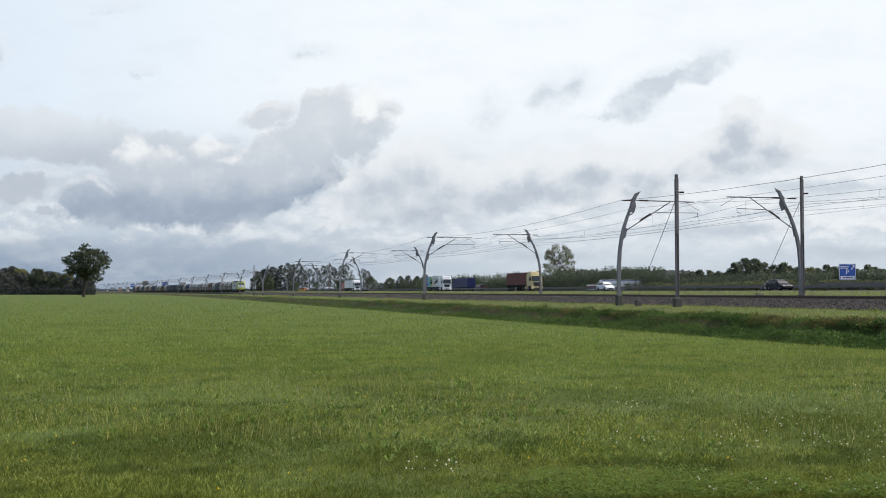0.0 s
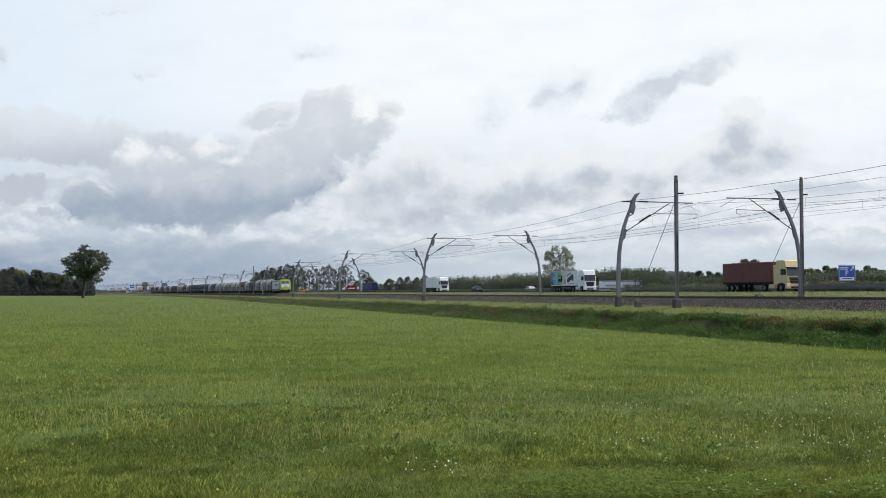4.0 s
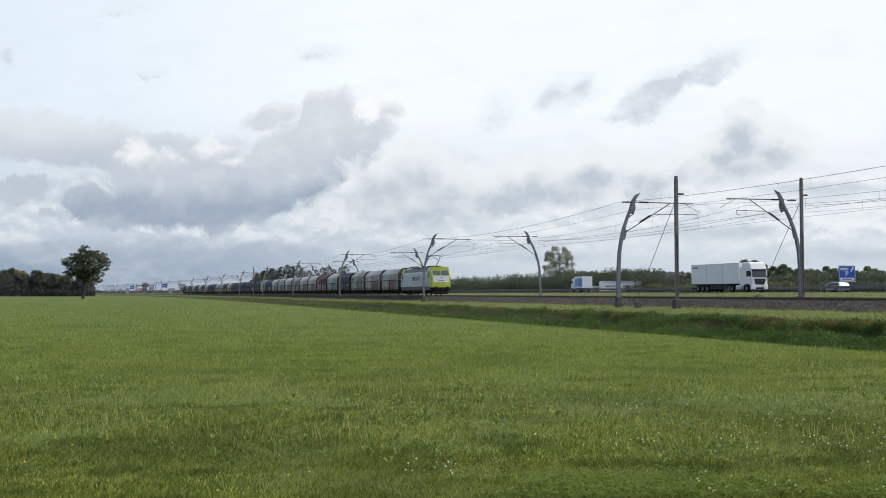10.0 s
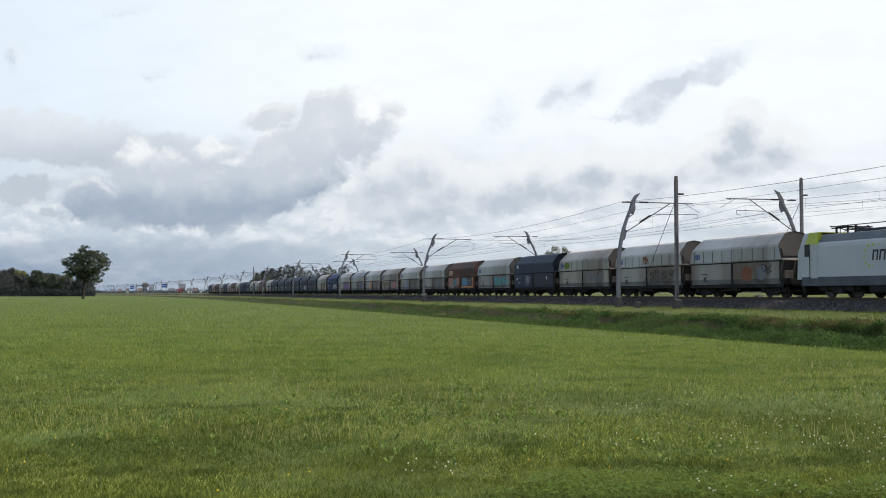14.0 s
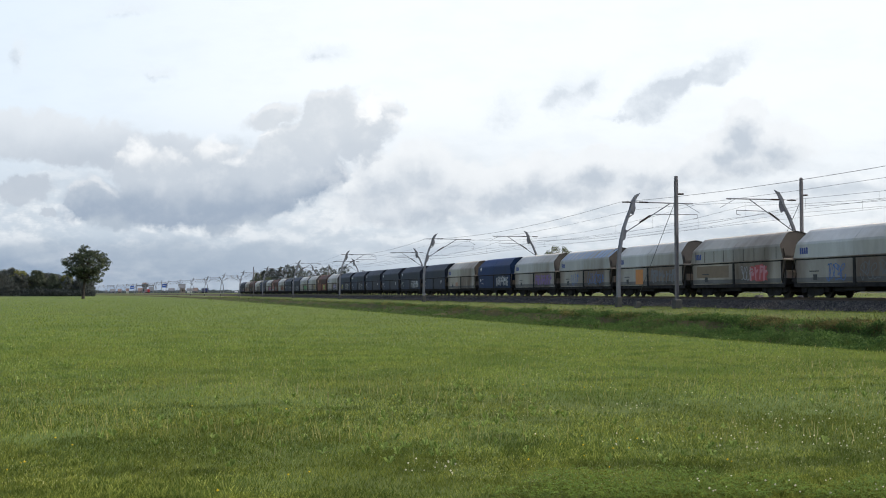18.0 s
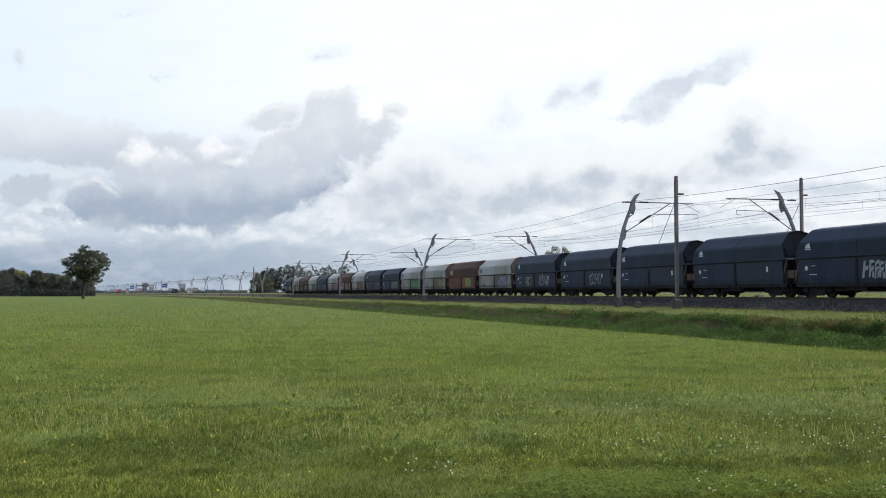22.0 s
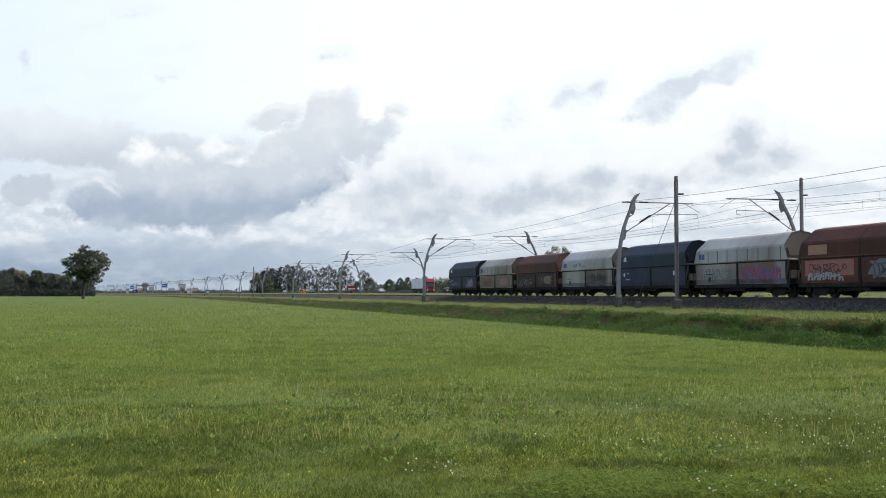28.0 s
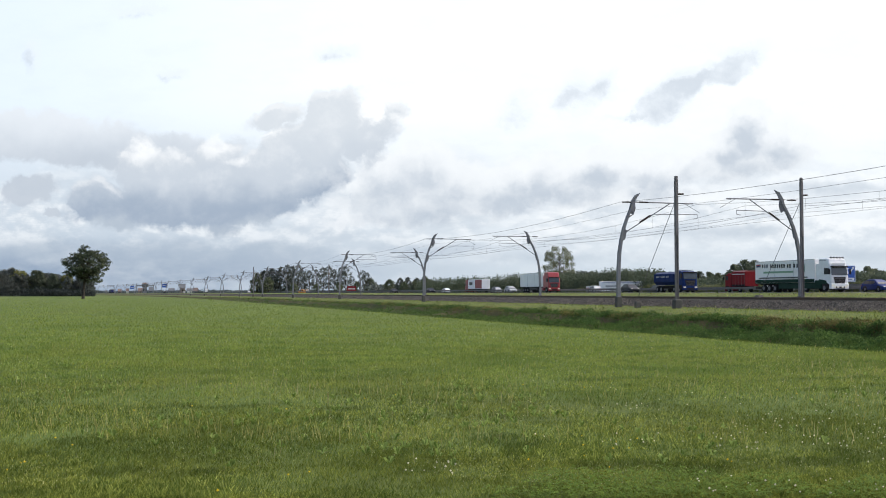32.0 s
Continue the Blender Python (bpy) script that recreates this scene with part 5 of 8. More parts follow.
def semi_truck(cab_paint, box_paint, label, kind="box", art=(), skirt=None):
    """An articulated lorry, its front at x = 0 and its tail at x = -16.3."""
    t = thing("articulated_truck", label, "truck", "motorway traffic")
    tractor_cab(t, cab_paint, -2.35)
    part("chassis", Mesh().box(-6.2, -0.4, -0.45, 0.45, 0.6, 1.0).box(-15.8, -5.0, -0.45, 0.45, 0.9, 1.2), BLACK, t)
    part("tank", Mesh().box(-4.2, -2.9, -1.18, -0.6, 0.4, 0.95, 0.08), skirt or cab_paint, t)
    for s in (-1, 1):
        part("air_deflector", Mesh().box(-3.0, -2.3, s * 1.18 - 0.02, s * 1.18 + 0.02, 0.9, 3.4, 0.01), cab_paint, t)
    for x in (-1.35, -5.1, -11.8, -13.1, -14.4):
        for y in (-1.08, 1.08):
            wheel_part(t, x, y, 0.5)
    if kind == "container":
        m = Mesh().box(-15.6, -3.45, -1.22, 1.22, 1.25, 3.85, 0.03)
        box = part("container", m, box_paint, t)
        for i in range(30):
            x = -15.4 + i * 0.4
            part("corrugation", Mesh().box(x, x + 0.2, -1.245, -1.20, 1.4, 3.7, 0.02), box_paint, box)
        part("frame", Mesh().box(-15.7, -3.4, -1.1, 1.1, 1.0, 1.25), BLACK, t)
    else:
        box = part("trailer_box", Mesh().box(-16.3, -3.15, -1.27, 1.27, 1.15, 4.0, 0.05), box_paint, t)
        part("side_rail", Mesh().box(-16.3, -3.15, -1.28, 1.28, 1.05, 1.17, 0.01), skirt or BLACK, box)
        part("underrun", Mesh().box(-10.8, -6.2, -1.2, -1.15, 0.45, 1.0, 0.01), skirt or BLACK, t)
        part("rear_bumper", Mesh().box(-16.25, -16.1, -1.2, 1.2, 0.45, 0.65), BLACK, t)
    if kind == "box":
        for x in (-11.8, -7.5):
            part("tarpaulin_seam", Mesh().box(x - 0.02, x + 0.02, -1.285, -1.265, 1.2, 3.95), P["silver"], box)
        part("roof_edge", Mesh().box(-16.3, -3.15, -1.284, -1.26, 3.90, 3.98), P["silver"], box)
        part("mudguard", Mesh().box(-15.2, -11.0, -1.22, -0.95, 1.0, 1.12, 0.02), BLACK, t)
        part("side_guard", Mesh().box(-10.8, -6.2, -1.24, -1.20, 0.55, 0.63).box(-10.8, -6.2, -1.24, -1.20, 0.82, 0.90), RIM, t)
    for i, (name, outline, paint) in enumerate(art):
        part(name, Mesh().slab(outline, -1.285 - 0.004 * i, -1.265), paint, box)
    return t


def rigid_truck(cab_paint, box_paint, label, length=8.5, high=3.6, kind="box"):
    t = thing("rigid_truck", label, "truck", "motorway traffic")
    tractor_cab(t, cab_paint, -2.1, 2.05, 3.3 if kind == "box" else 3.2)
    part("chassis", Mesh().box(-length, -0.4, -0.45, 0.45, 0.6, 1.05), BLACK, t)
    if kind == "tipper":
        b = Mesh().loft([[(x, y * w, z) for y, z in ((-1.25, 2.85), (-1.25, 1.6), (-0.8, 1.15), (0.8, 1.15), (1.25, 1.6), (1.25, 2.85))] for x, w in ((-length, 1), (-2.6, 1))])
        box = part("tipper_body", b, box_paint, t)
        for i in range(5):
            x = -length + 0.4 + i * (length - 3.2) / 4
            part("rib", Mesh().box(x - 0.06, x + 0.06, -1.3, -1.24, 1.6, 2.85), box_paint, box)
        part("head_board", Mesh().box(-2.65, -2.5, -1.2, 1.2, 1.2, 3.25, 0.02).box(-2.6, -1.3, -1.1, 1.1, 3.3, 3.4), box_paint, box)
        axles = (-1.2, -2.9, -length + 2.3, -length + 1.0)
    else:
        box = part("box_body", Mesh().box(-length, -2.3, -1.25, 1.25, 1.05, high, 0.04), box_paint, t)
        axles = (-1.2, -length + 1.9)
    for x in axles:
        for y in (-1.05, 1.05):
            wheel_part(t, x, y, 0.48)
    return t, box


def car(paint, label, style="hatch"):
    """A car, its front at x = 0."""
    c = thing("car", label, "car", "motorway traffic")
    spec = {"hatch": (4.1, 1.5, -0.95, -1.75, -3.3, -4.0), "estate": (4.6, 1.47, -1.15, -2.0, -4.1, -4.5), "suv": (4.5, 1.68, -1.05, -1.75, -3.9, -4.4), "saloon": (4.6, 1.43, -1.25, -2.1, -3.3, -4.1), "van": (5.2, 1.95, -0.7, -1.4, -5.0, -5.15)}[style]
    n, h, hood, top0, top1, tail = spec
    belt = h * 0.62
    low = [(-0.10, 0.24), (0.0, 0.35), (0.02, 0.58), (-0.10, 0.70), (hood * 0.55, belt - 0.13), (hood, belt - 0.03), (tail + 0.1, belt + 0.02), (-n + 0.06, belt - 0.03), (-n, 0.6), (-n + 0.03, 0.4), (-n + 0.14, 0.24)]
    b = Mesh().loft([[(x, y, z) for x, z in low] for y in (-0.88, -0.78, 0.78, 0.88)])
    b.v = [((x - math.copysign(0.12, x + n / 2) if abs(y) > 0.85 else x), y, z - (0.03 if abs(y) > 0.85 and z > 0.6 else 0.0)) for x, y, z in b.v]
    body = part("body", b, paint, c)
    inset = lambda z: 0.85 - 0.21 * max(0.0, (z - belt) / (h - belt))
    mid = (belt + h) / 2
    green = [(hood - 0.02, belt - 0.04), ((hood + top0) / 2 - 0.03, mid + 0.02), (top0, h - 0.09), (top0 - 0.35, h - 0.01), ((top0 + top1) / 2, h), (top1 + 0.2, h - 0.04), (top1 - 0.1, h - 0.13), (tail, belt + 0.01)]
    part("cabin", Mesh().loft([[(x, y * inset(z), z - e) for x, z in green] for y, e in ((-1, 0.03), (-0.86, 0.0), (0.86, 0.0), (1, 0.03))]), paint, c)
    pillar = (hood + tail) / 2 - 0.12
    high = h - 0.17
    for s in (-1, 1):
        for pane in ([(hood - 0.34, belt + 0.02), (top0 - 0.10, high), (pillar + 0.05, high), (pillar + 0.05, belt + 0.03)], [(pillar - 0.05, belt + 0.03), (pillar - 0.05, high), (top1 - 0.02, high), (tail + 0.36, belt + 0.05)]):
            part("side_window", Mesh().loft([[(x, s * (inset(z) + d), z) for x, z in pane] for d in (-0.02, 0.012)]), CAR_GLASS, c)
        part("headlight", Mesh().box(-0.26, -0.02, s * 0.62 - 0.15, s * 0.62 + 0.15, 0.56, 0.69, 0.02), LAMP, body)
        part("tail_light", Mesh().box(-n + 0.01, -n + 0.1, s * 0.7 - 0.1, s * 0.7 + 0.1, belt - 0.2, belt - 0.04, 0.02), TAIL, body)
        part("mirror", Mesh().box(hood - 0.5, hood - 0.35, s * 0.95 - 0.08, s * 0.95 + 0.08, belt, belt + 0.14, 0.03), paint, c)
        part("sill", Mesh().box(-n + 1.2, -1.2, s * 0.86 - 0.03, s * 0.86 + 0.03, 0.20, 0.30, 0.01), BLACK, body)
        for x in (-0.82, -n + 0.85):
            part("wheel_arch", Mesh().disc(x, s * 0.872 - 0.012, s * 0.872 + 0.012, 0.34, 0.385, 18), BLACK, body)
    part("grille", Mesh().box(-0.04, 0.028, -0.5, 0.5, 0.34, 0.50, 0.01), BLACK, body)
    for name, x0, x1, z1 in (("windscreen", hood - 0.04, top0 + 0.02, h - 0.12), ("rear_window", tail + 0.06, top1 - 0.07, h - 0.18)):
        part(name, Mesh().loft([[(x0 + d, -0.72, belt + 0.03), (x0 + d, 0.72, belt + 0.03), (x1 + d, 0.58, z1), (x1 + d, -0.58, z1)] for d in (-0.03, 0.03)]), CAR_GLASS, c)
    for x in (-0.82, -n + 0.85):
        for y in (-0.79, 0.79):
            wheel_part(c, x, y, 0.32, 0.2)
    return c


TAIL = plain("tail_lamp_red", (0.45, 0.02, 0.02), 0.3, glow=0.4)
P = {
    "white": plain("white_vehicle_paint", (0.76, 0.76, 0.76), 0.4, coat=0.2), "silver": plain("silver_vehicle_paint", (0.34, 0.35, 0.365), 0.42, 0.3, coat=0.2),
    "dark": plain("dark_vehicle_paint", (0.010, 0.012, 0.022), 0.5, coat=0.08), "grey": plain("grey_vehicle_paint", (0.036, 0.039, 0.043), 0.5, 0.1, coat=0.05),
    "blue": plain("blue_vehicle_paint", (0.006, 0.022, 0.125), 0.5, coat=0.04), "red": plain("red_vehicle_paint", (0.27, 0.013, 0.018), 0.4, coat=0.2),
    "cream": plain("cream_yellow_paint", (0.58, 0.46, 0.20), 0.35, coat=0.4), "maroon": surf("dark_red_container_paint", (0.11, 0.025, 0.022), (0.17, 0.04, 0.035), 0.8, 0.6, 0, 0.05),
    "navy": plain("navy_trailer_sheet", (0.02, 0.03, 0.10), 0.5), "curtain": surf("white_trailer_sheet", (0.76, 0.74, 0.72), (0.88, 0.86, 0.84), 0.5, 0.5, 0, 0.03),
    "skyblue": plain("pale_blue_print", (0.08, 0.36, 0.58), 0.5), "green": surf("dark_green_skirt", (0.006, 0.028, 0.018), (0.012, 0.042, 0.029), 0.9, 0.66, 0, 0.04),
    "moss": plain("faded_green_print", (0.20, 0.34, 0.22), 0.5), "ink": plain("black_print", (0.03, 0.03, 0.03), 0.5), "bluebox": plain("blue_photo_print", (0.12, 0.20, 0.42), 0.5), "orange": plain("orange_machine_paint", (0.62, 0.25, 0.03), 0.5),
    "tipper": surf("deep_blue_truck_paint", (0.007, 0.020, 0.085), (0.013, 0.032, 0.120), 1.2, 0.66, 0, 0.05), "crimson": surf("dull_red_truck_paint", (0.150, 0.008, 0.012), (0.225, 0.014, 0.019), 1.0, 0.66, 0, 0.05)}

for paint in ("dark", "grey", "navy", "blue"):
    P[paint].node_tree.nodes["Principled BSDF"].inputs["Specular IOR Level"].default_value = 0.2
CAR_GLASS = plain("tinted_car_glass", (0.014, 0.017, 0.022), 0.3)
CAR_GLASS.node_tree.nodes["Principled BSDF"].inputs["Specular IOR Level"].default_value = 0.35
# truck windscreens: the sky's reflection is painted in as a paler blue-grey
SCREEN = plain("sky_pale_windscreen_glass", (0.050, 0.060, 0.070), 0.25)


def rect(x0, x1, z0, z1):
    return [(x0, z0), (x1, z0), (x1, z1), (x0, z1)]


NEAR_LANE, NEAR_FAST, FAR_LANE, FAR_FAST = 79.8, 83.4, 99.5, 95.5


def chainage(k, off):
    """How far up the line a thing lies that is seen k (a tangent) to the side of the camera's way, off metres across."""
    a = 100.0
    for _ in range(60):
        cur = off - bend(a)
        want = cur / math.tan(math.atan(k) + TURN)
        a = 0.5 * a + 0.5 * max(-60.0, want)
    return a


traffic = []


def drives(t, off, back, seen, speed=None):
    """seen: (seconds, bearing as a tangent times 1127) of the front end. Keeps the row for motions()."""
    ts = [s for s, k in seen]
    xs = [chainage(k / 1127, off + (-1.1 if back else 1.1)) for s, k in seen]
    if len(seen) == 1 or speed:
        v = speed * (1 if back else -1)
        course = lambda s: xs[0] + v * (s - ts[0])
    else:
        co = np.polyfit(ts, xs, min(3, len(seen) - 1), w=[1 / max(30, x) ** 2 for x in xs])
        d = np.polyder(co)

        def course(s):
            q = min(max(s, ts[0]), ts[-1])
            return float(np.polyval(co, q) + np.polyval(d, q) * (s - q))
    traffic.append((t, off, back, course))
    return t


# near carriageway, towards +x
def printed_sheet():
    """A print that runs from blue through cyan and green to pale grey along the trailer."""
    m = surf("blue_green_print", (0.1, 0.1, 0.1), (0.2, 0.2, 0.2), 0.6, 0.5)
    e = Nodes(m.node_tree)
    tc = e.n.new("ShaderNodeTexCoord").outputs["Object"]
    sx = e.n.new("ShaderNodeSeparateXYZ")
    e.l.new(tc, sx.inputs[0])
    ramp = e.n.new("ShaderNodeValToRGB")
    e.l.new(e.span(e.math("MULTIPLY_ADD", e.noise(tc, 0.9, 4.0), 1.6, sx.outputs[0]), -15.8, -8.0), ramp.inputs[0])
    stops = ((0.0, (0.02, 0.11, 0.33)), (0.22, (0.06, 0.30, 0.58)), (0.42, (0.16, 0.50, 0.58)), (0.58, (0.10, 0.34, 0.10)), (0.78, (0.30, 0.46, 0.14)), (1.0, (0.55, 0.58, 0.52)))
    ramp.color_ramp.elements[0].position, ramp.color_ramp.elements[1].position = stops[0][0], stops[-1][0]
    ramp.color_ramp.elements[0].color, ramp.color_ramp.elements[1].color = (*stops[0][1], 1), (*stops[-1][1], 1)
    for at, colour in stops[1:-1]:
        ramp.color_ramp.elements.new(at).color = (*colour, 1)
    e.l.new(ramp.outputs[0], e.n["Principled BSDF"].inputs["Base Color"])
    return m


drives(semi_truck(P["white"], P["white"], "white articulated truck with a blue and green printed trailer", art=[
    ("scene_print", rect(-16.15, -8.5, 1.3, 3.88), printed_sheet()),
    ("vehicle_print", [(-15.1, 2.35), (-13.6, 2.55), (-13.5, 3.05), (-14.0, 3.45), (-14.5, 3.35), (-15.2, 2.8)], P["silver"]), ("window_print", [(-14.45, 2.95), (-13.95, 3.05), (-14.1, 3.32), (-14.45, 3.25)], P["ink"]),
    ("vehicle_print", [(-12.4, 2.0), (-10.3, 1.95), (-10.3, 2.95), (-10.8, 3.15), (-12.3, 3.05)], P["green"]), ("window_print", [(-12.2, 2.55), (-10.9, 2.55), (-10.9, 2.95), (-12.2, 2.9)], P["moss"]), ("wheel_print", rect(-12.1, -11.7, 1.85, 2.15), P["ink"]), ("wheel_print", rect(-10.9, -10.5, 1.85, 2.15), P["ink"]),
    ("figure_print", [(-16.0, 1.4), (-15.2, 1.4), (-15.3, 2.0), (-15.6, 2.3), (-15.9, 2.0)], P["ink"]), ("block_print", [(-9.2, 1.5), (-8.6, 1.5), (-8.7, 2.5), (-9.1, 2.6)], P["orange"]),
    ("mixer_print", [(-7.9, 1.9), (-7.3, 1.8), (-5.2, 2.5), (-5.0, 3.2), (-5.4, 3.3), (-7.7, 2.5)], P["grey"]), ("mixer_print", [(-5.6, 2.1), (-4.9, 2.1), (-4.8, 3.0), (-5.4, 3.1)], P["ink"]), ("line_print", [(-8.1, 2.9), (-6.0, 3.5), (-6.1, 3.65), (-8.1, 3.05)], P["ink"]), ("small_print", rect(-7.6, -4.4, 1.45, 1.58), P["silver"])]),
    NEAR_LANE, False, [(0, 8), (1, 37), (2, 70), (3, 110), (3.5, 133), (5.5, 250), (6.5, 334), (7.5, 444)])
drives(semi_truck(P["white"], P["curtain"], "white articulated truck with a plain white trailer", art=[("small_print", rect(-15.9, -14.2, 3.45, 3.62), P["ink"])]),
       NEAR_LANE, False, [(0, -86), (1, -66), (2, -45.5), (3, -21.5), (3.5, -8), (5.5, 55), (6.5, 95.5), (7.5, 144), (8.5, 206.5), (10, 335), (11, 455)])
drives(semi_truck(P["cream"], P["maroon"], "cream-yellow articulated truck with a dark red container", "container"),
       NEAR_LANE, False, [(0, 101.7), (1, 149), (2, 206), (3, 276), (3.5, 320)])
lorry = semi_truck(P["white"], P["curtain"], "white articulated truck with green-skirted trailer and lettering bars", skirt=P["green"], art=[
    *[("lettering", [(x, 3.12 - (x + 14.6) * 0.012), (x + 0.27, 3.12 - (x + 14.6) * 0.012), (x + 0.27, 3.6 - (x + 14.6) * 0.012), (x, 3.6 - (x + 14.6) * 0.012)], P["grey"]) for x in (-14.6, -14.1, -13.6, -12.7, -12.2, -11.7, -11.2, -10.7, -10.2, -9.7, -8.9, -8.4, -7.5, -6.8)],
    ("flag", rect(-15.9, -15.0, 3.45, 3.62), P["red"]), ("flag", rect(-15.9, -15.0, 3.25, 3.42), P["navy"]), ("small_print", rect(-15.2, -4.6, 1.75, 1.9), P["ink"]), ("map_print", [(-14.2, 2.42), (-7.6, 2.42), (-7.6, 2.66), (-14.2, 2.66)], P["moss"]), ("crest_print", [(-6.2, 2.3), (-5.6, 2.2), (-5.1, 2.6), (-5.2, 3.4), (-5.7, 3.7), (-6.1, 3.2)], P["moss"]),
    ("lower_band", rect(-16.25, -3.2, 1.2, 1.6), P["green"])])
part("fairing", Mesh().box(-5.4, -1.95, -1.25, -1.05, 0.42, 1.42, 0.06), P["green"], lorry)
part("fairing", Mesh().box(-10.9, -5.7, -1.26, -1.16, 0.42, 1.06, 0.03), P["green"], lorry)
part("door_panel", Mesh().slab([(-2.3, 0.98), (-0.75, 0.98), (-0.95, 1.36), (-2.3, 1.55)], -1.245, -1.2), P["green"], lorry)
lamp_bar = part("lamp_bar", Mesh().rod((-0.62, -0.95, 4.08), (-0.62, 0.95, 4.08), 0.045), RIM, lorry)
for y in (-0.8, -0.4, 0.0, 0.4, 0.8):
    part("spot_lamp", Mesh().box(-0.62, -0.48, y - 0.12, y + 0.12, 3.98, 4.20, 0.03), RIM, lamp_bar)
part("front_sign", Mesh().box(-0.34, -0.22, -0.9, 0.9, 3.2, 3.5, 0.02), P["curtain"], lorry)
part("roof_edge", Mesh().box(-2.32, -0.9, -1.24, -1.20, 3.72, 3.80), P["silver"], lorry)
for y in (-0.75, -0.3, 0.3, 0.75):
    part("front_lamp", Mesh().box(0.03, 0.10, y - 0.13, y + 0.13, 0.48, 0.66, 0.02), LAMP, lorry)
drives(lorry, NEAR_LANE, False, [(30.5, 271), (31, 313), (31.5, 363), (32, 417.5)])
tip, tip_body = rigid_truck(P["tipper"], P["tipper"], "dark blue four-axle tipper truck on the motorway", 9.4, kind="tipper")
for x in (-8.6, -8.2, -7.8, -7.1, -6.7, -6.3, -5.9, -5.2, -4.8):
    part("lettering", Mesh().slab(rect(x, x + 0.26, 2.25, 2.5), -1.262, -1.24), P["silver"], tip_body)
part("cover_sheet", Mesh().loft([[(x, -1.2, 2.84), (x, -0.5, 3.12), (x, 0.5, 3.12), (x, 1.2, 2.84)] for x in (-9.3, -2.7)]), P["navy"], tip_body)
drives(tip, NEAR_LANE, False, [(29.5, 119.4), (30, 143.6), (30.5, 168.7), (31, 195), (31.5, 227.7), (32, 261.5)])
drives(semi_truck(P["red"], P["curtain"], "red articulated truck with a white trailer"), NEAR_LANE, False, [(28.5, 3), (29.5, 31), (30, 45), (30.5, 62.3), (31, 83), (31.5, 99), (32, 120.4)])
drives(car(P["white"], "white sport utility car on the motorway", "suv"), NEAR_FAST, False, [(0, 178), (1, 252), (2, 353)])
drives(car(P["dark"], "dark blue hatchback car on the motorway"), NEAR_FAST, False, [(0, 362.6)], 25)
drives(car(P["dark"], "dark estate car on the motorway", "estate"), NEAR_FAST, False, [(1, -51), (2, -25), (3, 5), (3.5, 24), (5.5, 111), (6.5, 170), (7.5, 247.5), (8.5, 354.7), (9, 428)])
drives(car(P["white"], "white saloon car on the motorway", "saloon"), NEAR_FAST, False, [(30, 167), (31, 241), (31.5, 298), (32, 364)])
drives(car(P["blue"], "blue hatchback car on the motorway"), NEAR_FAST, False, [(31, 324), (31.5, 389)])
drives(car(P["dark"], "dark saloon car on the motorway", "saloon"), NEAR_FAST, False, [(30.5, -47), (31, -35), (31.5, -21), (32, -7)])
drives(car(P["silver"], "silver hatchback car on the motorway"), NEAR_FAST, False, [(29.5, -17), (30, -1), (30.5, 16.3), (31, 34.6), (32, 77.5)])
drives(car(P["grey"], "grey saloon car on the motorway", "saloon"), NEAR_FAST, False, [(31.5, -59), (32, -45.4)])
drives(car(P["grey"], "dark grey hatchback car on the motorway"), NEAR_FAST, False, [(28.5, 27), (29.5, 65), (30, 85.6), (30.5, 112), (31, 138), (31.5, 169), (32, 204.4)])

# far carriageway, towards -x
drives(semi_truck(P["navy"], P["navy"], "dark blue articulated truck with a pale emblem", art=[("emblem", rect(-6.4, -4.0, 2.0, 3.4), P["curtain"]), ("emblem", rect(-12.5, -10.5, 2.0, 3.4), P["curtain"])]), FAR_LANE, True, [(0, 9), (1, -17), (3.5, -73)])
van, vb = rigid_truck(P["white"], P["white"], "white box truck with a blue photo print", 6.8, 3.7)
part("photo_print", Mesh().slab(rect(-6.7, -4.1, 1.4, 3.3), 1.252, 1.262), P["bluebox"], vb)
part("photo_print", Mesh().slab(rect(-4.0, -2.6, 1.4, 3.3), 1.252, 1.262), P["skyblue"], vb)
drives(van, FAR_LANE, True, [(6.5, 420), (7.5, 310), (8.5, 226), (10, 132), (11, 85.6)])
drives(semi_truck(P["red"], P["red"], "red articulated truck beyond the median"), FAR_LANE, True, [(0, -105.4), (1, -124)])
rw = semi_truck(P["red"], P["curtain"], "articulated truck with a white and red trailer")
part("red_panel", Mesh().slab(rect(-16.2, -10.0, 1.3, 3.9), 1.272, 1.285), P["red"], rw)
part("dark_print", Mesh().slab(rect(-7.5, -4.5, 2.3, 3.2), 1.272, 1.285), P["ink"], rw)
drives(rw, FAR_LANE, True, [(30, 88.5), (30.5, 70.5), (31.5, 36.7), (32, 23)])
red_truck, red_box = rigid_truck(P["crimson"], P["crimson"], "dull red truck with a sheeted body beyond the median", 6.6, 3.5)
part("cover_sheet", Mesh().loft([[(x, -1.22, 3.48), (x, -0.7, 3.72), (x, 0.7, 3.72), (x, 1.22, 3.48)] for x in (-6.5, -2.4)]), P["maroon"], red_box)
part("pale_band", Mesh().slab(rect(-6.5, -2.4, 3.0, 3.16), 1.25, 1.262), P["silver"], red_box)
for i in range(5):
    part("stake", Mesh().box(-6.5 + i * 1.0, -6.42 + i * 1.0, 1.24, 1.27, 1.1, 3.3), P["maroon"], red_box)
part("lower_board", Mesh().slab(rect(-6.55, -2.35, 1.08, 1.35), 1.25, 1.268), BLACK, red_box)
drives(red_truck, FAR_LANE, True, [(31.5, 356), (32, 291)])
drives(car(P["silver"], "silver estate car on the motorway", "estate"), FAR_FAST, True, [(10, 387), (11, 287)])
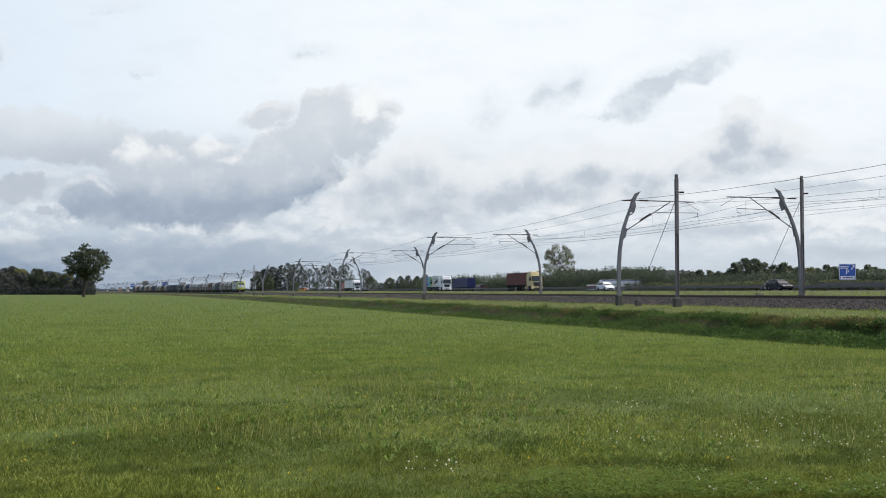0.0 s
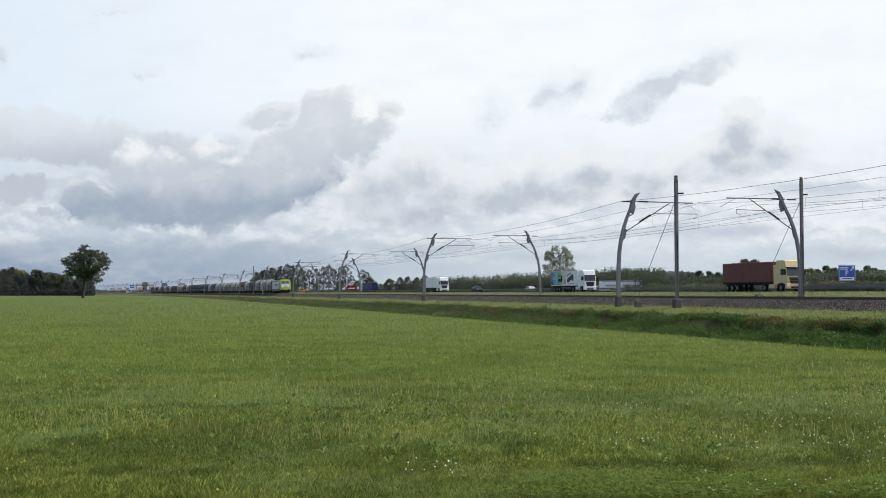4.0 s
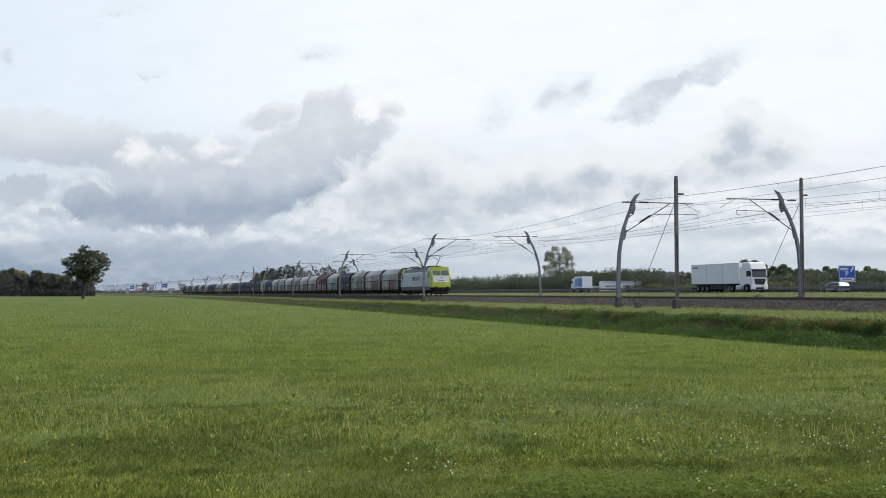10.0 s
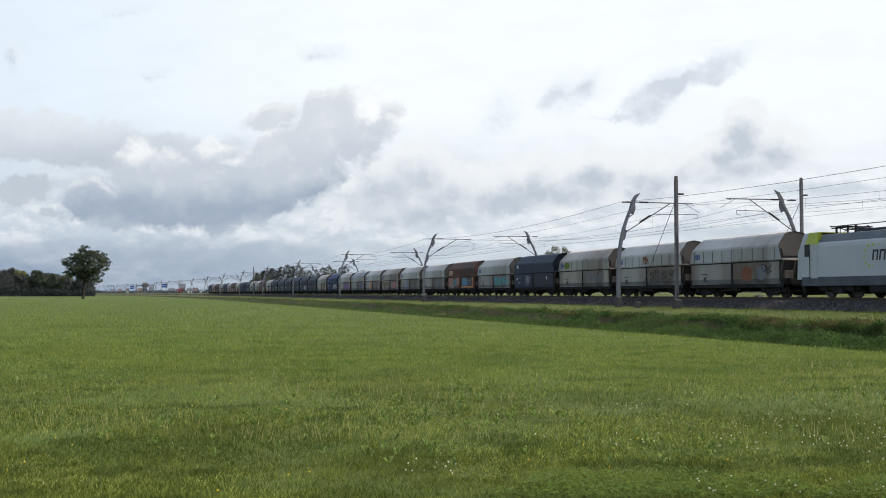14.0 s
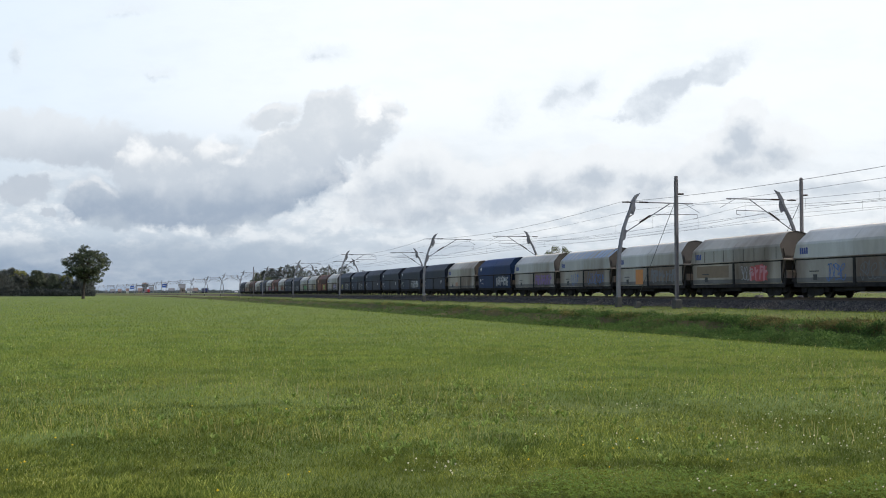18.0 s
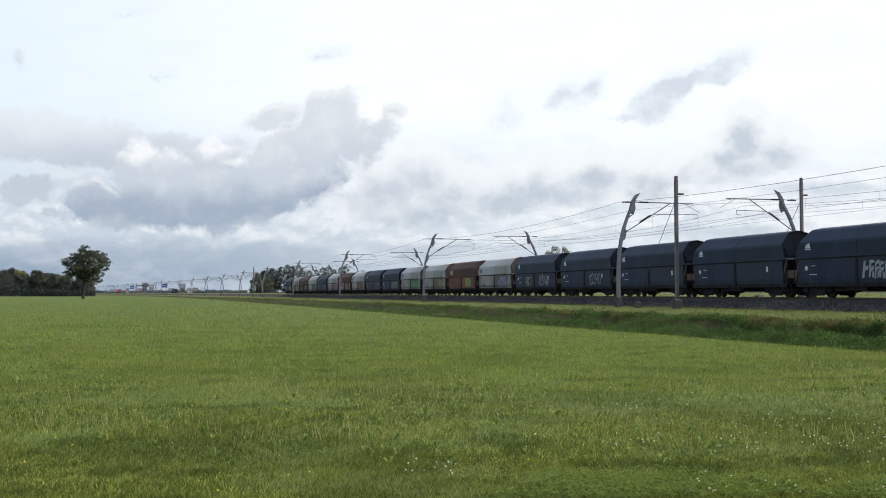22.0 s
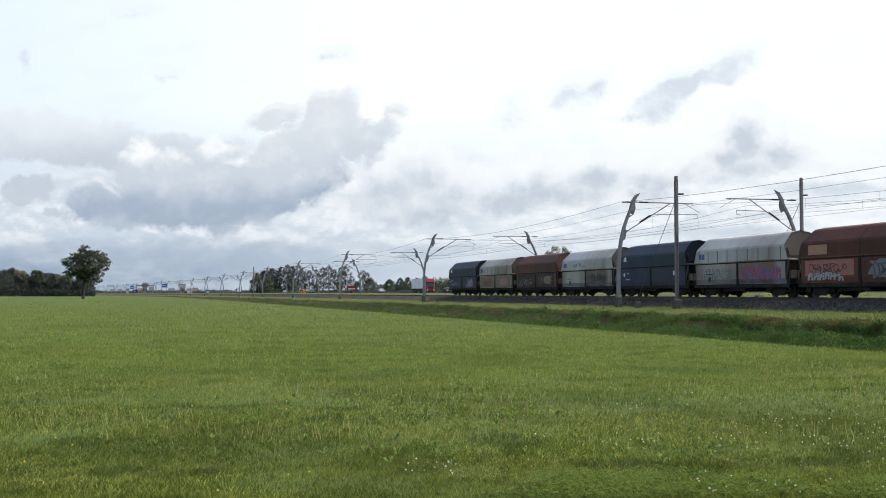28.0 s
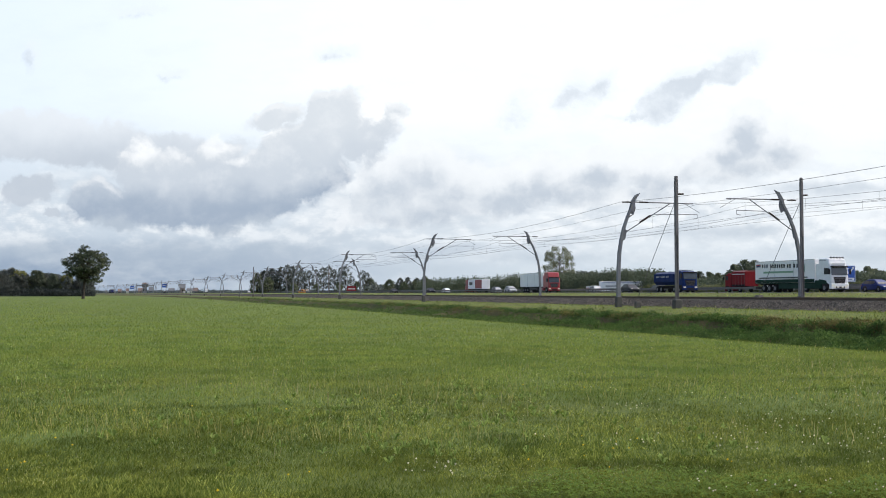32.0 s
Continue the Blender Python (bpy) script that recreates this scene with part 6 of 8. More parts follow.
drives(car(P["silver"], "silver hatchback car on the motorway"), FAR_FAST, True, [(0, 324), (1, 251), (3, 126), (6.5, -1), (7.5, -27), (8.5, -49.5)])
drives(car(P["grey"], "grey van beyond the median", "van"), FAR_FAST, True, [(0, 31), (2, -16)])
for kind, colour, t0, k in (("estate", "grey", 31.5, 247), ("hatch", "silver", 32, 147), ("hatch", "silver", 32, 48.5), ("suv", "grey", 31, 85), ("hatch", "silver", 31.5, 105), ("hatch", "white", 32, -2.3)):
    drives(car(P[colour], colour + " car on the far carriageway", kind), FAR_FAST, True, [(t0, k)], 29)
# ---- roadside: guard rails, signs, parked trailer ----
RAILING = surf("grey_guard_rail", (0.12, 0.112, 0.105), (0.20, 0.19, 0.18), 1.0, 0.68, 0.1, 0.05, 20.0)
SIGN_BLUE = plain("sign_blue", (0.012, 0.08, 0.38), 0.45)
SIGN_WHITE = plain("sign_white", (0.72, 0.73, 0.75), 0.45)


def guard_rail(off, a0, a1, label, step=4.0):
    g = thing("guard_rail", label, "guard rail")
    prof = [(-0.04, 0.50), (0.04, 0.50), (0.0, 0.58), (0.04, 0.66), (0.04, 0.74), (-0.04, 0.82), (-0.06, 0.66)]
    part("beam", Mesh().loft([[along(a, off + y, ROAD_Z + z) for y, z in prof] for a in stations(a0, a1, 20)]), RAILING, g)
    post_data = Mesh().box(-0.05, 0.05, -0.04, 0.04, -0.3, 0.78).data("post", RAILING)
    n = min(150, int((a1 - a0) / step))
    for i in range(n):
        p = part("post", post_data, RAILING, g)
        p.location = along(a0 + i * step, off, ROAD_Z)
    return g


guard_rail(89.2, 40, 640, "grey steel guard rail along the median")
guard_rail(91.6, 40, 640, "grey steel guard rail along the median")
guard_rail(106.6, 60, 560, "grey steel guard rail on the outer verge")
high_rail = thing("parapet", "low grey steel parapet beside the motorway", "parapet")
part("beam", Mesh().loft([[along(a, 107.8 + y, ROAD_Z + z) for y, z in ((-0.05, 1.05), (0.05, 1.05), (0.05, 1.3), (-0.05, 1.3))] for a in stations(40, 157, 13)]), RAILING, high_rail)
for i in range(29):
    q = along(42 + 4 * i, 107.8, ROAD_Z)
    part("post", Mesh().box(q.x - 0.06, q.x + 0.06, q.y - 0.05, q.y + 0.05, ROAD_Z - 0.4, ROAD_Z + 1.1), RAILING, high_rail)


def letters(name, text, size, material, parent, m):
    """Raised lettering in the built-in font."""
    cu = bpy.data.curves.new(name, "FONT")
    cu.body, cu.size, cu.extrude, cu.align_x, cu.align_y = text, size, 0.008, "CENTER", "CENTER"
    tmp = bpy.data.objects.new(name, cu)
    scene.collection.objects.link(tmp)
    me = bpy.data.meshes.new_from_object(tmp.evaluated_get(bpy.context.evaluated_depsgraph_get()))
    bpy.data.objects.remove(tmp)
    me.materials.clear()
    me.materials.append(material)
    ob = part(name, me, material, parent)
    ob.matrix_basis = m
    return ob


# parking sign: its face looks towards +x
sign = thing("parking_sign", "blue motorway parking sign with white letter and panel", "road sign")
part("board", Mesh().box(-0.04, 0.04, -1.55, 1.55, 1.75, 4.35, 0.03), SIGN_BLUE, sign)
part("border", Mesh().box(0.036, 0.05, -1.5, 1.5, 4.24, 4.30).box(0.036, 0.05, -1.5, 1.5, 1.80, 1.86).box(0.036, 0.05, -1.5, -1.44, 1.8, 4.3).box(0.036, 0.05, 1.44, 1.5, 1.8, 4.3), SIGN_WHITE, sign)
part("lower_panel", Mesh().box(0.036, 0.055, -1.3, 1.3, 1.95, 2.4), SIGN_WHITE, sign)
part("panel_bar", Mesh().box(0.05, 0.062, -0.95, 0.95, 2.1, 2.25), MARK_BLUE, sign)
part("upper_bar", Mesh().box(0.036, 0.05, -1.3, 0.25, 3.82, 3.96), SIGN_WHITE, sign)
part("upper_bar", Mesh().box(0.036, 0.05, -1.3, 0.1, 3.6, 3.7), SIGN_WHITE, sign)
part("arrow", Mesh().loft([[(x, y, z) for y, z in ((0.62, 3.45), (0.75, 3.35), (1.12, 3.85), (1.25, 3.72), (1.28, 4.15), (0.86, 4.08), (1.0, 3.97))] for x in (0.036, 0.05)]), SIGN_WHITE, sign)
letters("letter", "P", 1.15, SIGN_WHITE, sign, pose(0.045, -0.05, 3.0, 90, 0, 90))
for y in (-1.0, 1.0):
    part("post", Mesh().rod((-0.1, y, -0.7), (-0.1, y, 4.2), 0.06), RAILING, sign)
sign.matrix_basis = on_line(chainage((1499 - 784) / 1935, 108.6), 108.6, 1.72)

# white trailer parked on the far verge, with a striped barrier beside it
trailer = thing("parked_trailer", "long low white trailer with lettering bars, parked beside the motorway", "trailer")
part("body", Mesh().box(-4.85, 4.85, -1.2, 1.2, 0.45, 2.75, 0.06), P["white"], trailer)
part("stripe", Mesh().box(-4.7, 4.8, -1.225, -1.19, 2.52, 2.66), MARK_BLUE, trailer)
for x0, x1 in ((-3.8, -1.0), (0.4, 1.1), (1.4, 3.2), (3.5, 4.5)):
    part("lettering_bar", Mesh().box(x0, x1, -1.225, -1.19, 1.45, 1.85), P["silver"], trailer)
for x in (-3.2, 2.6, 3.6):
    part("wheel", Mesh().disc(x, -1.15, -0.9, 0.4, 0.4, 16), TYRE, trailer)
c = along(chainage((1098 - 784) / 1935, 109.5), 109.5, 1.66)
trailer.matrix_basis = pose(c.x, c.y, c.z, 0, 0, 78)
barrier = thing("barrier", "low red and white striped barrier panel", "barrier")
for i in range(5):
    part("panel", Mesh().box(-1.6 + i * 0.64, -1.0 + i * 0.64, -0.04, 0.04, 0.5, 1.75), P["white"] if i % 2 else P["curtain"], barrier)
part("red_band", Mesh().box(-1.6, 1.6, -0.05, -0.035, 1.2, 1.38), P["red"], barrier)
part("foot", Mesh().box(-1.6, 1.6, -0.2, 0.2, 0.0, 0.5), CONCRETE, barrier)
c = along(chainage((1049 - 784) / 1935, 109.5), 109.5, 1.66)
barrier.matrix_basis = pose(c.x, c.y, c.z, 0, 0, 76)


def far_board(name, x, z0, z1, w, d, colour, label, category, bar=None):
    """A board on two posts that faces the camera's side."""
    b = thing(name, label, category)
    part("board", Mesh().box(-0.06, 0.06, -w / 2, w / 2, z0, z1, 0.02), colour, b)
    if bar:
        part("bar", Mesh().box(0.055, 0.075, -w * 0.38, w * 0.38, (z0 + z1) / 2 - 0.25, (z0 + z1) / 2 + 0.25), bar, b)
    for y in (-w * 0.3, w * 0.3):
        part("post", Mesh().rod((-0.08, y, -0.6), (-0.08, y, z1 - 0.2), 0.08), RAILING, b)
    q = spot((x - 784) / 1935, d, 1.3)
    b.matrix_basis = pose(q.x, q.y, q.z, 0, 0, -math.degrees(math.atan((x - 784) / 1935)) - math.degrees(TURN))


far_board("advertising_board", 622, 1.3, 4.3, 5.0, 600, P["red"], "small red board with a pale bar by the road", "sign", SIGN_WHITE)
far_board("motorway_sign", 234, 5.5, 9.0, 4.2, 1250, SIGN_BLUE, "blue motorway sign far down the road", "road sign", SIGN_WHITE)
far_board("motorway_sign", 291, 6.5, 10.4, 4.6, 1150, SIGN_BLUE, "blue motorway sign far down the road", "road sign", SIGN_WHITE)


def digger(x, d):
    g = thing("road_machine", "small orange road machine standing by the motorway", "machine")
    part("hull", Mesh().box(-2.6, 2.0, -1.1, 1.1, 0.6, 1.9, 0.15), P["orange"], g)
    part("cabin", Mesh().box(-0.4, 1.2, -0.9, 0.9, 1.9, 2.9, 0.12), P["orange"], g)
    part("window", Mesh().box(-0.2, 1.0, -0.93, -0.89, 2.0, 2.7), GLASS, g)
    part("track", Mesh().box(-2.3, 2.3, -1.25, -0.7, 0.0, 0.7, 0.2), BLACK, g)
    part("track", Mesh().box(-2.3, 2.3, 0.7, 1.25, 0.0, 0.7, 0.2), BLACK, g)
    part("boom", Mesh().line([(1.5, 0, 1.6), (3.2, 0, 2.9), (4.4, 0, 1.2)], 0.18), P["orange"], g)
    q = spot((x - 784) / 1935, d, 1.2)
    g.matrix_basis = pose(q.x, q.y, q.z, 0, 0, 70)


digger(728, 520)
digger(535, 700)

# gantry over the motorway and a pale building far down the road
gantry = thing("sign_gantry", "grey steel sign gantry far down the motorway", "gantry")
for y in (-9, 9):
    part("leg", Mesh().box(-0.4, 0.4, y - 0.4, y + 0.4, 0, 9.0, 0.05), GALV, gantry)
part("beam", Mesh().box(-0.5, 0.5, -9.4, 9.4, 8.2, 9.4, 0.05), GALV, gantry)
part("panel", Mesh().box(0.5, 0.6, -3.5, 3.5, 7.6, 10.6), L_SKIRT, gantry)
q = spot((257 - 784) / 1935, 1200, 1.2)
gantry.matrix_basis = pose(q.x, q.y, q.z, 0, 0, 3)
shed = thing("farm_shed", "pale grey shed with a low roof behind the trees", "building")
part("wall", Mesh().box(-9, 9, -5, 5, 0, 3.4), P["curtain"], shed)
part("roof", Mesh().loft([[(x, -5.4, 3.3), (x, 0, 6.2), (x, 5.4, 3.3)] for x in (-9.4, 9.4)]), L_ROOF, shed)
q = spot((1492 - 784) / 1935, 330, 1.2)
shed.matrix_basis = pose(q.x, q.y, q.z, 0, 0, 60)
def far_house(x, wide, deep, eaves, ridge, d, walls, roof, label):
    """A plain far building with a pitched roof, its long side towards the meadow."""
    h = thing("far_building", label, "building")
    part("wall", Mesh().box(-deep / 2, deep / 2, -wide / 2, wide / 2, 0, eaves), walls, h)
    part("roof", Mesh().loft([[(-deep / 2 - 0.3, y, eaves - 0.1), (0, y, ridge), (deep / 2 + 0.3, y, eaves - 0.1)] for y in (-wide / 2 - 0.3, wide / 2 + 0.3)]), roof, h)
    for k in range(3):
        y = (k - 1) * wide * 0.3
        part("window", Mesh().box(deep / 2 - 0.05, deep / 2 + 0.03, y - wide * 0.07, y + wide * 0.07, eaves * 0.4, eaves * 0.75), GLASS, h)
    q = spot((x - 784) / 1935, d, 1.0)
    h.matrix_basis = pose(q.x, q.y, q.z, 0, 0, -math.degrees(math.atan((x - 784) / 1935)) - math.degrees(TURN))


BRICK = surf("far_brick_wall", (0.19, 0.15, 0.14), (0.27, 0.225, 0.21), 0.3, 0.85)
TILES = surf("far_roof_tiles", (0.11, 0.085, 0.08), (0.17, 0.135, 0.125), 0.3, 0.85)
# the bluish grey paints distance haze onto these walls
HAZE = surf("hazed_far_wall", (0.14, 0.15, 0.175), (0.21, 0.22, 0.245), 0.3, 0.85)
SLATE = surf("far_grey_roof", (0.10, 0.105, 0.115), (0.16, 0.165, 0.175), 0.3, 0.85)
for spec in ((199, 5, 7, 3.0, 6.0, 1330, HAZE, SLATE, "grey far building with a grey roof"), (212, 4, 6, 3.0, 6.0, 1300, BRICK, TILES, "brick far house with a tiled roof"),
             (256.5, 5, 7, 8.0, 13.0, 1260, HAZE, TILES, "tall grey far house with a tiled roof"), (249, 6, 8, 3.5, 7.0, 1280, BRICK, TILES, "brick far barn with a tiled roof"),
             (267, 4, 7, 4.0, 8.0, 1240, HAZE, SLATE, "grey far house with a grey roof"), (304, 6, 8, 3.5, 6.5, 1220, HAZE, SLATE, "low grey far barn with a grey roof"),
             (323, 6, 8, 6.5, 11.0, 1200, BRICK, SLATE, "brick far house with a dark roof"), (336, 5, 7, 3.0, 6.0, 1150, P["curtain"], SLATE, "white far shed with a grey roof"),
             (226, 3, 6, 3.0, 6.5, 1290, P["curtain"], TILES, "white far house with a red roof"), (346, 5, 7, 3.0, 6.5, 1130, HAZE, TILES, "grey far house with a tiled roof")):
    far_house(*spec)
# ---- plants ----
def leaf_material(name, c1, c2, c3, c4=None, rare=1.0):
    m = bpy.data.materials.new(name)
    m.use_nodes = True
    e = Nodes(m.node_tree)
    b, out = e.n["Principled BSDF"], e.n["Material Output"]
    isl = e.n.new("ShaderNodeNewGeometry").outputs["Random Per Island"]
    oi = e.n.new("ShaderNodeObjectInfo").outputs["Random"]
    tc = e.n.new("ShaderNodeTexCoord").outputs["Object"]
    wide = e.span(e.noise(tc, 0.35, 4.0), 0.35, 0.65)
    col = e.mix(e.math("POWER", isl, rare), c1, c2)
    col = e.mix(e.math("MULTIPLY", wide, 0.4), col, c3)
    if c4:      # darker patches, hand's widths to metres across: another growth, and painted shade in hollows
        dark = e.math("MAXIMUM", e.span(e.noise(tc, 0.9, 4.0), 0.50, 0.64, 0.0, 0.66), e.span(e.noise(tc, 3.5, 3.0), 0.52, 0.64, 0.0, 0.5))
        dark = e.math("MAXIMUM", dark, e.span(e.noise(tc, 0.20, 5.0, 0.6), 0.48, 0.60, 0.0, 0.50))
        dark = e.math("MAXIMUM", dark, e.span(e.noise(tc, 11.0, 3.0), 0.50, 0.62, 0.0, 0.60))
        col = e.mix(dark, col, c4)
    hs = e.n.new("ShaderNodeHueSaturation")
    e.l.new(col, hs.inputs["Color"])
    e.put(hs.inputs["Value"], e.math("MULTIPLY_ADD", oi, 0.4, 0.8))
    e.l.new(hs.outputs[0], b.inputs["Base Color"])
    b.inputs["Roughness"].default_value, b.inputs["Specular IOR Level"].default_value = 0.75, 0.15
    tr = e.n.new("ShaderNodeBsdfTranslucent")
    e.l.new(hs.outputs[0], tr.inputs[0])
    mx = e.n.new("ShaderNodeMixShader")
    mx.inputs[0].default_value = 0.42
    e.l.new(b.outputs[0], mx.inputs[1])
    e.l.new(tr.outputs[0], mx.inputs[2])
    e.l.new(mx.outputs[0], out.inputs[0])
    return m


BLADE = leaf_material("meadow_blades", (0.045, 0.079, 0.009), (0.489, 0.526, 0.105), (0.211, 0.211, 0.038), (0.016, 0.041, 0.007), 1.9)
FIELD = leaf_material("distant_meadow_blades", (0.165, 0.226, 0.043), (0.263, 0.323, 0.070), (0.256, 0.269, 0.059), (0.060, 0.111, 0.021), 1.0)
BLADE_L = leaf_material("longer_meadow_blades", (0.062, 0.102, 0.013), (0.479, 0.508, 0.127), (0.282, 0.282, 0.049), (0.019, 0.049, 0.007), 2.2)
TALL = leaf_material("bank_grass_blades", (0.03, 0.055, 0.010), (0.09, 0.12, 0.025), (0.12, 0.11, 0.035))
STRAW = leaf_material("straw_stalks", (0.23, 0.23, 0.075), (0.38, 0.33, 0.12), (0.18, 0.20, 0.055))
# LEAF is greyed: a little distance haze is mixed into its colour
LEAF = leaf_material("hazed_tree_leaves", (0.074, 0.094, 0.064), (0.132, 0.152, 0.098), (0.145, 0.148, 0.092))
LEAF_Y = leaf_material("yellowing_leaves", (0.09, 0.11, 0.035), (0.18, 0.18, 0.07), (0.17, 0.15, 0.06))
LEAF_T = leaf_material("thin_crown_leaves", (0.085, 0.105, 0.055), (0.165, 0.180, 0.090), (0.16, 0.15, 0.075))
# LEAF_B to LEAF_W carry the haze of distance in their leaf colour
LEAF_B = leaf_material("hazed_belt_leaves", (0.064, 0.086, 0.060), (0.112, 0.138, 0.090), (0.115, 0.128, 0.080))
LEAF_F = leaf_material("hazed_far_leaves", (0.120, 0.142, 0.132), (0.172, 0.192, 0.170), (0.178, 0.192, 0.165))
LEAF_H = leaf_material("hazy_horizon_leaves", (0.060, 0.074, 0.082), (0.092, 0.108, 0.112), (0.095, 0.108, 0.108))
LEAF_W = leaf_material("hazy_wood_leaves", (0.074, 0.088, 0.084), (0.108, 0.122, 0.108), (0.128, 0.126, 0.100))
# LEAF_U is darkened to paint the shade at the wood's foot
LEAF_U = leaf_material("shaded_undergrowth_leaves", (0.022, 0.028, 0.027), (0.036, 0.044, 0.040), (0.036, 0.042, 0.037))
LEAF_L = leaf_material("dark_lone_tree_leaves", (0.034, 0.048, 0.034), (0.098, 0.116, 0.070), (0.10, 0.104, 0.062))
BARK = surf("grey_brown_bark", (0.035, 0.03, 0.025), (0.09, 0.075, 0.06), 2.0, 0.9, 0, 0.5, 14.0)


def raw_mesh(name, verts, tri, material):
    """A mesh straight from arrays of triangles."""
    me = bpy.data.meshes.new(name)
    n, k = len(verts), len(tri)
    me.vertices.add(n)
    me.vertices.foreach_set("co", np.asarray(verts, dtype=np.float32).ravel())
    me.loops.add(k * 3)
    me.loops.foreach_set("vertex_index", np.asarray(tri, dtype=np.int32).ravel())
    me.polygons.add(k)
    me.polygons.foreach_set("loop_start", np.arange(0, k * 3, 3, dtype=np.int32))
    me.update(calc_edges=True)
    me.validate()
    me.materials.append(material)
    return me


def leaves(rng, centres, size, per, spread):
    """Small folded leaf sprays round the given centres."""
    c = np.repeat(np.asarray(centres), per, axis=0)
    c = c + np.clip(rng.normal(0, 1, c.shape), -1.7, 1.7) * spread
    n = len(c)
    d1 = rng.normal(0, 1, (n, 3))
    d1 /= np.linalg.norm(d1, axis=1)[:, None]
    d2 = np.cross(d1, rng.normal(0, 1, (n, 3)))
    d2 /= np.linalg.norm(d2, axis=1)[:, None]
    s = size * rng.uniform(0.6, 1.5, (n, 1))
    v = np.stack([c - d1 * s * 0.5, c + d2 * s * 0.45, c + d1 * s * 0.5, c - d2 * s * 0.45], axis=1).reshape(-1, 3)
    base = np.arange(n)[:, None] * 4
    return v, np.concatenate([base + [0, 1, 2], base + [0, 2, 3]])


def tree(seed, high, wide, clear, label, leafmat, clumps=90, per=38, size=0.42, lean=0.0, dome=False):
    """A tapered trunk with limbs, and a crown of leaf sprays gathered round the limbs' ends."""
    rng = np.random.default_rng(seed)
    t = thing("tree", label, "tree")
    trunk = Mesh()
    top = high * 0.72
    pts = [(0, 0, 0, 0.028 * high)] + [(rng.normal(0, 0.02) * high + lean * f, rng.normal(0, 0.015) * high, f * top, 0.022 * high * (1 - 0.85 * f)) for f in (0.2, 0.4, 0.6, 0.8, 1.0)]
    for (x0, y0, z0, r0), (x1, y1, z1, r1) in zip(pts, pts[1:]):
        trunk.rod((x0, y0, z0 - 0.1), (x1, y1, z1), r0, 9, r1)
    part("trunk", trunk, BARK, t)
    centres, limbs = [], Mesh()
    for i in range(clumps):
        f = (i + 0.5) / clumps
        az, up = i * 2.39996, rng.uniform(0, 1)
        zz = clear + (high - clear) * up
        prof = math.sin(math.pi * min(1, 0.16 + 0.84 * up) ** 0.9) ** 0.62
        rr = wide / 2 * prof * rng.uniform(0.35, 1.0) ** 0.55 * (1 + 0.22 * math.sin(az * 2 + seed))
        if dome:      # an umbrella: full above, hollow below, its rim hanging down
            dip = abs(up - 0.40) / (0.60 if up > 0.40 else 0.55)
            rr = wide / 2 * math.sqrt(max(0.0, 1 - dip * dip)) * (rng.uniform(0.25, 1.0) ** 0.5 if up > 0.3 else rng.uniform(0.62, 1.05)) * (1 + 0.08 * math.sin(az * 2 + seed) + 0.10 * math.sin(az * 3 + 1) + 0.08 * math.sin(up * 9 + az))
        c = (rr * math.cos(az) + lean * up, rr * math.sin(az), min(high - 0.4, zz))
        if dome:      # its right-hand side hangs lower
            c = (c[0], c[1], c[2] - 0.20 * c[1] * (1 - up))
        centres.append(c)
        if i % 3 == 0:
            zb = min(top, max(clear * 0.8, zz - rr * 0.7))
            fb = zb / top
            limbs.rod((lean * fb, 0, zb), c, 0.012 * high * (1 - 0.6 * fb), 5, 0.02)
    part("branchwork", limbs, BARK, t)
    v, f = leaves(rng, centres, size, per, wide * (0.040 if dome else 0.055))
    v[:, 2] = np.maximum(v[:, 2], clear * 0.8)
    part("crown", raw_mesh("crown", v, f, leafmat), leafmat, t)
    return t


def spreading_tree(seed, label, leafmat):
    """A short trunk that forks into long boughs, each with flat feathery sprays, gaps between them."""
    rng = np.random.default_rng(seed)
    t = thing("tree", label, "tree")
    fork = Vector((0, 0.35, 5.6))
    trunk = Mesh().rod((0, 0, -0.1), (0, 0.05, 1.2), 0.62, 10, 0.46).rod((0, 0.05, 1.1), (0.1, 0.2, 3.6), 0.46, 10, 0.40).rod((0.1, 0.2, 3.5), tuple(fork), 0.40, 10, 0.32)
    part("trunk", trunk, BARK, t)
    boughs, sprays = Mesh(), []
    for i in range(96):
        az, up = i * 2.39996 + rng.normal(0, 0.2), 1 - 2 * (i + 0.5) / 96
        reach = rng.uniform(0.35, 1.0) ** 0.5 * (1 + 0.10 * math.sin(3 * az + 1.3) + 0.08 * math.sin(5 * az + 2 * up))
        ring = math.sqrt(1 - up * up)
        tip = Vector((6.4 * reach * ring * math.cos(az), 1.0 + 7.1 * reach * ring * math.sin(az), 11.0 + (5.2 - 0.5 * max(0.0, up - 0.7) if up > 0 else 5.3) * reach * up))
        if up < -0.35:      # the lower boughs droop
            tip.z -= 0.20 * max(0.0, tip.y - 1.0)
        knee = fork.lerp(tip, 0.5) + Vector((0, 0, 0.9 + 0.5 * up))
        if i % 2:
            boughs.rod(tuple(fork), tuple(knee), 0.17, 6, 0.09).rod(tuple(knee), tuple(tip), 0.09, 5, 0.03)
        away = Vector((tip.x, tip.y - 0.6, 0))
        away = away.normalized() if away.length > 0.1 else Vector((0, 1, 0))
        for _ in range(13):
            r, w = rng.uniform(-1.8, 0.6), rng.normal(0, 0.75)
            sprays.append((tip.x + away.x * r - away.y * w, tip.y + away.y * r + away.x * w, tip.z + rng.normal(0, 0.30) - 0.10 * w * w + 0.12 * r))
    part("branchwork", boughs, BARK, t)
    v, f = leaves(rng, sprays, 0.25, 21, np.array([0.27, 0.27, 0.17]))
    part("crown", raw_mesh("crown", v, f, leafmat), leafmat, t)
    return t


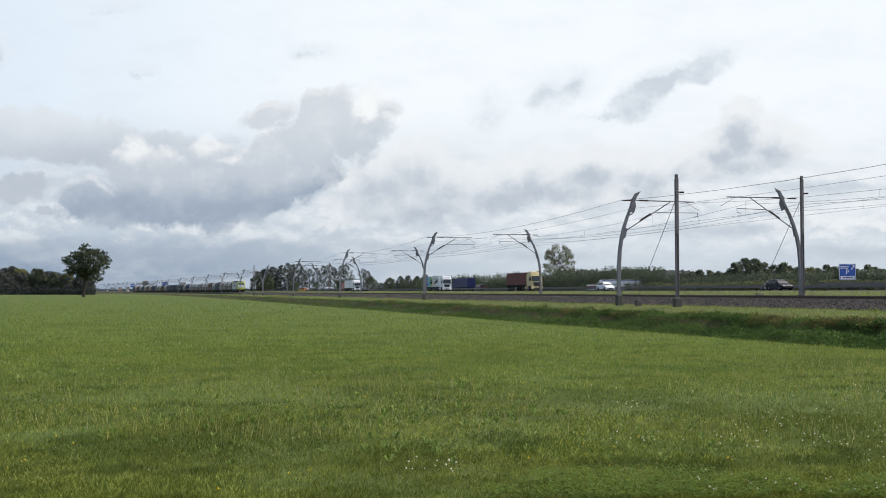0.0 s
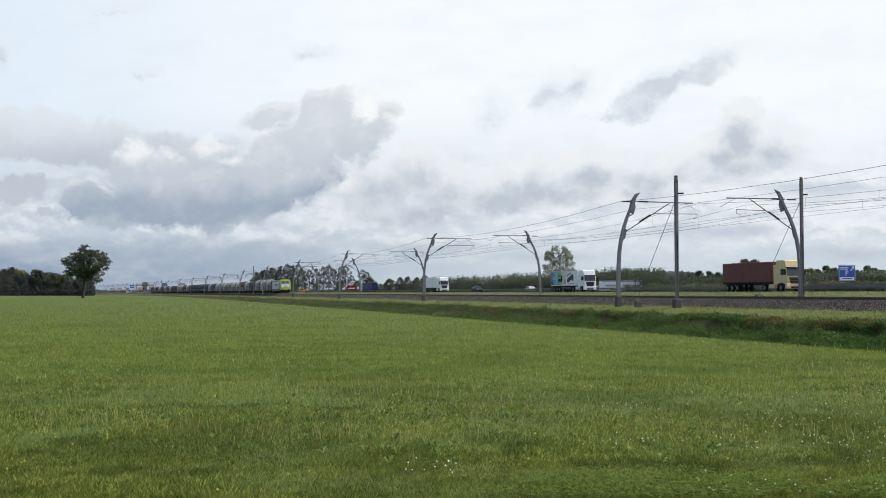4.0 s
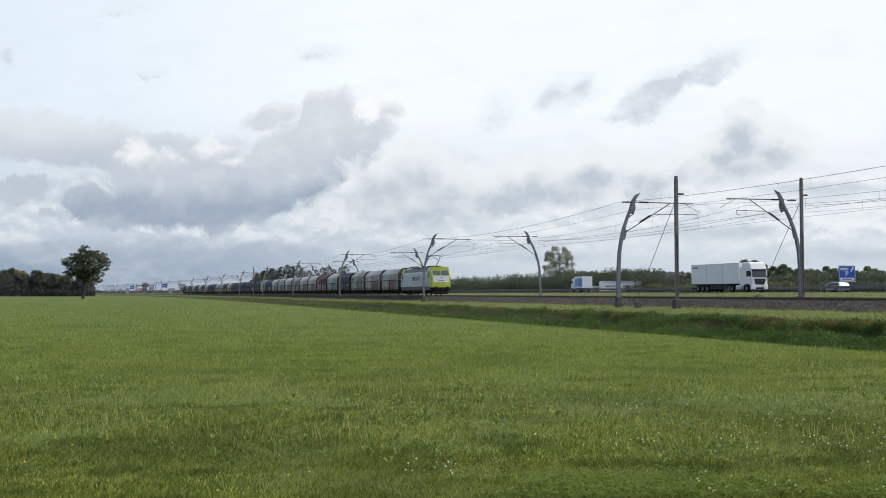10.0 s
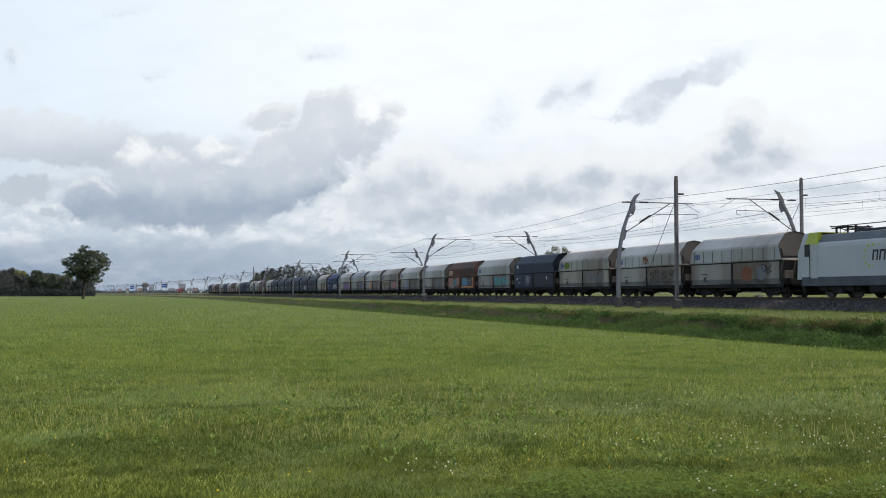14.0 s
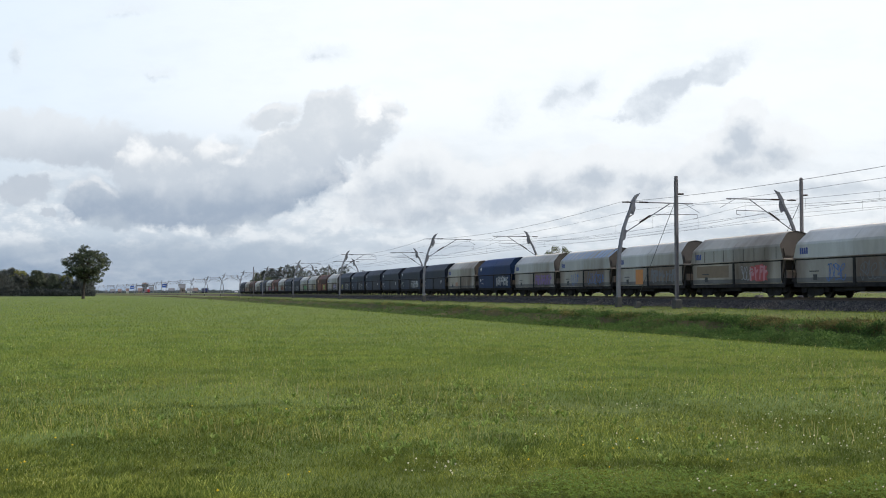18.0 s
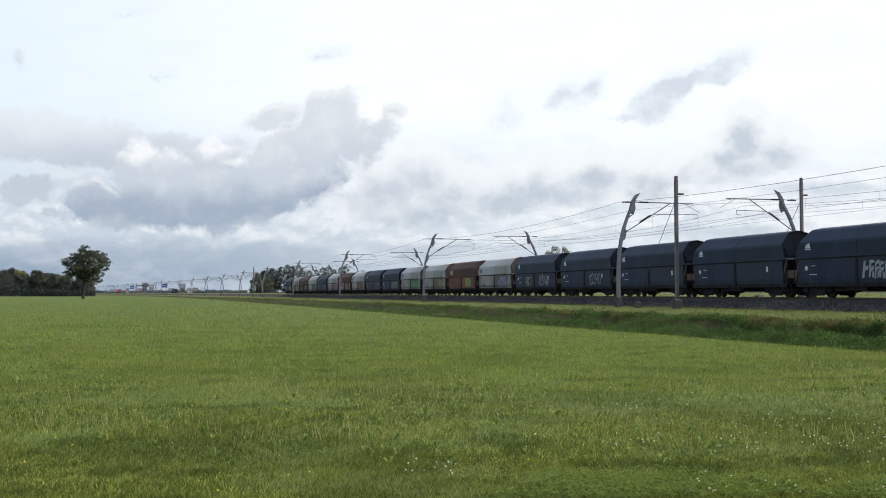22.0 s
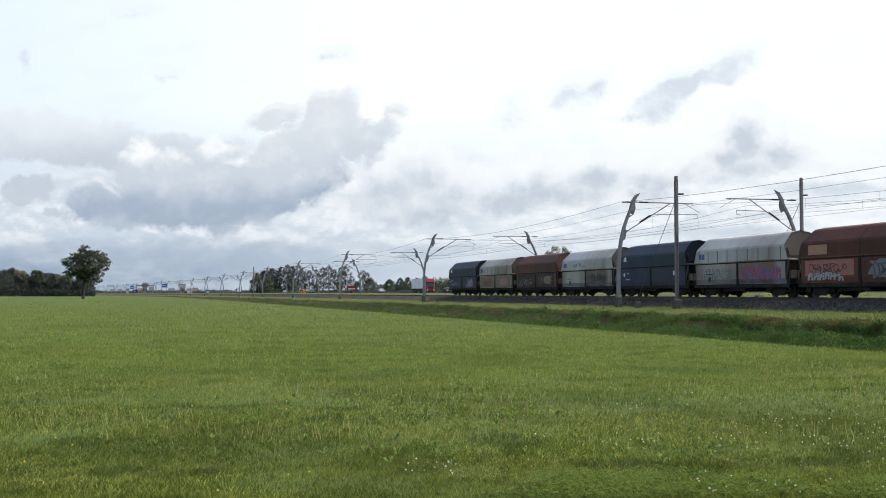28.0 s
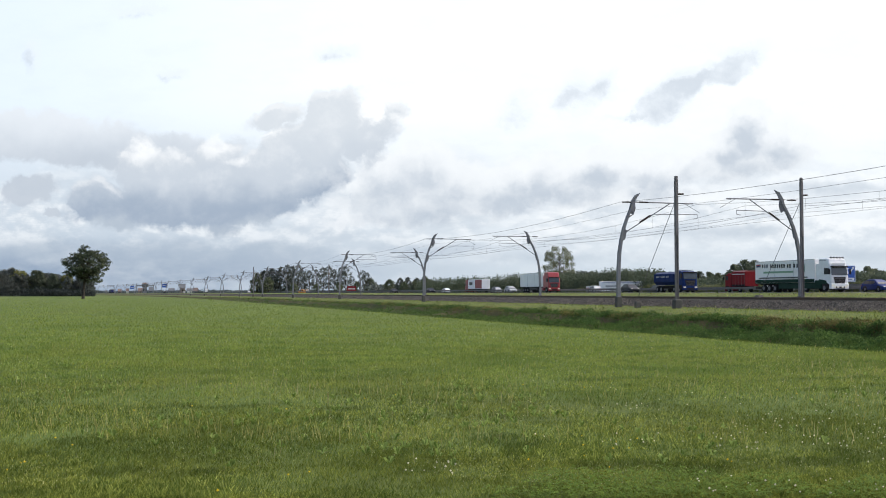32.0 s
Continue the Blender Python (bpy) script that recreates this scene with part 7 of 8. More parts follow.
def plant(t, k, d, z, turn=0, size=1.0):
    p = spot(k, d, z)
    t.matrix_basis = Matrix.LocRotScale(p, Euler((0, 0, turn)), (size, size, size))


# the lone tree in the meadow and the one beyond the motorway
lone = spreading_tree(5, "lone spreading dark green tree standing in the meadow", LEAF_L)
plant(lone, -0.329, 336, -0.35)
far_tree = tree(8, 16.4, 12.6, 5.4, "broad pale green tree with an open crown behind the motorway", LEAF_T, 130, 60, 0.27, dome=True)
plant(far_tree, 0.1065, 380, 1.2)

# stock trees, copied into the woods and rows
stock = [tree(20, 15.5, 10.5, 2.0, "dense dark green tree in a wood", LEAF_W, 90, 32, 0.62), tree(21, 13.0, 9.0, 1.2, "leafy green tree in a wood", LEAF, 90, 56, 0.42),
         tree(22, 17.0, 8.0, 3.0, "tall slender dark green tree", LEAF_W, 80, 30, 0.56), tree(23, 9.0, 7.5, 0.6, "low bushy green tree", LEAF, 75, 48, 0.38), tree(24, 11.5, 8.5, 1.2, "yellow-green tree in early autumn", LEAF_Y, 80, 48, 0.40),
         tree(26, 15.0, 6.5, 4.0, "thin-crowned tall tree with gaps in its foliage", LEAF_W, 64, 30, 0.32)]
used = set()


def grow(i, k, d, z, high, turn, group):
    s = high / (15.5, 13.0, 17.0, 9.0, 11.5, 15.0)[i]
    p = spot(k, d, z - 0.07 * high)
    m = Matrix.LocRotScale(p, Euler((0, 0, turn)), None)
    if i in used:
        t = copy_thing(stock[i], m)
    else:
        t = stock[i]
        used.add(i)
        t.matrix_basis = m
    t.scale = (s, s, s)
    tagged(t, group=group)


rng = random.Random(4)
# wood on the left, behind the lone tree
for i in range(80):
    x = rng.uniform(-40, 160)
    d = rng.uniform(600, 700)
    h = rng.uniform(11.0, 14.2) if x < 125 else rng.uniform(8.0, 11.0)
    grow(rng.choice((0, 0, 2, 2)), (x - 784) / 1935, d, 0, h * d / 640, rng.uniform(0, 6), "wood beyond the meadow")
for x, top in ((22, 473), (35, 474), (70, 478), (62, 477), (120, 482), (95, 484), (8, 476), (138, 486), (150, 497), (158, 503)):
    grow(rng.choice((0, 1, 4)), (x - 784) / 1935, 615, 0, (519.5 - top) / 1935 * 615 + 1.65, rng.uniform(0, 6), "wood beyond the meadow")
# copse beyond the line, tall and thin-crowned
for x, top, d, i in ((455, 482, 760, 1), (468, 478, 770, 0), (482, 474, 765, 0), (496, 470, 760, 2), (508, 465, 770, 5), (517, 468, 780, 2), (528, 466, 760, 5), (540, 480, 770, 5), (548, 476, 765, 5), (533, 474, 775, 5), (560, 474, 760, 5),
                     (572, 470, 765, 5), (582, 468, 770, 5), (592, 474, 760, 5), (604, 470, 770, 5), (612, 468, 765, 5), (622, 486, 780, 5), (632, 498, 760, 3), (642, 476, 770, 5), (650, 480, 765, 5), (655, 492, 770, 3), (475, 490, 745, 3), (520, 500, 745, 3), (560, 502, 745, 3), (600, 500, 745, 3)):
    grow(i, (x - 784) / 1935, d, 1.2, (519.5 - top) / 1935 * d + 0.45, rng.uniform(0, 6), "copse beside the motorway")
# trees round the far end of the belt
for x, top, d, i in ((690, 494, 520, 3), (708, 491, 500, 0), (722, 490, 500, 0), (738, 491, 505, 0), (752, 488, 500, 1), (735, 496, 480, 3), (715, 498, 480, 3), (760, 494, 480, 3)):
    grow(i, (x - 784) / 1935, d, 1.2, (519.5 - top) / 1935 * d + 0.45, rng.uniform(0, 6), "trees at the belt's end")
# row on the right
for x, top, d, i in ((1300, 466, 230, 1), (1318, 458, 235, 1), (1336, 459, 230, 1), (1352, 466, 238, 1), (1368, 470, 240, 1), (1386, 466, 235, 1), (1396, 472, 240, 3), (1412, 474, 240, 1), (1430, 472, 230, 4), (1446, 476, 235, 1), (1462, 470, 235, 1), (1476, 474, 240, 3),
                     (1290, 480, 240, 3), (1270, 482, 240, 3), (1255, 480, 250, 1), (1238, 479, 250, 1), (1222, 483, 245, 3), (1205, 486, 250, 3), (1535, 470, 240, 1), (1548, 474, 245, 1), (1560, 478, 240, 3), (1585, 472, 240, 1), (1515, 478, 250, 3), (1620, 474, 240, 1), (1660, 476, 240, 1)):
    grow(i, (x - 784) / 1935, d, 1.2, (519.5 - top) / 1935 * d + 0.45, rng.uniform(0, 6), "tree row beyond the motorway")
# the young belt along the motorway: too many to count
bn = np.random.default_rng(31)
pts = []
for i in range(4300):
    x = bn.uniform(760, 1620)
    d = bn.uniform(0, 1)
    off = 112 + 10 * d
    a = off / math.tan(math.atan((x - 784) / 1935) + TURN)
    p = along(a, off)
    h = 5.2 + 1.0 * noise.noise((a * 0.05, 0, 3)) + bn.uniform(-1.2, 0.7)
    if x > 1180:
        h -= 2.5
    for z in np.linspace(0.5, h, 7):
        pts.append((p.x + bn.normal(0, 0.16), p.y + bn.normal(0, 0.16), 1.2 + z * (0.97 + 0.05 * bn.uniform())))
v, f = leaves(bn, pts, 0.30, 7, np.array([0.20, 0.20, 0.46]))
tagged(new("tree_belt", raw_mesh("tree_belt", v, f, LEAF_B)), "long belt of young green trees along the motorway", "trees", "", "stuff")
pts = []
for i in range(1500):
    x = bn.uniform(1030, 1600)
    a = 110.6 / math.tan(math.atan((x - 784) / 1935) + TURN)
    p = along(a, 110.6 + bn.uniform(-0.7, 0.7))
    for z in np.linspace(0.2, 1.5 + 0.8 * noise.noise((a * 0.12, 4, 3)) + bn.uniform(-0.4, 0.5), 4):
        pts.append((p.x, p.y, 1.3 + z))
v, f = leaves(bn, pts, 0.26, 6, np.array([0.22, 0.22, 0.25]))
tagged(new("roadside_shrubs", raw_mesh("roadside_shrubs", v, f, LEAF_T)), "low yellow-green shrubs before the tree belt", "bushes", "", "stuff")
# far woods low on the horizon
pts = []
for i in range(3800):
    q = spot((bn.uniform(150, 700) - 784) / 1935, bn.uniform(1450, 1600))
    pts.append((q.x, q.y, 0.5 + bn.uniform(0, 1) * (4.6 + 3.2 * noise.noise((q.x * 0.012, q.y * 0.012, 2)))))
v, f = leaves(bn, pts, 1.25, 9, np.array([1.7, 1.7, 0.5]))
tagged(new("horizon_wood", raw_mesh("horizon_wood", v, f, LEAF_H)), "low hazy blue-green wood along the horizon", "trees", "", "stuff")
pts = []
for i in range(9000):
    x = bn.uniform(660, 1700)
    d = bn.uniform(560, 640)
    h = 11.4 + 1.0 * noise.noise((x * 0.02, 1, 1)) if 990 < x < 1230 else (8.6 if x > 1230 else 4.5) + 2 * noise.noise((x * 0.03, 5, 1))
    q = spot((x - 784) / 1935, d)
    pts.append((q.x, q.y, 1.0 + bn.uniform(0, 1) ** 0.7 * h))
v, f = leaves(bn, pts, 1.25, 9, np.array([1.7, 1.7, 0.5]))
tagged(new("far_wood", raw_mesh("far_wood", v, f, LEAF_F)), "far grey-green wood, paled with haze, low on the horizon", "trees", "", "stuff")

# ---- grass ----
gn = np.random.default_rng(7)


def blades(n_rng, base, high, width, bent=0.5):
    """Bent blades of two triangles each, rooted at base."""
    n = len(base)
    az = n_rng.uniform(0, 2 * np.pi, n)
    side = np.stack([np.cos(az), np.sin(az), np.zeros(n)], 1) * (width / 2)[:, None]
    lz = n_rng.uniform(0, 2 * np.pi, n)
    off = np.stack([np.cos(lz), np.sin(lz), np.zeros(n)], 1) * (high * n_rng.uniform(0.1, bent, n))[:, None]
    up = np.zeros((n, 3))
    up[:, 2] = high
    v = np.stack([base - side, base + side, base + up * 0.6 + off * 0.4 + side * 0.6, base + up + off], 1).reshape(-1, 3)
    k = np.arange(n)[:, None] * 4
    return v, np.concatenate([k + [0, 1, 2], k + [0, 2, 3]])


def meadow(n, near, far, kmax=0.44, power=1.0):
    """Roots spread over the meadow before the camera, thinning out with distance."""
    q = gn.uniform(0, 1, n) ** power
    d = 1 / (1 / far + (1 / near - 1 / far) * q)
    k = gn.uniform(-kmax, kmax, n)
    f, s = np.array(FORE), np.array(SIDE)
    p = f[None] * d[:, None] + s[None] * (k * d)[:, None]
    lim = np.array([FIELD_EDGE - 0.1 - bend(-x) for x in p[:, 0]])
    ok = p[:, 1] < lim
    return p[ok], d[ok]


base, d = meadow(310000, 8.6, 42.0)
keep = gn.uniform(0, 1, len(d)) > (d - 16) / 24
base, d = base[keep], d[keep]
base[:, 2] = [0.05 * noise.noise((x * 0.3, y * 0.3, 7.0)) + 0.02 * noise.noise((x, y, 1.0)) for x, y, _ in base]
patch = np.array([noise.noise((x * 0.45, y * 0.45, 0.0)) for x, y, _ in base[::1]])
fineN = np.array([noise.noise((x * 2.2, y * 2.2, 5.0)) for x, y, _ in base[::1]])
tuft = np.array([noise.noise((x * 6.5, y * 6.5, 13.0)) for x, y, _ in base])
high = (0.046 + 0.014 * patch + 0.024 * np.maximum(fineN, -0.4) + 0.026 * np.maximum(tuft, -0.6)) * gn.uniform(0.55, 1.4, len(base))
width = np.maximum(0.0026, d * 0.00034) * gn.uniform(0.7, 1.3, len(base))
v, f = blades(gn, base, np.maximum(high * 0.72, 0.015), width, 0.8)
tagged(new("meadow_grass", raw_mesh("meadow_grass", v, f, BLADE)), "short green meadow grass", "grass", "", "stuff")

base, d = meadow(380000, 17.0, 420.0)
keep = gn.uniform(0, 1, len(d)) < (d - 16) / 14
base, d = base[keep], d[keep]
patch = np.array([noise.noise((x * 0.3, y * 0.3, 0.0)) for x, y, _ in base])
high = (0.062 + 0.014 * patch) * gn.uniform(0.6, 1.35, len(base)) * (1 + np.minimum(d, 200) * 0.003)
width = d * 0.00050 * gn.uniform(0.7, 1.3, len(base))
az = gn.uniform(0, 2 * np.pi, len(base))
edge = np.stack([np.cos(az), np.sin(az), np.zeros(len(base))], 1) * (width / 2)[:, None]
tip = base + np.stack([gn.normal(0, 0.35, len(base)) * high, gn.normal(0, 0.35, len(base)) * high, high], 1)
v = np.stack([base - edge, base + edge, tip], 1).reshape(-1, 3)
tagged(new("distant_meadow_grass", raw_mesh("distant_meadow_grass", v, np.arange(len(base))[:, None] * 3 + [0, 1, 2], FIELD)), "short yellow-green meadow grass farther off", "grass", "", "stuff")

base, d = meadow(150000, 8.6, 34.0)
lusher = np.array([noise.noise((x * 0.8, y * 0.8, 21.0)) for x, y, _ in base])
high = (0.046 + 0.034 * lusher) * gn.uniform(0.5, 1.35, len(base))
v, f = blades(gn, base, np.maximum(high, 0.03), np.maximum(0.0020, d * 0.00025) * gn.uniform(0.7, 1.2, len(base)), 0.7)
tagged(new("longer_blades", raw_mesh("longer_blades", v, f, BLADE_L)), "longer pale green grass blades in the meadow", "grass", "", "stuff")

base, d = meadow(6000, 12.0, 48.0, power=1.0)
keep = np.array([noise.noise((x * 0.25, y * 0.25, 9.0)) for x, y, _ in base]) + gn.uniform(-0.35, 0.35, len(base)) > 0.12
base, d = base[keep], d[keep]
v, f = blades(gn, base, gn.uniform(0.09, 0.21, len(base)), np.maximum(0.0024, d * 0.00025), 0.3)
tagged(new("seed_stalks", raw_mesh("seed_stalks", v, f, STRAW)), "thin straw-coloured seed stalks in the meadow", "grass", "", "stuff")


def heads(name, n, near, far, radius, material, label, wish):
    base, d = meadow(n, near, far)
    m = Mesh()
    for (x, y, _), dd in zip(base, d):
        if not wish(x, y):
            continue
        r, z = radius * random.uniform(0.7, 1.25), random.uniform(0.07, 0.13)
        m.add([(x - r, y, z), (x, y - r, z), (x + r, y, z), (x, y + r, z), (x, y, z + r), (x, y, z - r * 0.7)], [(0, 1, 4), (1, 2, 4), (2, 3, 4), (3, 0, 4), (1, 0, 5), (2, 1, 5), (3, 2, 5), (0, 3, 5)])
    return tagged(new(name, m.data(name, material)), label, "flowers", "", "stuff")


SEED = plain("pale_seed_heads", (0.52, 0.50, 0.28), 0.8)
base, d = meadow(9000, 9.0, 45.0)
m = Mesh()
for (x, y, _), dd in zip(base, d):
    if noise.noise((x * 0.5, y * 0.5, 31.0)) + 0.5 * noise.noise((x * 2, y * 2, 33.0)) + random.uniform(-0.25, 0.25) < 0.12:
        continue
    r, z = max(0.0028, dd * 0.00026) * random.uniform(0.6, 1.2), random.uniform(0.05, 0.115)
    m.add([(x - r, y - r * 0.6, z), (x + r, y - r * 0.6, z), (x, y + r, z), (x + r * random.uniform(-1, 1), y, z + r * 2.6)], [(0, 1, 3), (1, 2, 3), (2, 0, 3), (0, 2, 1)])
tagged(new("seed_heads", m.data("seed_heads", SEED)), "tiny pale seed heads in the meadow grass", "grass", "", "stuff")
CLOVER = plain("clover_white", (0.62, 0.56, 0.42), 0.8)
DANDY = plain("dandelion_yellow", (0.62, 0.42, 0.02), 0.8)
clump = lambda x, y: noise.noise((x * 0.6, y * 0.6, 3.0))
heads("clover_flowers", 900, 8.6, 22, 0.0105, CLOVER, "small white clover heads in the grass", lambda x, y: clump(x, y) + 1.0 * (Vector((x, y, 0)).dot(SIDE) / Vector((x, y, 0)).dot(FORE)) / 0.45 > 0.55)
heads("dandelions", 150, 8.5, 28, 0.011, DANDY, "small yellow dandelion flowers in the grass", lambda x, y: noise.noise((x * 0.35, y * 0.35, 11.0)) > 0.18)

# rosettes of broad-leaved weeds, in loose colonies
WEED = leaf_material("weed_leaves", (0.085, 0.150, 0.026), (0.36, 0.43, 0.14), (0.17, 0.24, 0.05))
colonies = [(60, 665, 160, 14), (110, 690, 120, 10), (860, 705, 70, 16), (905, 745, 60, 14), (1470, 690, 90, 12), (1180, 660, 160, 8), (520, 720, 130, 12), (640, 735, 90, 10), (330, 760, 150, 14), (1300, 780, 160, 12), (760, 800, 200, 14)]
vs = []
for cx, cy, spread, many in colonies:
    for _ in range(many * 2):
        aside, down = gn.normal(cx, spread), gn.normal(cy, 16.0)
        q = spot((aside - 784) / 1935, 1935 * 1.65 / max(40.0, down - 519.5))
        for _ in range(8):
            t, r, w = gn.uniform(0, 6.283), gn.uniform(0.03, 0.065), gn.uniform(0.005, 0.010)
            o, s_ = np.array((math.cos(t), math.sin(t), 0)), np.array((-math.sin(t), math.cos(t), 0))
            b, up = np.array((q.x, q.y, 0.03)), np.array((0, 0, gn.uniform(0.02, 0.09)))
            vs.append([b, b + o * r * 0.5 + up + s_ * w, b + o * r + up * 0.9, b + o * r * 0.5 + up - s_ * w])
v = np.array(vs).reshape(-1, 3)
q = np.arange(len(v) // 4)[:, None] * 4
tagged(new("meadow_weeds", raw_mesh("meadow_weeds", v, np.concatenate([q + [0, 1, 2], q + [0, 2, 3]]), WEED)), "low rosettes of broad-leaved green weeds", "weeds", "", "stuff")

# flowering stalks of docks and hawkbits standing in the same colonies
STALK = leaf_material("pale_weed_stalks", (0.26, 0.25, 0.10), (0.60, 0.54, 0.30), (0.34, 0.32, 0.13))
vs = []
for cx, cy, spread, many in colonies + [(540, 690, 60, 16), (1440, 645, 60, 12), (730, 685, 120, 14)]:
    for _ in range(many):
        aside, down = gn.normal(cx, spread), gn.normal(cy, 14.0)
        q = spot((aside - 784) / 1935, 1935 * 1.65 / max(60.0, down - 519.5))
        h, w = gn.uniform(0.08, 0.22), 0.00022 * q.length
        lean, t = gn.normal(0, 0.10, 2) * h, gn.uniform(0, 3.14)
        b, top = np.array((q.x, q.y, 0.0)), np.array((q.x + lean[0], q.y + lean[1], h))
        o = np.array((math.cos(t), math.sin(t), 0)) * w
        vs.append([b - o, b + o, top + o * 0.6, top - o * 0.6])
        for k in range(4):
            c = b + (top - b) * gn.uniform(0.55, 1.05)
            g = np.array((*gn.normal(0, 1, 2), 0.4)) * w * 2.6
            vs.append([c, c + g * 0.5 + o, c + g, c + g * 0.5 - o])
v = np.array(vs).reshape(-1, 3)
q = np.arange(len(v) // 4)[:, None] * 4
tagged(new("weed_stalks", raw_mesh("weed_stalks", v, np.concatenate([q + [0, 1, 2], q + [0, 2, 3]]), STALK)), "pale flowering weed stalks standing in the meadow", "weeds", "", "stuff")

# the ditch's far bank: low rough herbs, with taller brownish tufts along its brow
HERB = leaf_material("rough_herbage", (0.040, 0.084, 0.020), (0.128, 0.205, 0.052), (0.085, 0.130, 0.036), (0.018, 0.040, 0.010))
BANKG = leaf_material("bank_blades", (0.040, 0.085, 0.018), (0.125, 0.195, 0.046), (0.09, 0.135, 0.034), (0.020, 0.045, 0.010))
DRY = leaf_material("withered_tufts", (0.078, 0.068, 0.024), (0.25, 0.218, 0.080), (0.085, 0.098, 0.026), (0.042, 0.038, 0.014))


def along_bank(n, o0, o1, near=24, far=420):
    a = 1 / (1 / far + (1 / near - 1 / far) * gn.uniform(0, 1, n))
    return a, gn.uniform(o0, o1, n)


a, off = along_bank(52000, 24.2, 29.7)
lump = np.array([0.8 * noise.noise((x * 0.30, o * 0.9, 2.0)) + 0.6 * noise.noise((x * 0.9, o * 1.6, 6.0)) for x, o in zip(a, off)])
c = np.array([tuple(along(x, o, ground_z(o) + gn.uniform(0.4, 1.0) * max(0.03, 0.06 + (1.05 if o < 28.0 else 0.40) * q))) for x, o, q in zip(a, off, lump)])
bare = np.array([noise.noise((x * 0.16, 3.0, 9.0)) + 0.5 * noise.noise((x * 0.7, o, 9.0)) for x, o in zip(a, off)])
c = c[~((off > 27.9) & (off < 28.9) & (bare > 0.15))]      # the earthen scarp shows in places
v, f = leaves(gn, c, 0.066, 5, np.array([0.13, 0.11, 0.05]))
tagged(new("bank_herbs", raw_mesh("bank_herbs", v, f, HERB)), "rough dark green herbs on the ditch bank", "herbs", "", "stuff")
a, off = along_bank(9000, 28.5, 29.8)
lump = np.array([noise.noise((x * 0.25, o * 0.7, 8.0)) for x, o in zip(a, off)])
a, off, lump = a[lump > 0.05], off[lump > 0.05], lump[lump > 0.05]
c = np.array([tuple(along(x, o, ground_z(o) + gn.uniform(0.0, 0.07 + 0.45 * max(0.0, q)))) for x, o, q in zip(a, off, lump)])
v, f = leaves(gn, c, 0.065, 8, np.array([0.14, 0.10, 0.06]))
tagged(new("bank_tufts", raw_mesh("bank_tufts", v, f, DRY)), "withered brown-green tufts along the bank's brow", "herbs", "", "stuff")


# ragged herbs that lean out over the scarp
a, off = along_bank(13000, 28.7, 29.7)
lump = np.array([noise.noise((x * 0.55, o * 0.4, 17.0)) + 0.5 * noise.noise((x * 1.7, o, 18.0)) for x, o in zip(a, off)])
a, off, lump = a[lump > 0.0], off[lump > 0.0], lump[lump > 0.0]
c = np.array([tuple(along(x, o, ground_z(o) + gn.uniform(0.0, 1.0) * (0.05 + 0.55 * q))) for x, o, q in zip(a, off, lump)])
v, f = leaves(gn, c, 0.075, 6, np.array([0.12, 0.10, 0.06]))
tagged(new("brow_herbs", raw_mesh("brow_herbs", v, f, HERB)), "ragged green herbs leaning over the bank's brow", "herbs", "", "stuff")


def sward(name, n, o0, o1, tall, mat, label, near=24, far=420, wide=0.00035):
    a, off = along_bank(n, o0, o1, near, far)
    base = np.array([tuple(along(x, o, ground_z(o) - 0.02)) for x, o in zip(a, off)])
    patch = np.array([noise.noise((x * 0.5, o * 0.9, 2.0)) for x, o in zip(a, off)])
    high = np.maximum(0.02, tall * (1 + 0.8 * patch) * gn.uniform(0.5, 1.4, len(a)))
    v, f = blades(gn, base, high, np.maximum(0.004, a * wide), 0.9)
    return tagged(new(name, raw_mesh(name, v, f, mat)), label, "grass", "", "stuff")


sward("verge_grass", 60000, 29.7, 38.0, 0.06, FIELD, "short yellow-green grass on the verge")
sward("ditch_edge_grass", 14000, 19.6, 20.4, 0.06, BLADE, "grass along the meadow's edge")
sward("bank_grass", 14000, 25.0, 29.0, 0.18, TALL, "longer dark grass on the ditch bank")
sward("bank_blades", 16000, 24.6, 29.4, 0.20, BANKG, "bright green blades on the ditch bank", wide=0.00024)
sward("verge_tufts", 12000, 29.8, 37.6, 0.13, BLADE, "longer green tufts on the railway verge", wide=0.00028)
sward("dry_verge_blades", 4500, 29.0, 30.6, 0.18, DRY, "dry straw-brown grass along the brow of the bank", wide=0.0002)
sward("verge_stalks", 600, 28.6, 36.6, 0.22, STRAW, "tall straw stalks on the railway verge", wide=0.00015)
sward("road_verge_grass", 20000, 52.0, 75.0, 0.16, BLADE, "green grass between railway and motorway", 60, 600)

# stones of the track bed
n = 30000
a = 1 / (1 / 260 + (1 / 24 - 1 / 260) * gn.uniform(0, 1, n))
off = gn.uniform(37.7, 40.1, n)
z = np.interp(off, [37.5, 38.0, 39.4, 39.8, 47.7], [0.60, 0.72, 1.12, 1.16, 1.16])
c = np.array([tuple(along(x, o, q)) for x, o, q in zip(a, off, z)])
r = gn.uniform(0.028, 0.062, (n, 1)) * (1 + np.minimum(a, 160)[:, None] * 0.004)
shape = np.array([(1, 0, -0.4), (-0.5, 0.87, -0.4), (-0.5, -0.87, -0.4), (0, 0, 0.9)])
v = (c[:, None, :] + shape[None] * r[:, None] * gn.uniform(0.6, 1.4, (n, 4, 1))).reshape(-1, 3)
k = np.arange(n)[:, None] * 4
f = np.concatenate([k + q for q in ([0, 1, 3], [1, 2, 3], [2, 0, 3], [0, 2, 1])])
tagged(new("ballast_stones", raw_mesh("ballast_stones", v, f, STONE)), "loose grey crushed stones beside the rails", "stones", "", "stuff")

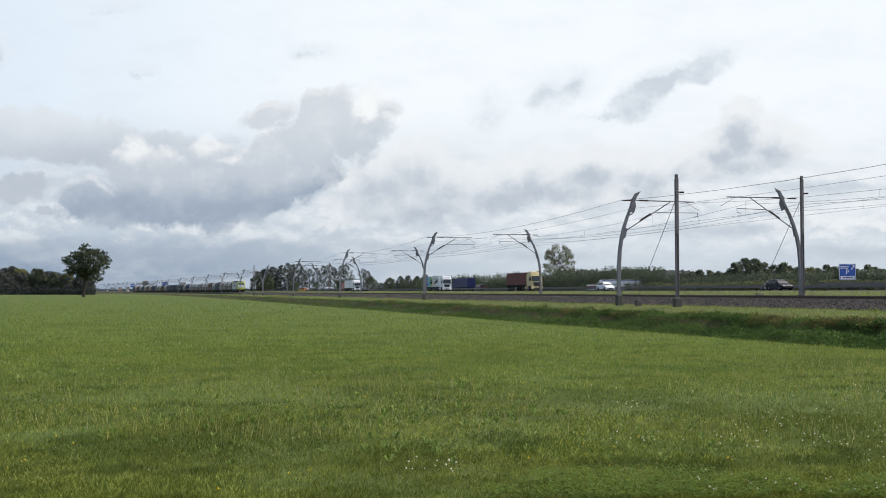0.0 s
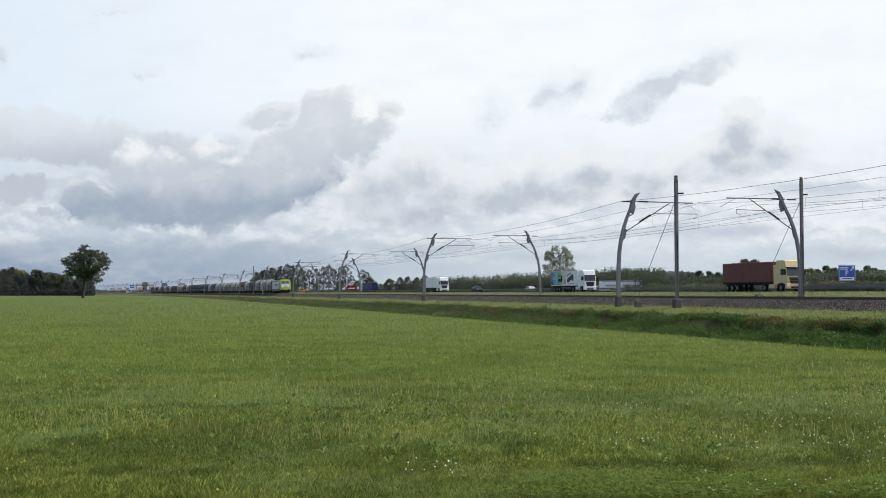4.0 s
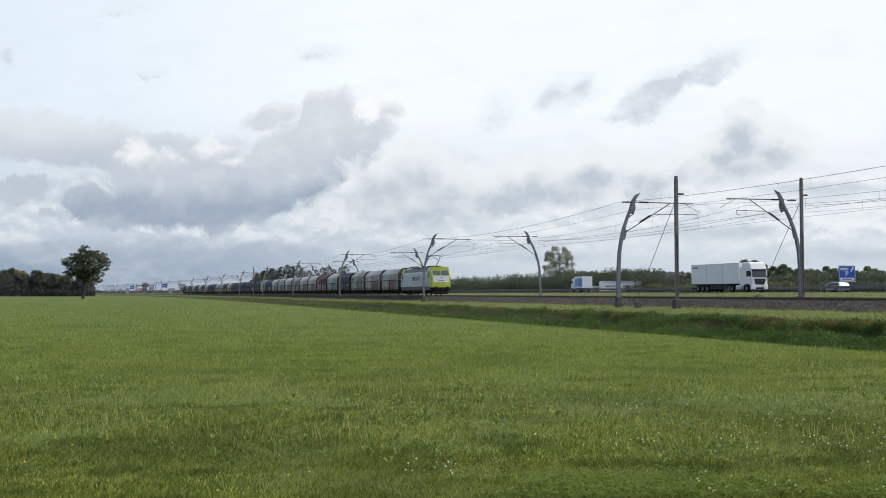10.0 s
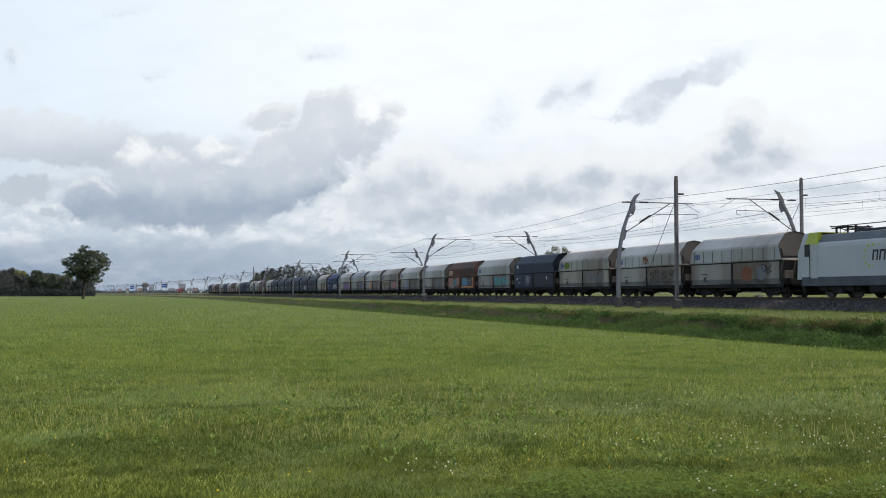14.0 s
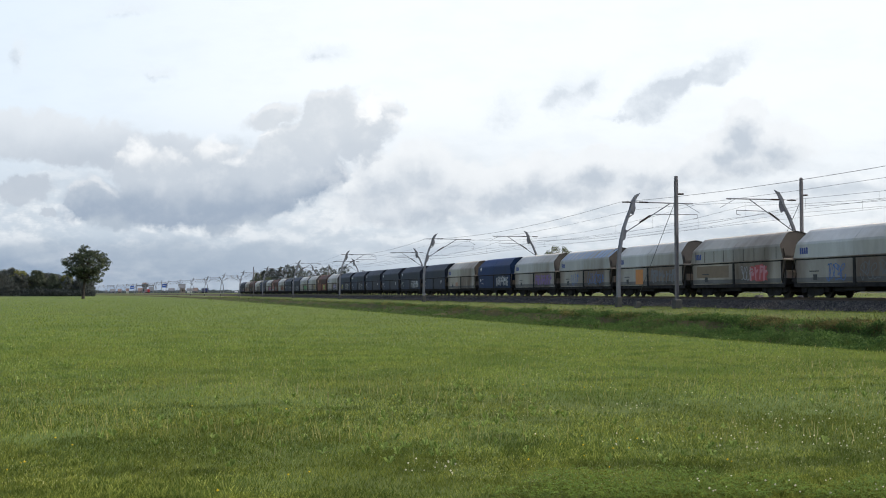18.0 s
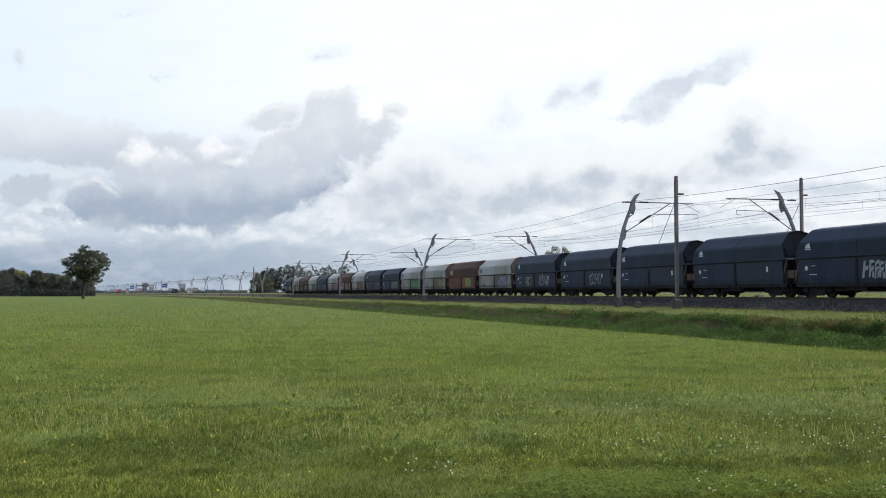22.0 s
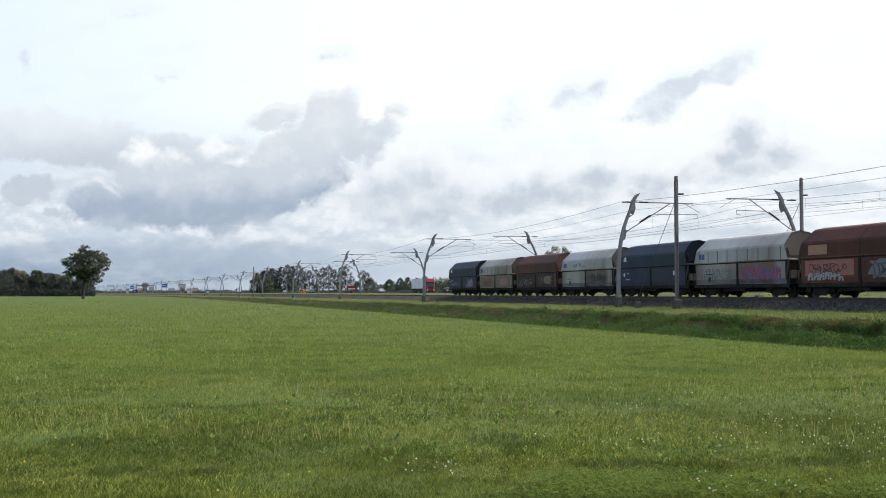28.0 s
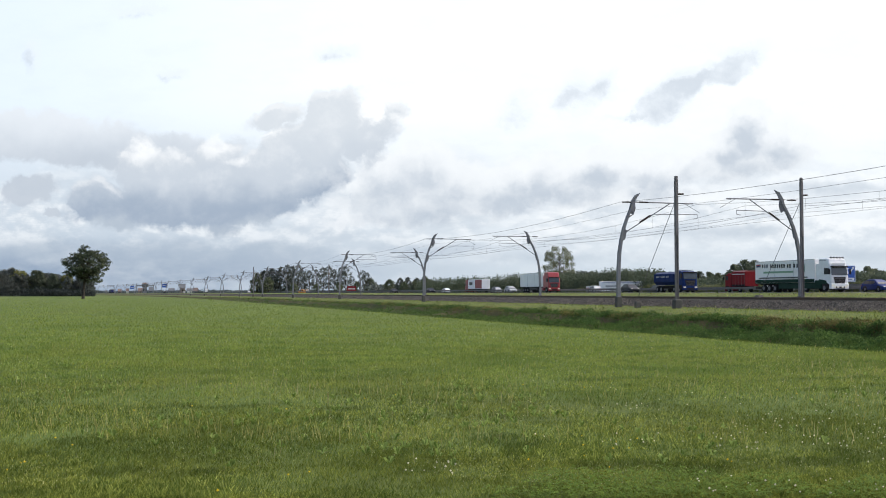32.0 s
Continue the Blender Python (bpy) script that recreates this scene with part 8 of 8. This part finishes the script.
# broad clover leaves in the foreground, and low bushes closing the foot of the wood
base, d = meadow(24000, 8.6, 11.0)
side_k = base @ np.array(SIDE) / d
reach = np.array([0.9 + 0.5 * noise.noise((x * 1.5, y * 1.5, 3.0)) + 0.4 * noise.noise((x * 5, y * 5, 8.0)) for x, y, _ in base])
keep = np.minimum(np.hypot((side_k - 0.20) / 0.15, (d - 9.0) / 1.0), np.hypot((side_k - 0.40) / 0.07, (d - 8.9) / 0.7)) < reach
base = base[keep]
base[:, 2] = gn.uniform(0.04, 0.10, len(base))
CLOVER_LEAF = leaf_material("clover_leaves", (0.050, 0.105, 0.010), (0.25, 0.36, 0.045), (0.13, 0.21, 0.022))
turn = gn.uniform(0, 2 * np.pi, len(base))
vs = []
for k in range(3):
    t = turn + k * 2.094
    out_, across = np.stack([np.cos(t), np.sin(t), gn.uniform(-0.2, 0.35, len(base))], 1), np.stack([-np.sin(t), np.cos(t), np.zeros(len(base))], 1)
    s = gn.uniform(0.011, 0.019, (len(base), 1))
    vs.append(np.stack([base, base + out_ * s * 0.7 + across * s * 0.55, base + out_ * s * 1.2, base + out_ * s * 0.7 - across * s * 0.55], 1))
v = np.concatenate(vs).reshape(-1, 3)
q = np.arange(len(v) // 4)[:, None] * 4
tagged(new("clover_leaves", raw_mesh("clover_leaves", v, np.concatenate([q + [0, 1, 2], q + [0, 2, 3]]), CLOVER_LEAF)), "three-lobed dark green clover leaves", "clover", "", "stuff")
pts = []
for i in range(1800):
    q = spot((bn.uniform(-60, 165) - 784) / 1935, bn.uniform(585, 610))
    pts.append((q.x, q.y, bn.uniform(0.0, max(0.8, 2.6 + 4.5 * noise.noise((q.x * 0.09, q.y * 0.09, 6))))))
v, f = leaves(bn, pts, 0.7, 10, np.array([0.9, 0.9, 0.6]))
tagged(new("undergrowth", raw_mesh("undergrowth", v, f, LEAF_U)), "dark undergrowth along the foot of the wood", "bushes", "", "stuff")
def motions():
    """Everything that moves: the train, the road users and the clouds."""
    for n, w in enumerate([loco] + wagons):
        back = -10.2 if n == 0 else WAGON * (n - 0.5)
        rows = []
        for i in range(17):
            t = 2.0 * i
            a = 88.6 + back + SPEED * (13 - t)
            rows.append((t, on_line(a, NEAR_TRACK, RAIL_Z)))
        walk(w, rows)
    for t, off, back, course in traffic:
        rows = []
        for i in range(17):
            s = 2.0 * i
            a = course(s)
            rows.append((s, on_line(a, off, ROAD_Z, back)))
        walk(t, rows)
    walk(low_shell, [(0, pose(0, 0, 0, 0, 0, 0.15)), (16, pose(0, 0, 0, 0, 0, -0.05)), (32, pose(0, 0, 0, 0, 0, -0.25))])
    walk(high_shell, [(0, pose(0, 0, 0, 0, 0, 0.4)), (16, pose(0, 0, 0, 0, 0, -0.3)), (32, pose(0, 0, 0, 0, 0, -1.0))])


motions()
